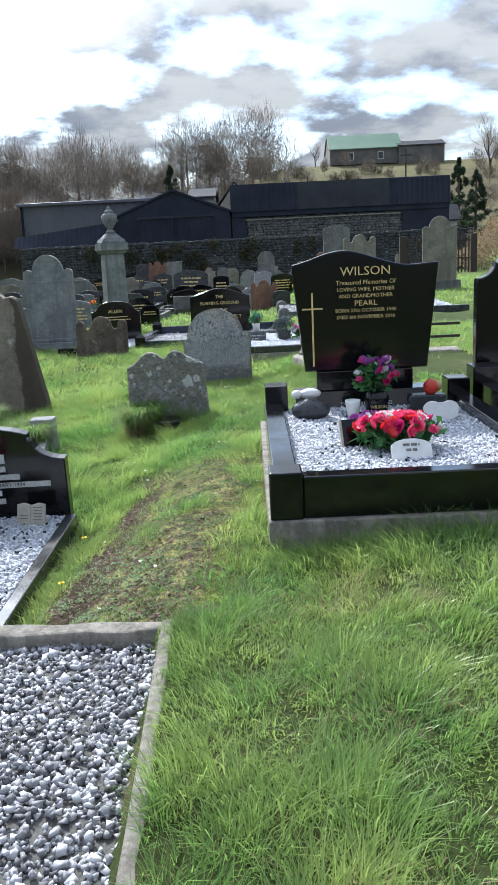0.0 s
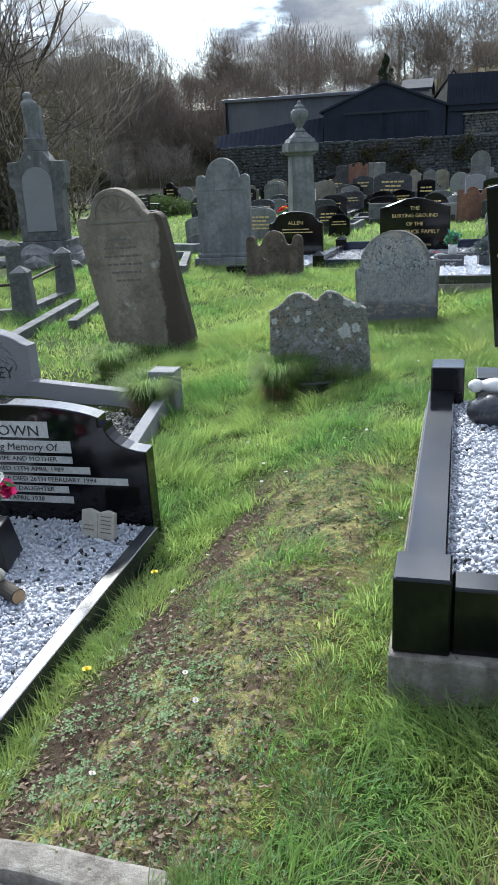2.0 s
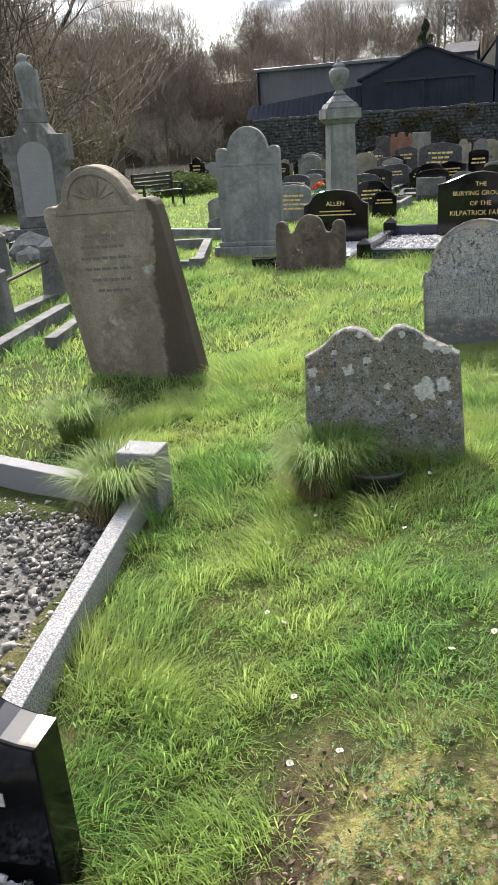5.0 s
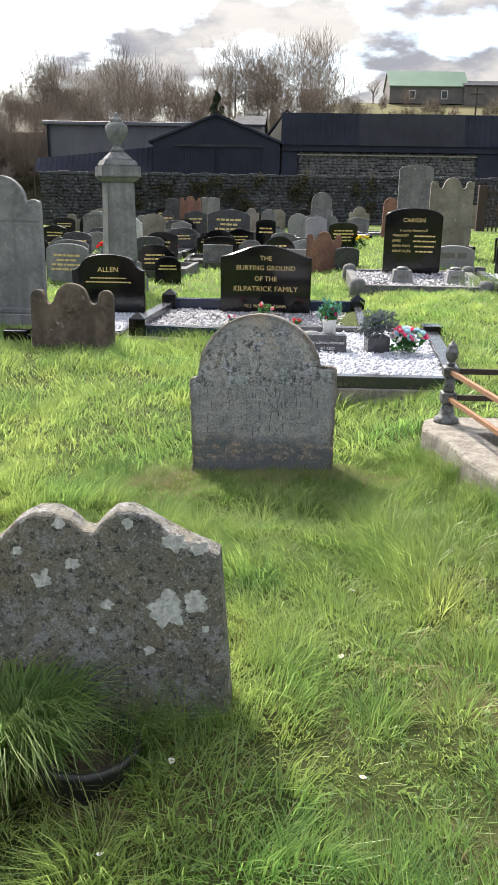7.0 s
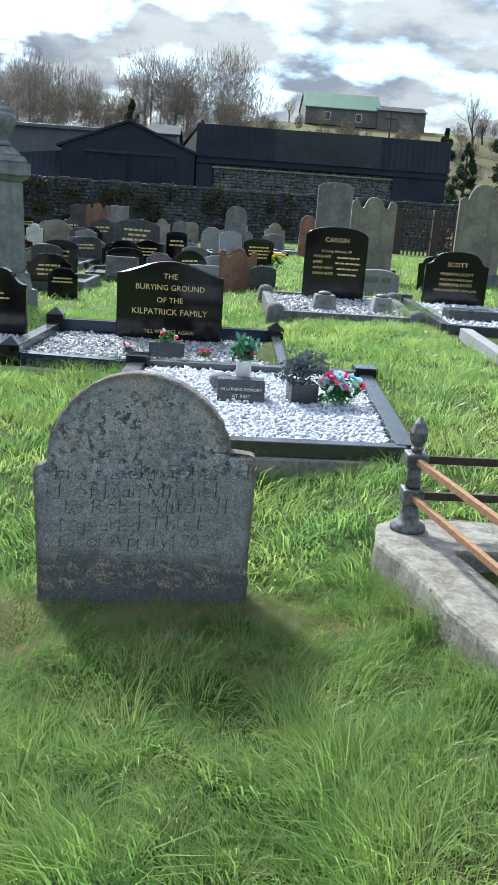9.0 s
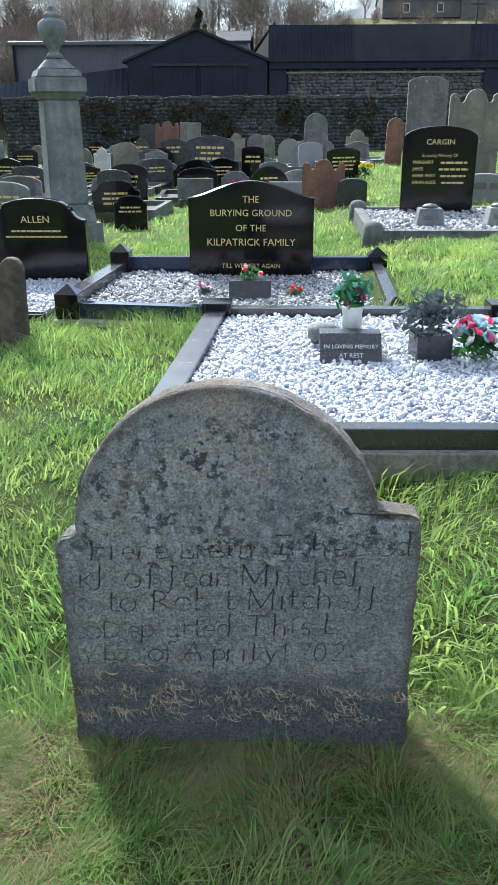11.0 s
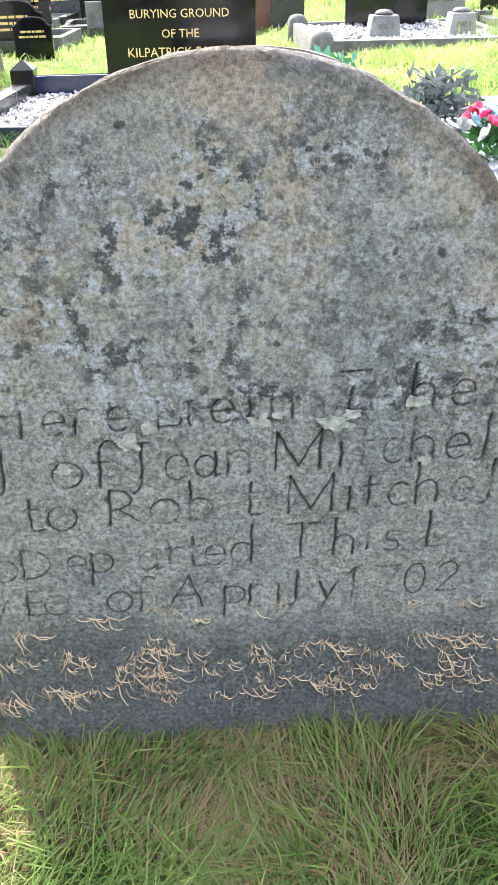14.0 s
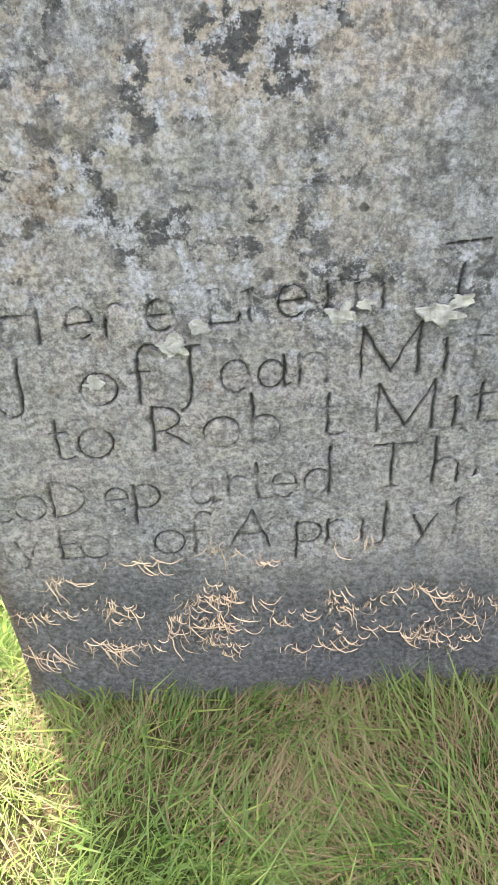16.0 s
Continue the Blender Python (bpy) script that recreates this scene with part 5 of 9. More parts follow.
def bouquet(name, label, x, y, z, rx, ry, h, colours, n, size, seed, leaf=LEAF, leaf_n=200, base=None):
    """Artificial flowers: blooms over a dome of leaves."""
    rng = random.Random(seed)
    t = thing(name, label, "flowers", pose(x, y, z))
    part("foliage", leaves_mesh(seed, leaf_n, (rx, ry, h * 0.5), h * 0.5, size * 1.0, leaf), leaf, t)
    for i in range(n):
        u, a = math.sqrt(rng.random()), rng.uniform(0, 6.28)
        px, py = rx * u * math.cos(a), ry * u * math.sin(a)
        pz = h * (0.45 + 0.6 * math.sqrt(max(0, 1 - 0.9 * u * u)))
        c = rng.choice(colours)
        s = size * rng.uniform(0.8, 1.25)
        m = Matrix.Translation((px, py, pz)) @ Euler((radians(-55 * py / ry + rng.uniform(-20, 20) + 20), radians(55 * px / rx), rng.uniform(0, 6))).to_matrix().to_4x4() @ Matrix.Diagonal((s, s, s, 1))
        part("bloom", rng.choice(BLOOMS[c]), None, t, m=m)
    if base:
        part(*base, t)
    return t


# the tall black memorial with white chips
def black_memorial():
    x0, x1, yf, yr = 0.09, 1.61, 3.98, 6.12
    PLOTS.append(((x0 - 0.02, yf - 0.03), (x1 + 0.02, yf - 0.03), (x1 + 0.02, yr + 0.25), (x0 - 0.02, yr + 0.25)))
    k = thing("grave_kerb", "polished black granite kerb set on a concrete foundation", "grave kerb", pose(0, 0, 0), "black kerbs")
    part("foundation", box(x0 - 0.01, x1 + 0.02, yf - 0.02, yr + 0.25, -0.3, 0.035, 0.008), CONCRETE, k, "pale concrete foundation")
    part("corner_block", box(x0, x0 + 0.16, yf, yf + 0.17, 0.035, 0.272, 0.008), BLACK, k)
    part("corner_block", box(x1 - 0.16, x1, yf, yf + 0.17, 0.035, 0.272, 0.008), BLACK, k)
    part("corner_block", box(x0 + 0.03, x0 + 0.19, yr - 0.16, yr + 0.02, 0.035, 0.365, 0.008), BLACK, k)
    part("corner_block", box(x1 - 0.19, x1 - 0.03, yr - 0.16, yr + 0.02, 0.035, 0.365, 0.008), BLACK, k)
    part("kerb_rail", box(x0 + 0.16, x1 - 0.16, yf + 0.015, yf + 0.12, 0.035, 0.245, 0.008), BLACK, k)
    part("kerb_rail", box(x0 + 0.02, x0 + 0.145, yf + 0.17, yr - 0.16, 0.035, 0.25, 0.008), BLACK, k)
    part("kerb_rail", box(x1 - 0.145, x1 - 0.02, yf + 0.17, yr - 0.16, 0.035, 0.25, 0.008), BLACK, k)
    gravel_bed("white_chips", ((x0 + 0.14, yf + 0.12), (x1 - 0.14, yf + 0.12), (x1 - 0.14, yr - 0.1), (x0 + 0.14, yr - 0.1)), 0.185, 15000, 0.019, CHIPW,
               "bright white marble chips inside black kerbs", seed=3, black=0.008)
    h = headstone("headstone", "tall flared black granite headstone with gold lettering and a cross", 0.86, 6.12, 0.04)
    w0, w1, zb, zt = 0.44, 0.515, 0.40, 1.16
    top = [(-w1 + 2 * w1 * i / 24, zt - 0.02 + 0.105 * math.exp(-((i / 24 - 0.34) / 0.26) ** 2) - 0.015 * math.exp(-((i / 24 - 0.78) / 0.12) ** 2)) for i in range(25)]
    part("slab", slab([(-w0, zb)] + [(-w1 + 0.002, zt - 0.06)] + top + [(w1 - 0.002, zt - 0.06), (w0, zb)], 0.10, 0.012), BLACK, h)
    part("neck", box(-0.36, 0.33, -0.07, 0.07, 0.26, 0.40, 0.006), BLACK, h)
    bm = box(-0.52, 0.46, -0.2, 0.12, 0.0, 0.26, 0.006)
    for v in bm.verts:
        if v.co.z > 0.15 and v.co.y < 0:
            v.co.y += 0.1
    part("plinth", bm, BLACK, h)
    y = -0.0525
    write(h, "WILSON", 0.0, 1.070, y, 0.086, GOLD, 1.08)
    write(h, "Treasured Memories Of", 0.0, 1.006, y, 0.045, GOLD, 0.95, shear=0.1)
    write(h, "LOVING WIFE, MOTHER", 0.0, 0.960, y, 0.038, GOLD)
    write(h, "AND GRANDMOTHER", 0.0, 0.914, y, 0.038, GOLD)
    write(h, "PEARL", 0.0, 0.858, y, 0.054, GOLD, 1.1)
    write(h, "BORN 27th OCTOBER 1940", 0.0, 0.814, y, 0.036, GOLD)
    write(h, "DIED 6th NOVEMBER 2016", 0.0, 0.768, y, 0.036, GOLD)
    c = part("cross", box(-0.385, -0.373, y - 0.001, y + 0.002, 0.44, 0.96, 0), GOLD, h, "slender gilt cross")
    part("cross_arm", box(-0.452, -0.306, y - 0.0015, y + 0.002, 0.842, 0.853, 0), GOLD, c)
    write(h, "TREASURED MEMORIES", -0.02, 0.16, -0.155, 0.036, WHITELET)
    # offerings on the chips
    bouquet("pink_flowers", "spread of hot pink and red artificial flowers on white chips", 0.84, 4.72, 0.19, 0.23, 0.16, 0.17, ["pink", "pink", "pink", "red", "white", "magenta"], 60, 0.040, 5, leaf_n=620)
    bouquet("purple_flowers", "small purple and white artificial flowers on white chips", 0.78, 5.05, 0.19, 0.16, 0.08, 0.12, ["purple", "purple", "white"], 16, 0.036, 6, leaf_n=120)
    v = thing("flower_vase", "black granite vase with purple and red artificial flowers", "vase", pose(0.87, 5.68, 0.185))
    part("vase", lathe([(0.05, 0), (0.075, 0.03), (0.085, 0.12), (0.07, 0.17), (0.055, 0.17), (0.05, 0.12)], 14), BLACK, v, smooth=True)
    part("foliage", leaves_mesh(9, 260, (0.15, 0.1, 0.11), 0.27, 0.035, LEAF), LEAF, v)
    rng = random.Random(3)
    for i in range(22):
        a, r = rng.uniform(0, 6.28), rng.uniform(0.03, 0.15)
        part("bloom", BLOOMS[rng.choice(["magenta", "purple", "purple", "white"])][i % 2], None, v,
             m=Matrix.Translation((r * math.cos(a), 0.6 * r * math.sin(a) - 0.04, 0.30 + rng.uniform(-0.08, 0.08))) @ Euler((0.9, 0, a)).to_matrix().to_4x4() @ Matrix.Diagonal((0.034, 0.034, 0.034, 1)))
    write(v, "WILSON", 0, 0.06, -0.087, 0.03, GOLD)
    pot = thing("white_flower_pot", "small white ceramic flower pot", "pot", pose(0.70, 5.62, 0.185))
    part("pot", lathe([(0.035, 0), (0.05, 0.1), (0.052, 0.12), (0.044, 0.12), (0.03, 0.03)], 14), WHITECER, pot, smooth=True)

    def blob(name, label, mat, x, y, z, parts, cat="ornament"):
        t = thing(name, label, cat, pose(x, y, z))
        for nm, (dx, dy, dz), (sx, sy, sz), mt in parts:
            bm = bmesh.new()
            bmesh.ops.create_icosphere(bm, subdivisions=3, radius=1)
            for vv in bm.verts:
                n = 1 + 0.08 * noise.noise(vv.co * 2.2)
                vv.co = Vector((vv.co.x * sx * n + dx, vv.co.y * sy * n + dy, vv.co.z * sz * n + dz))
            part(nm, bm, mt, t, smooth=True)
        return t
    blob("sleeping_ornament", "small white resin sleeping animal figure on a dark stone", WHITECER, 0.40, 5.72, 0.315,
         [("body", (0.02, 0, 0.03), (0.075, 0.045, 0.035), WHITECER), ("head", (-0.07, -0.01, 0.03), (0.035, 0.03, 0.03), WHITECER)])
    blob("speckled_rock", "dark speckled rough granite rock on chips", DARKGR, 0.42, 5.66, 0.18, [("rock", (0, 0, 0.06), (0.13, 0.08, 0.08), DARKGR)], "rock")
    blob("robin_ornament", "red and brown painted robin ornament on a dark block", REDCER, 1.24, 5.70, 0.30,
         [("body", (0, 0, 0.055), (0.05, 0.045, 0.055), REDCER), ("wing", (0.05, 0.01, 0.06), (0.03, 0.03, 0.035), WOOD)])
    blob("red_heart_ornament", "dark red glazed heart ornament at the kerb", REDCER, 1.36, 4.32, 0.185, [("heart", (0, 0, 0.055), (0.06, 0.03, 0.06), REDCER)])
    hb = solid("dark_block", box(-0.13, 0.12, -0.05, 0.06, 0, 0.13, 0.01), DARKGR, "dark granite block behind the chips", "block", pose(1.22, 5.70, 0.18))
    hp = thing("heart_plaque", "pale cloud-shaped memorial plaque standing in chips", "plaque", pose(1.25, 5.42, 0.19, -20))
    part("plate", slab(arc(0, 0.04, 0.115, 0.06, 200, 340, 8) + arc(0.055, 0.07, 0.06, 0.05, -20, 130, 8) + arc(-0.055, 0.07, 0.06, 0.05, 50, 200, 8), 0.03, 0.006), WHITECER, hp)
    bp = thing("arched_plaque", "white arched memorial plaque with faded lettering", "plaque", pose(0.87, 4.47, 0.18, -35))
    part("plate", slab([(-0.11, 0)] + arc(0, 0.07, 0.11, 0.05, 180, 0, 12) + [(0.11, 0)], 0.02, 0.004), WHITECER, bp)
    bars(bp, (0.09, 0.06), 0.0, 0.075, 0.03, -0.012, 0.014, FADED)
    sp = thing("slate_plaque", "thin dark framed plaque leaning in chips", "plaque", pose(0.58, 4.78, 0.18, -25, 0, 8))
    part("plate", box(-0.05, 0.14, -0.01, 0.01, 0, 0.17, 0.004), BLACK, sp)
    part("edge", box(-0.055, -0.04, -0.014, 0.012, 0, 0.17, 0.002), BOOKST, sp)


black_memorial()


def neighbour_memorial():
    PLOTS.append(((1.66, 4.4), (3.3, 4.4), (3.3, 6.6), (1.66, 6.6)))
    k = thing("grave_kerb", "black granite kerb of the adjoining plot", "grave kerb", pose(0, 0, 0), "black kerbs")
    part("foundation", box(1.64, 3.2, 4.4, 6.6, -0.3, 0.1, 0.008), CONCRETE, k)
    part("kerb_rail", box(1.68, 1.80, 4.5, 6.1, 0.1, 0.31, 0.008), BLACK, k)
    part("kerb_rail", box(1.80, 3.1, 4.5, 4.62, 0.1, 0.31, 0.008), BLACK, k)
    part("corner_block", box(1.64, 1.86, 6.1, 6.3, 0.1, 0.42, 0.008), BLACK, k)
    gravel_bed("grey_chips", ((1.8, 4.62), (3.0, 4.62), (3.0, 6.2), (1.8, 6.2)), 0.25, 2500, 0.03, CHIPG, "grey gravel inside the adjoining kerb", seed=5)
    h = headstone("headstone", "black granite headstone with a rounded top on the adjoining plot", 2.22, 6.42, 0.1)
    part("slab", slab(shape("notch", 0.98, 0.98), 0.1, 0.012), BLACK, h, m=pose(0, 0, 0.16))
    part("plinth", box(-0.52, 0.52, -0.12, 0.12, 0, 0.16, 0.006), BLACK, h)


neighbour_memorial()


# the gravel plot at the start of the walk
def gravel_plot():
    c = ((-1.75, 0.9), (-0.30, 0.9), (-0.375, 3.21), (-1.75, 3.23))
    PLOTS.append(((-1.8, 0.6), (-0.27, 0.6), (-0.33, 3.29), (-1.8, 3.31)))
    gravel_bed("coarse_gravel", c, -0.185, 10500, 0.027, CHIPG, "coarse grey and white quartz gravel in a concrete surround", BEDD, seed=8)
    k = thing("grave_kerb", "rough weathered concrete kerb round a gravel plot", "grave kerb", pose(0, 0, 0))
    for nm, p, q, w, zt in (("rear_kerb", (-1.8, 3.265), (-0.345, 3.245), 0.09, -0.125), ("side_kerb", (-0.345, 3.24), (-0.285, 0.7), 0.05, -0.095)):
        ob = rail(k, p, q, w, -0.42, zt, CONCRETE, nm, 0.012)
        bm = bmesh.new()
        bm.from_mesh(ob.data)
        bmesh.ops.subdivide_edges(bm, edges=[e for e in bm.edges if e.calc_length() > 0.3], cuts=26)
        for v in bm.verts:
            v.co += Vector((0, 0.5, 1)) * 0.014 * noise.noise(Vector((v.co.x * 5, v.co.y * 9, v.co.z * 7 + w * 30)))
        bm.to_mesh(ob.data)
        bm.free()


gravel_plot()


# the black memorial with white chips and pale lettered panels
def panel_memorial():
    PLOTS.append(((-2.8, 3.72), (-1.19, 3.72), (-1.19, 5.62), (-2.8, 5.62)))
    h = headstone("headstone", "low wide black headstone with stepped shoulders and pale lettered panels", -1.98, 5.56, -0.47, 2.5)
    a = 0.735
    right = arc(a, 0.62, 0.215, 0.135, 180, 268, 7)
    left = [(-x, z) for x, z in right]
    prof = [(-a, 0)] + left[::-1] + [(-0.49, 0.615)] + arc(0, 0.60, 0.56, 0.125, 151, 29, 14) + [(0.49, 0.615)] + right + [(a, 0)]
    part("slab", slab(prof, 0.12, 0.008), BLACK, h)
    y = -0.062
    for body, z, hh, w, sz, cx in (("BROWN", 0.555, 0.085, 0.43, 0.092, 0), ("In Loving Memory Of", 0.475, 0.062, 0.66, 0.066, 0), ("A DEAR WIFE AND MOTHER", 0.418, 0.036, 0.66, 0.04, 0),
                                   ("MATILDA DIED 12TH APRIL 1989", 0.362, 0.036, 0.84, 0.04, 0.0), ("AND EDWARD GEORGE DIED 26TH FEBRUARY 1994", 0.306, 0.036, 1.24, 0.04, 0.0),
                                   ("ALSO THEIR DAUGHTER", 0.252, 0.036, 0.58, 0.04, 0), ("BESSIE DIED 27TH APRIL 1938", 0.196, 0.036, 0.82, 0.04, -0.1)):
        part("letter_panel", box(cx - w / 2, cx + w / 2, y - 0.001, y + 0.002, z - 0.005, z + hh - 0.003, 0), MARBLE, h, "pale unpolished letter panel")
        write(h, body, cx, z + 0.006, y - 0.0022, sz * 0.86, CARVED, min(1.12, w * 0.94 / (len(body) * sz * 0.86 * 0.56)), shear=0.08 if "Loving" in body else 0)
    k = thing("grave_kerb", "polished dark granite kerb round white chips", "grave kerb", pose(0, 0, 0), "black kerbs")
    rail(k, (-1.225, 5.46), (-1.225, 3.75), 0.07, -0.6, -0.355, KERB)
    rail(k, (-1.26, 3.79), (-2.75, 3.79), 0.07, -0.6, -0.355, KERB)
    rail(k, (-2.72, 3.83), (-2.72, 5.46), 0.07, -0.6, -0.355, KERB)
    gravel_bed("white_chips", ((-2.68, 3.83), (-1.262, 3.83), (-1.262, 5.50), (-2.68, 5.50)), -0.375, 13000, 0.021, CHIPW, "bright white marble chips below the headstone", seed=11, black=0.012)
    b = thing("book_plaque", "cream resin open book plaque leaning on the headstone", "plaque", pose(-1.46, 5.33, -0.375, -14, 0, -8))
    part("left_page", slab([(-0.095, 0), (-0.095, 0.135), (-0.05, 0.145), (0, 0.13), (0, -0.005)], 0.03, 0.006), BOOKST, b)
    part("right_page", slab([(0.001, -0.005), (0.001, 0.13), (0.05, 0.145), (0.095, 0.135), (0.095, 0)], 0.03, 0.006), BOOKST, b)
    bars(b, (0.06, 0.055, 0.06, 0.05, 0.06), 0.05, 0.112, 0.02, -0.0165, 0.005, FADED)
    bars(b, (0.05, 0.06), -0.05, 0.06, 0.02, -0.0165, 0.005, FADED)
    lg = thing("log_ornament", "short peeled log ornament with a small bird", "ornament", pose(-1.62, 4.72, -0.335, 0, 0, -28))
    part("log", bar((-0.10, 0, 0), (0.10, 0, -0.005), 0.035, 14), BARK, lg)
    part("cut_end", bar((0.10, 0, -0.005), (0.104, 0, -0.005), 0.031, 14), WOOD, lg, "pale sawn end")
    bm = bmesh.new()
    bmesh.ops.create_icosphere(bm, subdivisions=2, radius=0.035)
    part("bird", bm, BOOKST, lg, "pale stone bird", m=Matrix.Translation((-0.045, 0, 0.055)) @ Matrix.Diagonal((1.1, 0.8, 0.9, 1)), smooth=True)
    f = thing("flower_box", "black flower block full of magenta and purple artificial flowers", "flowers", pose(-1.92, 5.0, -0.38, 0, 0, 12))
    bm = box(-0.17, 0.17, -0.12, 0.12, 0, 0.2, 0.008)
    for v in bm.verts:
        if v.co.z > 0.1:
            v.co.x *= 0.8
            v.co.y *= 0.8
    part("block", bm, PLASTICB, f)
    part("foliage", leaves_mesh(21, 260, (0.17, 0.13, 0.16), 0.32, 0.035, LEAF), LEAF, f)
    rng = random.Random(8)
    for i in range(26):
        a_, e = rng.uniform(0, 6.28), rng.uniform(0.1, 1.3)
        part("bloom", BLOOMS[rng.choice(["magenta", "magenta", "purple", "white"])][i % 2], None, f,
             m=Matrix.Translation((0.18 * math.cos(a_) * math.cos(e), 0.15 * math.sin(a_) * math.cos(e), 0.30 + 0.17 * math.sin(e))) @ Euler((1.2 * rng.random(), 0, a_)).to_matrix().to_4x4() @ Matrix.Diagonal((0.042, 0.042, 0.042, 1)))


panel_memorial()


def granite_memorial():
    PLOTS.append(((-4.3, 5.75), (-1.62, 5.75), (-1.86, 7.62), (-4.3, 8.1)))
    h = headstone("headstone", "low grey granite headstone with rough sides and a carved emblem", -3.66, 7.98, -0.52, -3)
    part("slab", slab([(-0.47, 0), (-0.47, 0.5), (-0.44, 0.545)] + arc(0, 0.50, 0.40, 0.155, 150, 30, 10) + [(0.40, 0.555), (0.465, 0.53), (0.475, 0.25), (0.43, 0)], 0.14, 0.01, 0.008, 4), GREYGR, h)
    write(h, "MCKELVEY", -0.03, 0.25, -0.075, 0.145, CARVED, 0.95)
    for cx, cz, r, a0, a1 in ((0.16, 0.40, 0.16, 20, 150), (0.30, 0.47, 0.13, 120, 260), (0.24, 0.36, 0.10, -30, 80), (0.08, 0.52, 0.09, 190, 330)):
        part("engraved_stem", slab(arc(cx, cz, r, r * 0.8, a1, a0, 12) + arc(cx, cz, r - 0.008, r * 0.8 - 0.008, a0, a1, 12), 0.006, 0.001), FADED, h, "engraved trailing stem", m=pose(0.0, -0.072, 0))
    k = thing("grave_kerb", "grey speckled granite kerb round dark gravel", "grave kerb", pose(0, 0, 0))
    rail(k, (-3.22, 7.93), (-2.06, 7.63), 0.10, -0.6, -0.285, GREYGR)
    rail(k, (-1.935, 7.615), (-1.62, 5.75), 0.085, -0.6, -0.29, GREYGR)
    part("corner_block", box(-2.05, -1.84, 7.62, 7.80, -0.6, -0.12, 0.01), GREYGR, k)
    gravel_bed("dark_gravel", ((-4.2, 5.75), (-1.66, 5.75), (-1.97, 7.54), (-4.2, 7.92)), -0.43, 5200, 0.032, CHIPD, "dark mixed gravel inside grey kerbs", BEDD, seed=14)
    v = thing("flower_block", "black granite flower block with a copper ring and gold lettering", "vase", pose(-3.42, 7.2, -0.43, 0, 0, 20))
    bm = box(-0.17, 0.17, -0.15, 0.15, 0, 0.06, 0.006)
    part("foot", bm, BLACK, v)
    bm = box(-0.14, 0.14, -0.12, 0.12, 0.06, 0.25, 0.006)
    for q in bm.verts:
        if q.co.z > 0.15:
            q.co.x *= 0.78
            q.co.y *= 0.78
    part("block", bm, BLACK, v)
    part("ring", lathe([(0.075, 0.25), (0.08, 0.262), (0.055, 0.262), (0.05, 0.22)], 18, False), RUST, v, "copper flower ring")
    bars(v, (0.17, 0.19), 0, 0.13, 0.045, -0.125, 0.022, WHITELET)


granite_memorial()


# ---- old stones along the path ----
def leaning_stone():
    h = headstone("old_headstone", "tall leaning weathered sandstone headstone with a carved fan", -2.975, 10.20, -0.521, 0.1, 1.2, -1.9)
    w, s = 0.98, 1.37
    a = w / 2
    out = ([(-a, 0), (-a, s - 0.05)] + arc(-a + 0.09, s - 0.02, 0.09, 0.075, 190, 60, 5) + arc(0, s + 0.03, 0.30, 0.30, 168, 12, 16)
           + arc(a - 0.10, s - 0.01, 0.09, 0.075, 130, 10, 5) + [(a, s - 0.12), (a, 0)])
    bm = slab(out, 0.16, 0.014, 0.006, 3)
    part("slab", bm, STAINED, h)
    part("rim", slab(arc(0, s + 0.03, 0.27, 0.27, 180, 0, 16) + arc(0, s + 0.03, 0.235, 0.235, 0, 180, 16), 0.02, 0.003), BUFF, h, m=pose(0, -0.085, 0))
    for i in range(7):
        g = 30 + i * 20
        part("fan_rib", bar((0.05 * math.cos(radians(g)), -0.083, s + 0.06 + 0.05 * math.sin(radians(g))), (0.20 * math.cos(radians(g)), -0.083, s + 0.03 + 0.20 * math.sin(radians(g))), 0.007, 5), BUFF, h)
    part("band", box(-0.36, 0.3, -0.088, -0.07, s - 0.02, s + 0.012, 0.003), BUFF, h)
    bars(h, (0.24, 0.36, 0.42, 0.40, 0.34, 0.28), -0.06, s - 0.20, 0.085, -0.0815, 0.022, FADED)
    for ob in h.children:
        m = ob.matrix_basis
        for v in ob.data.vertices:
            c = m @ v.co
            c.x -= 0.15 * c.z
            v.co = m.inverted() @ c


leaning_stone()


def lichen_patch(parent, x, z, y, r, seed, mat=LICHEN):
    """A flat lichen rosette with a broken, lobed edge."""
    pts = []
    for i in range(72):
        a = 2 * math.pi * i / 72
        q = r * (0.8 + 0.5 * noise.noise(Vector((1.6 * math.cos(a) + seed * 3.1, 1.6 * math.sin(a), seed))) + 0.14 * noise.noise(Vector((3.5 * math.cos(a), 3.5 * math.sin(a) + seed, 2)))
                 + 0.14 * noise.noise(Vector((12 * math.cos(a), 12 * math.sin(a), seed))))
        pts.append((x + q * math.cos(a), z + 0.85 * q * math.sin(a)))
    part("lichen", slab(pts[::-1], 0.002, 0.0004), mat, parent, m=pose(0, y, 0))


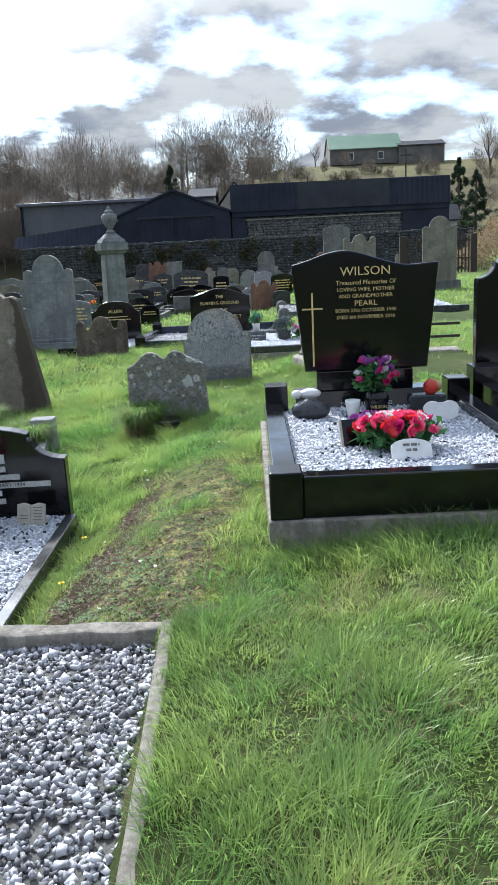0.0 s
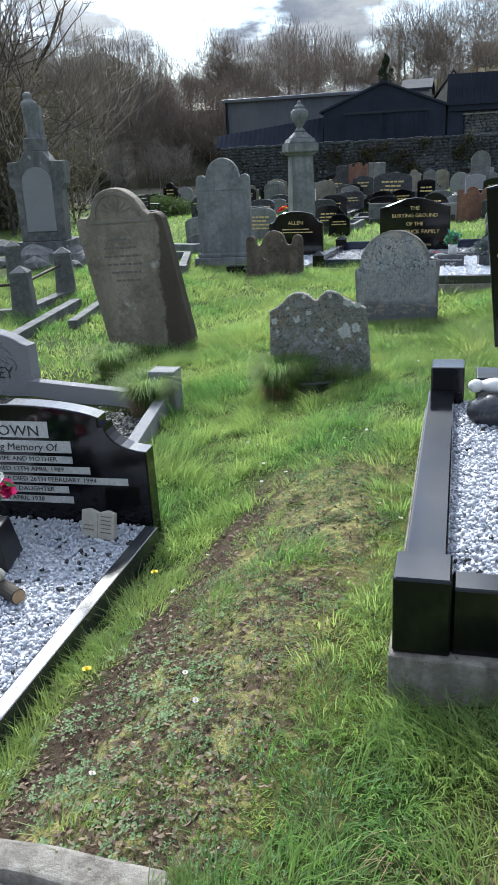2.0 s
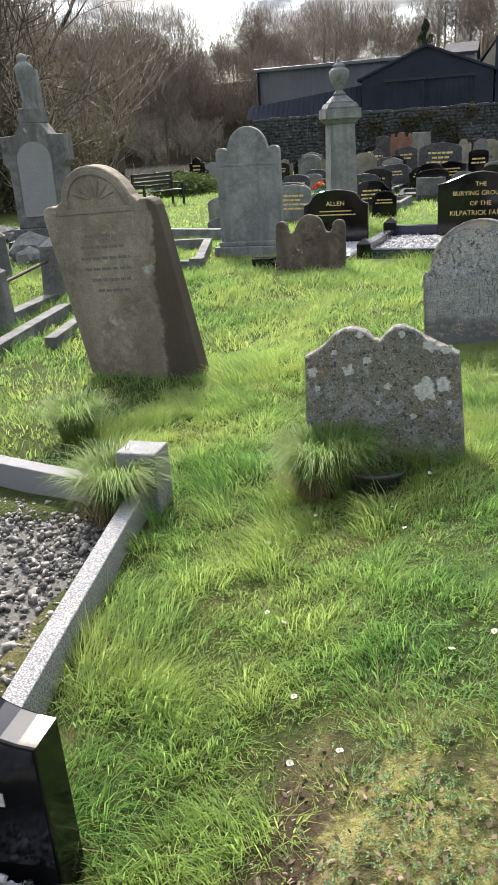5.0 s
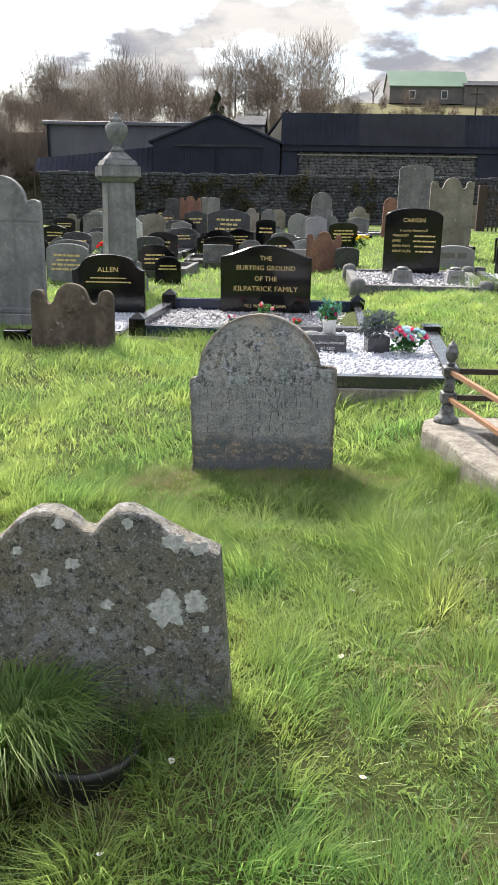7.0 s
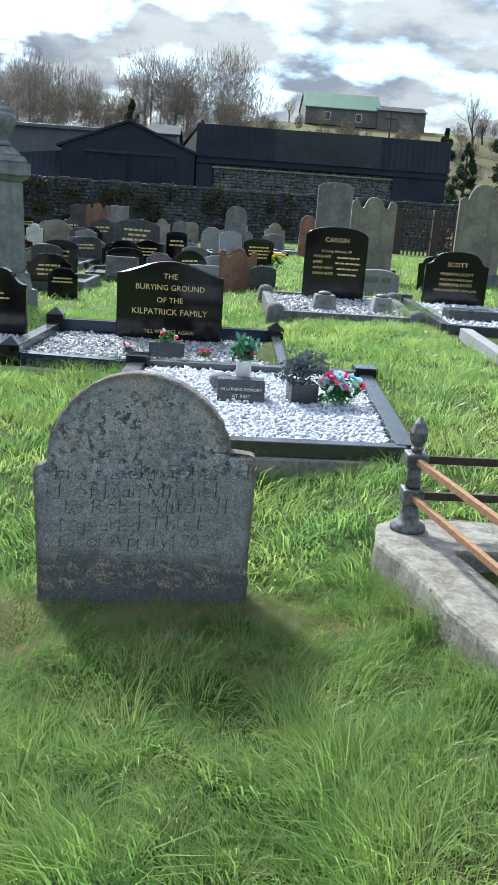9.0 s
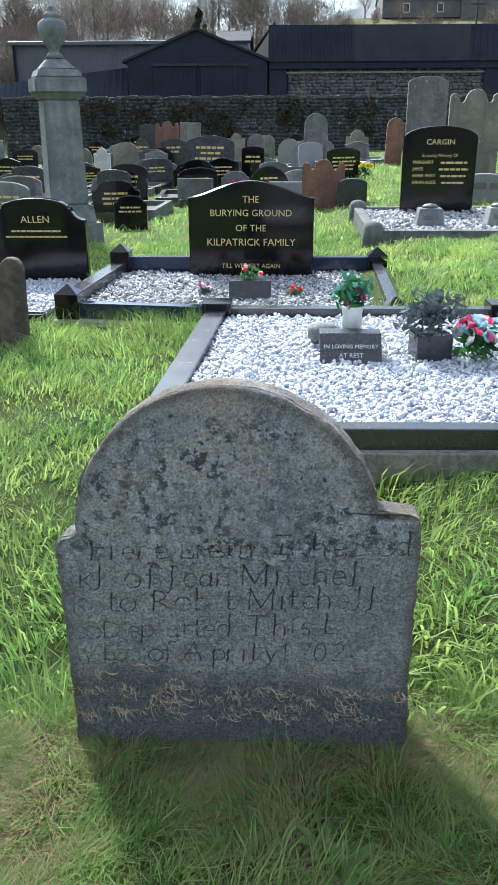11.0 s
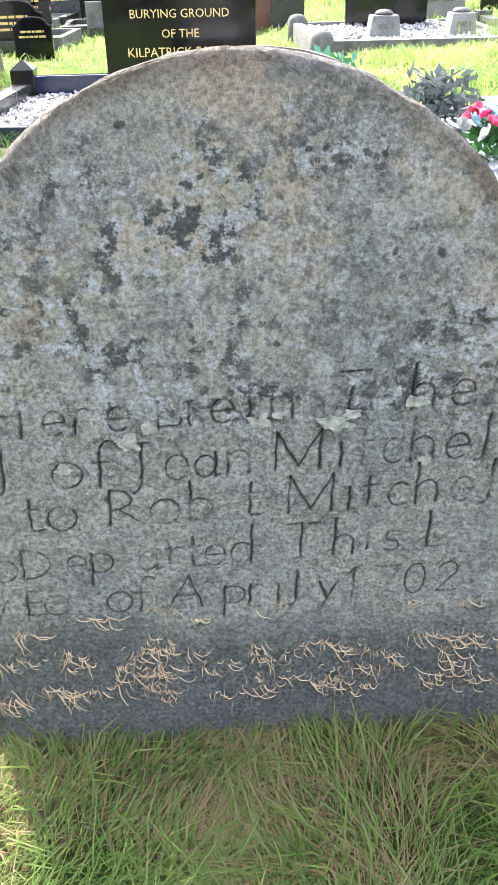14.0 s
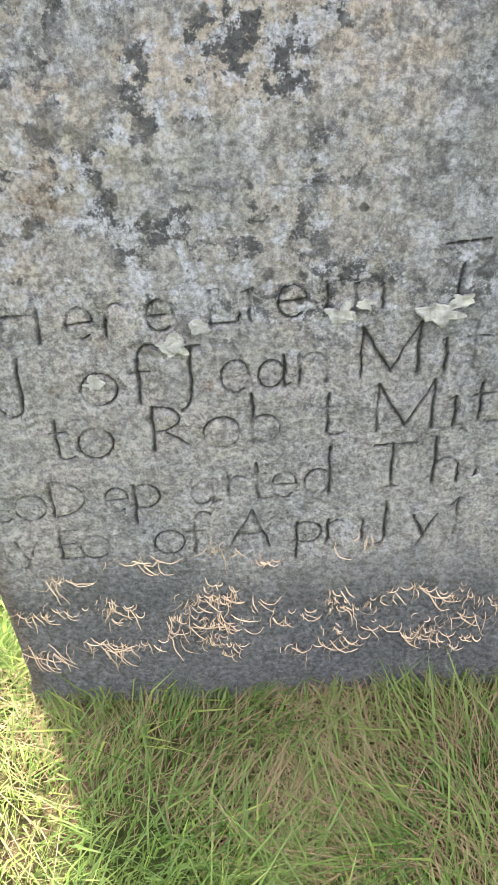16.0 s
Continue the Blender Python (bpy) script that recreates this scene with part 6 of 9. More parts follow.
def lichen_stone():
    h = headstone("old_headstone", "small double humped old headstone blotched with white lichen", -0.828, 8.05, -0.42, 3, -4, 2)
    us = [0, 0.05, 0.12, 0.19, 0.26, 0.34, 0.40, 0.45, 0.49, 0.53, 0.58, 0.64, 0.70, 0.78, 0.86, 0.94, 1]
    hs = [0, 0.02, 0.06, 0.115, 0.142, 0.145, 0.125, 0.095, 0.09, 0.125, 0.158, 0.163, 0.145, 0.108, 0.078, 0.056, 0.04]
    top = [(-0.345, 0.0), (-0.365, 0.665)] + [(-0.365 + 0.735 * u, 0.675 + v) for u, v in zip(us, hs)]
    part("slab", slab(top + [(0.372, 0.69), (0.45, 0.0)], 0.11, 0.02, 0.007, 8, 3), LICHENY, h)
    for i, (x, z, r) in enumerate(((0.225, 0.537, 0.07), (0.30, 0.565, 0.045), (-0.148, 0.618, 0.036), (0.043, 0.544, 0.022), (0.235, 0.748, 0.045), (0.31, 0.735, 0.03), (-0.06, 0.67, 0.026), (-0.10, 0.79, 0.022),
                                   (0.10, 0.80, 0.02), (-0.325, 0.60, 0.034), (-0.30, 0.52, 0.02), (0.335, 0.48, 0.015), (0.17, 0.40, 0.02), (0.0, 0.46, 0.016), (-0.22, 0.70, 0.018))):
        lichen_patch(h, x, z, -0.057, r, i)
    p = thing("sunken_pot", "dark sunken plastic pot hidden in grass", "pot", pose(-0.79, 7.84, gz(-0.79, 7.84) + 0.03))
    part("pot", lathe([(0.12, -0.08), (0.15, 0.06), (0.155, 0.085), (0.135, 0.085), (0.11, 0.0)], 18, False), PLASTICB, p, smooth=True)
    part("soil", lathe([(0.001, 0.03), (0.128, 0.03)], 18, False), SOIL, p)


lichen_stone()


STROKES = {}


def glyph(letter, *strokes):
    """One hand-cut letter: lines (x, z, x, z, width) and curves (cx, cz, rx, rz, from, to, width); one unit is the x-height."""
    STROKES[letter] = strokes


THICK, FINE = 0.12, 0.062
glyph("H", (0, 0, 0, 1.9, THICK), (1.5, 0, 1.5, 1.9, THICK), (0, 0.95, 1.5, 0.95, FINE))
glyph("L", (0, 0, 0, 1.75, THICK), (-0.1, 0.03, 0.85, 0.03, FINE), (0.85, 0.03, 0.9, 0.3, FINE))
glyph("T", (0.5, 0, 0.5, 1.7, THICK), (-0.15, 1.7, 1.2, 1.72, FINE), (0.3, 0.02, 0.7, 0.02, FINE))
glyph("M", (0.1, 0, 0.1, 1.6, FINE), (0.1, 1.6, 0.95, 0.15, THICK), (0.95, 0.15, 1.75, 1.6, FINE), (1.75, 0, 1.75, 1.6, THICK))
glyph("R", (0, 0, 0, 1.6, THICK), (0.0, 1.15, 0.85, 0.45, -85, 90, FINE), (0.35, 0.72, 1.3, 0.0, FINE))
glyph("D", (0, 0, 0, 1.5, THICK), (0.1, 0.75, 1.1, 0.75, -90, 90, FINE))
glyph("E", (0, 0, 0, 1.4, THICK), (0, 0.03, 0.8, 0.03, FINE), (0, 0.75, 0.6, 0.75, FINE), (0, 1.4, 0.8, 1.4, FINE))
glyph("A", (-0.55, 0, 0.35, 1.7, FINE), (0.35, 1.7, 1.0, 0, THICK), (-0.2, 0.65, 0.7, 0.65, FINE))
glyph("B", (0, 0, 0, 1.7, THICK), (0.05, 1.28, 0.6, 0.42, -90, 90, FINE), (0.05, 0.43, 0.75, 0.43, -90, 90, FINE))
glyph("J", (0.3, 0.1, 0.3, 1.6, THICK), (-0.1, 0.1, 0.4, 0.6, -80, 0, FINE), (0.1, 1.6, 0.6, 1.62, FINE))
glyph("7", (0, 1.6, 0.8, 1.62, FINE), (0.8, 1.62, 0.2, 0, THICK))
glyph("1", (0, 0, 0, 1.6, THICK), (-0.25, 1.3, 0, 1.6, FINE))
glyph("0", (0.4, 0.8, 0.45, 0.8, 0, 360, FINE))
glyph("2", (0.35, 1.2, 0.4, 0.4, -20, 170, FINE), (0.72, 1.05, -0.05, 0.04, FINE), (-0.05, 0.04, 0.8, 0.04, THICK))
glyph("a", (0.35, 0.45, 0.38, 0.45, 30, 330, FINE), (0.75, 0, 0.75, 1.0, THICK), (0.75, 0, 0.95, 0.1, FINE))
glyph("b", (0, 0, 0, 1.75, THICK), (0.35, 0.5, 0.5, 0.5, -140, 130, FINE))
glyph("c", (0.4, 0.5, 0.42, 0.5, 50, 310, FINE))
glyph("d", (0.4, 0.5, 0.45, 0.5, 40, 330, FINE), (0.82, 0, 0.78, 1.8, THICK))
glyph("e", (0.42, 0.5, 0.42, 0.52, 0, 310, FINE), (0.02, 0.5, 0.84, 0.52, FINE))
glyph("f", (0, -0.1, 0, 1.4, THICK), (0.35, 1.4, 0.35, 0.4, 40, 180, FINE), (-0.25, 0.95, 0.35, 0.95, FINE))
glyph("h", (0, 0, 0, 1.8, THICK), (0.4, 0.55, 0.4, 0.45, 0, 165, FINE), (0.8, 0, 0.8, 0.55, THICK))
glyph("i", (0, 0, 0, 1.0, THICK), (-0.12, 0.95, 0, 1.02, FINE))
glyph("k", (0, 0, 0, 1.8, THICK), (0.75, 1.05, 0.05, 0.5, FINE), (0.2, 0.6, 0.85, 0, FINE))
glyph("l", (0, 0.1, 0, 1.75, THICK), (-0.3, 0.1, 0.3, 0.25, -100, 0, FINE))
glyph("n", (0, 0, 0, 1.0, THICK), (0.4, 0.55, 0.4, 0.45, 0, 165, FINE), (0.8, 0, 0.8, 0.55, THICK))
glyph("o", (0.5, 0.5, 0.58, 0.56, 0, 360, FINE))
glyph("p", (0, -0.6, 0, 1.05, THICK), (0.35, 0.55, 0.55, 0.5, -140, 140, FINE))
glyph("r", (0, 0, 0, 1.05, THICK), (0.35, 0.6, 0.35, 0.42, 50, 170, FINE))
glyph("s", (0.35, 0.75, 0.3, 0.25, 30, 260, FINE), (0.3, 0.25, 0.32, 0.25, -150, 90, FINE))
glyph("t", (0, 0.1, 0, 1.45, THICK), (0.28, 0.12, 0.28, 0.14, 180, 330, FINE), (-0.2, 1.0, 0.35, 1.0, FINE))
glyph("w", (0, 1.0, 0.3, 0, THICK), (0.3, 0, 0.6, 0.9, FINE), (0.6, 0.9, 0.9, 0, THICK), (0.9, 0, 1.2, 1.0, FINE))
glyph("y", (0, 1.0, 0.4, 0.1, THICK), (0.85, 1.0, 0.1, -0.6, FINE))


def cut_line(out, letters, places, base, slope, size):
    """Adds the strokes of one line of letters, each letter at its own place along the line."""
    for ch, x in zip(letters, places):
        z = base + slope * x
        for q in STROKES[ch]:
            if len(q) == 5:
                run = [(q[0] + (q[2] - q[0]) * i / 4 + 0.03 * math.sin(2.2 * i + x * 40), q[1] + (q[3] - q[1]) * i / 4) for i in range(5)]
            else:
                run = [(q[0] + q[2] * math.cos(radians(q[4] + (q[5] - q[4]) * i / 14)), q[1] + q[3] * math.sin(radians(q[4] + (q[5] - q[4]) * i / 14))) for i in range(15)]
            pts = [(x + size * (u + 0.05 * v), z + size * (v + 0.07 * u)) for u, v in run]
            out += [(*p, *r, q[-1] * size) for p, r in zip(pts, pts[1:])]


def carved_stone():
    h = headstone("carved_headstone", "broad round topped slate headstone with worn carved lettering", -0.372, 10.43, -0.44, -3.8, -4.4)
    left = [(-0.412, 0.0), (-0.42, 0.2), (-0.438, 0.62)] + arc(-0.415, 0.675, 0.026, 0.03, 180, 75, 4) + [(-0.388, 0.722)] + arc(-0.035, 0.74, 0.35, 0.342, 174, 92, 16)
    right = [(0.405, 0.0), (0.408, 0.24), (0.408, 0.74)] + arc(0.378, 0.77, 0.028, 0.026, 0, 90, 4) + [(0.335, 0.798)] + arc(-0.035, 0.74, 0.35, 0.342, 10, 88, 16)
    th, top = 0.085, 1.0805
    zs = np.unique(np.concatenate([np.linspace(0, 0.355, 50), np.linspace(0.355, 0.765, 250), np.linspace(0.765, 1.06, 60), 0.74 + 0.342 * np.sin(np.linspace(1.2, 1.53, 12))]))
    us = np.linspace(0, 1, 520)
    xl = np.interp(zs, [p[1] for p in left], [p[0] for p in left])
    xr = np.interp(zs, [p[1] for p in right], [p[0] for p in right])
    wob = 0.010 * (value_noise(zs * 0, zs, 14, 2) - 0.5) + 0.006 * (value_noise(zs * 0, zs, 55, 3) - 0.5)
    xl, xr = xl + wob, xr + wob[::-1]
    X = xl[:, None] + (xr - xl)[:, None] * us[None]
    Z = zs[:, None] + 0 * X
    Z = Z + 0.004 * (value_noise(X, Z, 30, 4) - 0.5) * ss(0.9, 1.0, Z)
    cuts = []
    cut_line(cuts, "HereLiethTheBod", (-0.352, -0.277, -0.238, -0.198, -0.137, -0.099, -0.072, -0.026, 0.0, 0.078, 0.168, 0.215, 0.262, 0.315, 0.355), 0.677, 0.068, 0.032)
    cut_line(cuts, "klofJeanMitchel", (-0.384, -0.337, -0.272, -0.214, -0.172, -0.132, -0.094, -0.054, 0.002, 0.086, 0.112, 0.138, 0.172, 0.214, 0.262), 0.605, 0.07, 0.033)
    cut_line(cuts, "ktoRobtMitchell", (-0.402, -0.311, -0.286, -0.207, -0.153, -0.104, -0.028, 0.018, 0.098, 0.122, 0.148, 0.182, 0.226, 0.274, 0.304), 0.543, 0.07, 0.033)
    cut_line(cuts, "eoDepartedThisL", (-0.402, -0.372, -0.331, -0.272, -0.238, -0.175, -0.135, -0.104, -0.088, -0.052, 0.022, 0.081, 0.124, 0.146, 0.202), 0.473, 0.082, 0.031)
    cut_line(cuts, "yEoofAprily1702", (-0.385, -0.333, -0.308, -0.222, -0.178, -0.124, -0.064, -0.03, 0.008, 0.032, 0.062, 0.108, 0.142, 0.178, 0.222), 0.404, 0.06, 0.030)
    groove = np.zeros_like(X)
    for x0, z0, x1, z1, w in cuts:
        r = w * 0.5 + 0.0004
        r0, r1 = np.searchsorted(zs, (min(z0, z1) - 3 * r, max(z0, z1) + 3 * r))
        c0 = int(max(0, (min(x0, x1) - 3 * r + 0.45) / 0.86 * 519 - 8))
        c1 = int(min(520, (max(x0, x1) + 3 * r + 0.45) / 0.86 * 519 + 10))
        if r1 <= r0 or c1 <= c0:
            continue
        px, pz = X[r0:r1, c0:c1], Z[r0:r1, c0:c1]
        d2 = (x1 - x0) ** 2 + (z1 - z0) ** 2 + 1e-12
        k = np.clip(((px - x0) * (x1 - x0) + (pz - z0) * (z1 - z0)) / d2, 0, 1)
        d = np.hypot(px - x0 - k * (x1 - x0), pz - z0 - k * (z1 - z0))
        groove[r0:r1, c0:c1] = np.maximum(groove[r0:r1, c0:c1], np.clip(1.25 - d / r, 0, 1))
    wear = ss(0.22, 0.55, value_noise(X, Z, 26, 7) * 0.6 + value_noise(X, Z, 80, 8) * 0.4)
    groove *= 0.30 + 0.70 * wear
    edge = np.minimum(np.minimum((X - xl[:, None]), (xr[:, None] - X)), np.where(Z > 0.78, 0.342 * (1 - np.hypot((X + 0.035) / 0.35, (Z - 0.74) / 0.342)), 1.0))
    edge = np.clip(edge, 0, 1)
    flake = ss(0.56, 0.62, value_noise(X, Z * 1.6, 11, 11) * 0.6 + value_noise(X, Z, 37, 12) * 0.4)
    relief = 0.003 * (value_noise(X, Z, 9, 5) - 0.5) + 0.0016 * (value_noise(X, Z, 45, 6) - 0.5) + 0.0011 * (value_noise(X, Z * 3, 130, 9) - 0.5) - 0.0016 * flake
    bevel = 0.014 + 0.008 * (value_noise(X, Z, 22, 13) - 0.5)
    Y = -th / 2 + relief + 0.0042 * groove + bevel * (1 - np.sqrt(1 - np.clip(1 - edge / bevel, 0, 1) ** 2))
    nr, nc = X.shape
    front = np.stack([X, Y, Z], 2).reshape(-1, 3)
    i = (np.arange(nr - 1)[:, None] * nc + np.arange(nc - 1)[None]).ravel()
    tri = [np.c_[i, i + 1, i + nc + 1], np.c_[i, i + nc + 1, i + nc]]
    ring = np.concatenate([np.arange(nr) * nc, (nr - 1) * nc + np.arange(1, nc), (np.arange(nr - 1)[::-1]) * nc + nc - 1, np.arange(1, nc - 1)[::-1]])
    n0, m = len(front), len(ring)
    rows = [front]
    prev = ring
    for k, y in enumerate((-0.012, 0.018, 0.043)):
        p = front[ring].copy()
        p[:, 1] = y
        p[:, [0, 2]] += 0.004 * np.c_[value_noise(p[:, 0] + k, p[:, 2], 40, 15), value_noise(p[:, 0], p[:, 2] + k, 40, 16)] - 0.002
        cur = n0 + k * m + np.arange(m)
        rows.append(p)
        nx = np.roll(np.arange(m), -1)
        tri += [np.c_[prev, cur, cur[nx]], np.c_[prev, cur[nx], prev[nx]]]
        prev = cur
    rows.append(np.array([[0, 0.043, 0.5]]))
    tri.append(np.c_[prev, np.full(m, n0 + 3 * m), np.roll(prev, -1)])
    me = raw_mesh("slab", np.concatenate(rows), np.concatenate(tri), SLATEY)
    # the groove mask drives the painted shade of the letters
    for name, val in (("dirt_and_shade", groove), ("rim", 1 - ss(0.0, 0.035, edge))):
        at = me.attributes.new(name, "FLOAT", "POINT")
        at.data.foreach_set("value", np.concatenate([val.ravel(), np.full(3 * m, 1.0 if name == "rim" else 0.0), [0.0]]).astype(np.float32))
    for p in me.polygons:
        p.use_smooth = True
    part("slab", me, SLATEY, h)
    y = -0.0445
    for i, (x, z, r) in enumerate(((-0.172, 0.650, 0.015), (-0.148, 0.668, 0.010), (-0.012, 0.676, 0.014), (0.010, 0.684, 0.008), (0.078, 0.672, 0.020), (0.098, 0.684, 0.010), (0.173, 0.700, 0.012), (-0.258, 0.612, 0.010), (0.19, 0.62, 0.008), (0.125, 0.485, 0.008))):
        pts = []
        for k in range(64):
            a = 2 * math.pi * k / 64
            q = r * (0.8 + 0.6 * noise.noise(Vector((1.6 * math.cos(a) + i * 3.1, 1.6 * math.sin(a), i))) + 0.12 * noise.noise(Vector((6 * math.cos(a), 6 * math.sin(a) + i, 2))))
            pts.append((x + 1.25 * q * math.cos(a), z + 0.8 * q * math.sin(a)))
        part("lichen", slab(pts[::-1], 0.0024, 0.0005), CRUST, h, m=pose(0, y, 0))
    # dry clippings stuck to the foot of the stone, in little curling bunches
    rng = np.random.default_rng(17)
    vs, ts, off = [], [], 0
    for g in range(84):
        gx = rng.uniform(-0.40, 0.40)
        gz_ = 0.235 + 0.05 * gx + 0.11 * rng.random() + (0.06 if rng.random() < 0.16 else 0)
        span = rng.uniform(0.008, 0.026)
        for _ in range(int(rng.integers(5, 13))):
            a = rng.normal(-1.57, 0.5)
            n = 6
            turn = rng.normal(0, 0.38)
            step = rng.uniform(0.25, 1.0) * span * 0.42
            p = np.array([gx + rng.normal(0, span * 0.7), gz_ + abs(rng.normal(0, span * 0.35))])
            run = []
            for k in range(n):
                run.append(p.copy())
                a += turn + rng.normal(0, 0.25)
                p = p + step * np.array([math.cos(a), math.sin(a)])
            run = np.array(run)
            d = np.gradient(run, axis=0)
            d /= np.linalg.norm(d, axis=1)[:, None] + 1e-9
            w = (0.00046 * np.array([0.6, 1, 1, 0.9, 0.7, 0.3]) * rng.uniform(0.7, 1.5))[:, None]
            s1, s2 = run + np.c_[-d[:, 1], d[:, 0]] * w, run - np.c_[-d[:, 1], d[:, 0]] * w
            lift = y - 0.0012 - 0.005 * rng.random() * np.sin(np.linspace(0.2, 3.0, n))
            v = np.concatenate([np.c_[s1[:, 0], lift, s1[:, 1]], np.c_[s2[:, 0], lift - 0.0006, s2[:, 1]]])
            k = np.arange(n - 1)
            vs.append(v)
            ts.append(np.concatenate([np.c_[k, k + 1, k + n + 1], np.c_[k, k + n + 1, k + n]]) + off)
            off += len(v)
    tagged(part("grass_clippings", raw_mesh("grass_clippings", np.concatenate(vs), np.concatenate(ts), STRAW), STRAW, h, "dry straw clippings stuck to the stone"), kind="stuff")


carved_stone()


def lobed_stone():
    h = headstone("old_headstone", "small brown sandstone headstone with three rounded lobes", -2.58, 14.6, -0.45, 1, -3)
    part("slab", slab(shape("lobes", 0.90, 0.78), 0.10, 0.014, 0.006, 12), BROWNST, h)
    part("boss", slab(arc(0, 0.60, 0.13, 0.13, 0, 350, 18), 0.012, 0.003), BROWNST, h, m=pose(0, -0.054, 0))
    k = thing("kerb_stub", "short black granite kerb pieces in the grass", "grave kerb", pose(-3.3, 14.9, gz(-3.3, 14.9)))
    part("block", box(-0.14, 0.12, -0.08, 0.08, -0.1, 0.14, 0.008), BLACK, k)
    part("kerb_rail", box(0.12, 0.5, -0.05, 0.05, -0.1, 0.08, 0.008), BLACK, k)


lobed_stone()


def tall_slab():
    h = headstone("old_headstone", "tall pale buff headstone with a rounded head on a stepped base", -3.78, 16.1, -0.42, 2)
    part("slab", slab(shape("shoulder", 0.94, 1.68), 0.14, 0.012, 0.002, 2), PALEST, h, m=pose(0, 0, 0.18))
    part("base", box(-0.56, 0.54, -0.17, 0.17, 0, 0.20, 0.012), PALEST, h)
    part("moulding", box(-0.50, 0.50, -0.12, 0.12, 0.20, 0.27, 0.015), PALEST, h)
    part("fillet", box(-0.43, 0.43, -0.078, -0.06, 1.33, 1.36, 0.004), PALEST, h)


tall_slab()


def urn_monument():
    m = thing("urn_monument", "grey stone pedestal monument topped by a covered urn", "monument", pose(-3.2, 20.3, -0.42, 0, 0, 24))

    def sq(name, w0, w1, z0, z1, bev=0.015):
        bm = box(-0.5, 0.5, -0.5, 0.5, z0, z1, 0)
        for v in bm.verts:
            v.co.x *= 0.82 * (w0 if v.co.z < (z0 + z1) / 2 else w1)
            v.co.y *= 0.82 * (w0 if v.co.z < (z0 + z1) / 2 else w1)
        bmesh.ops.bevel(bm, geom=list(bm.edges), offset=bev, segments=2, affect="EDGES")
        part(name, bm, PALEST, m)
    sq("step", 0.98, 0.96, 0, 0.28)
    sq("base", 0.82, 0.74, 0.28, 0.52)
    sq("shaft", 0.62, 0.56, 0.52, 1.84)
    sq("cornice", 0.60, 0.78, 1.84, 1.92)
    sq("cornice", 0.80, 0.80, 1.92, 2.10)
    sq("cap", 0.72, 0.62, 2.10, 2.20)
    sq("cap", 0.56, 0.26, 2.20, 2.33)
    part("urn", lathe([(0.13, 2.33), (0.09, 2.38), (0.06, 2.42), (0.08, 2.45), (0.15, 2.55), (0.185, 2.66), (0.18, 2.74), (0.13, 2.78), (0.10, 2.80), (0.12, 2.82), (0.08, 2.86), (0.035, 2.89), (0.045, 2.92), (0.01, 2.95)], 24), PALEST, m, smooth=True)


urn_monument()

# ---- graves beyond the carved stone ----


def black_stone(name_label, x, y, zb, w, h, kind, lines, title=None, th=0.1, base=0.0, rz=0, mat=BLACK, ts=0.09, letters=GOLD, group="black headstones"):
    """A polished headstone with a title and bars for the small lines."""
    t = headstone("headstone", name_label, x, y, zb, rz, 0, 0, group)
    part("slab", slab(shape(kind, w, h - base), th, 0.01), mat, t, m=pose(0, 0, base))
    if base:
        part("base", box(-w / 2 - 0.09, w / 2 + 0.09, -th, th, 0, base, 0.008), mat, t)
    y0 = -th / 2 - 0.002
    z = h - 0.14 * w - ts
    if title:
        write(t, title, 0, z, y0, ts, letters, 1.05)
        z -= ts * 0.95
    if lines:
        bars(t, lines, 0, z, h * 0.062, y0, h * 0.019, letters)
    return t


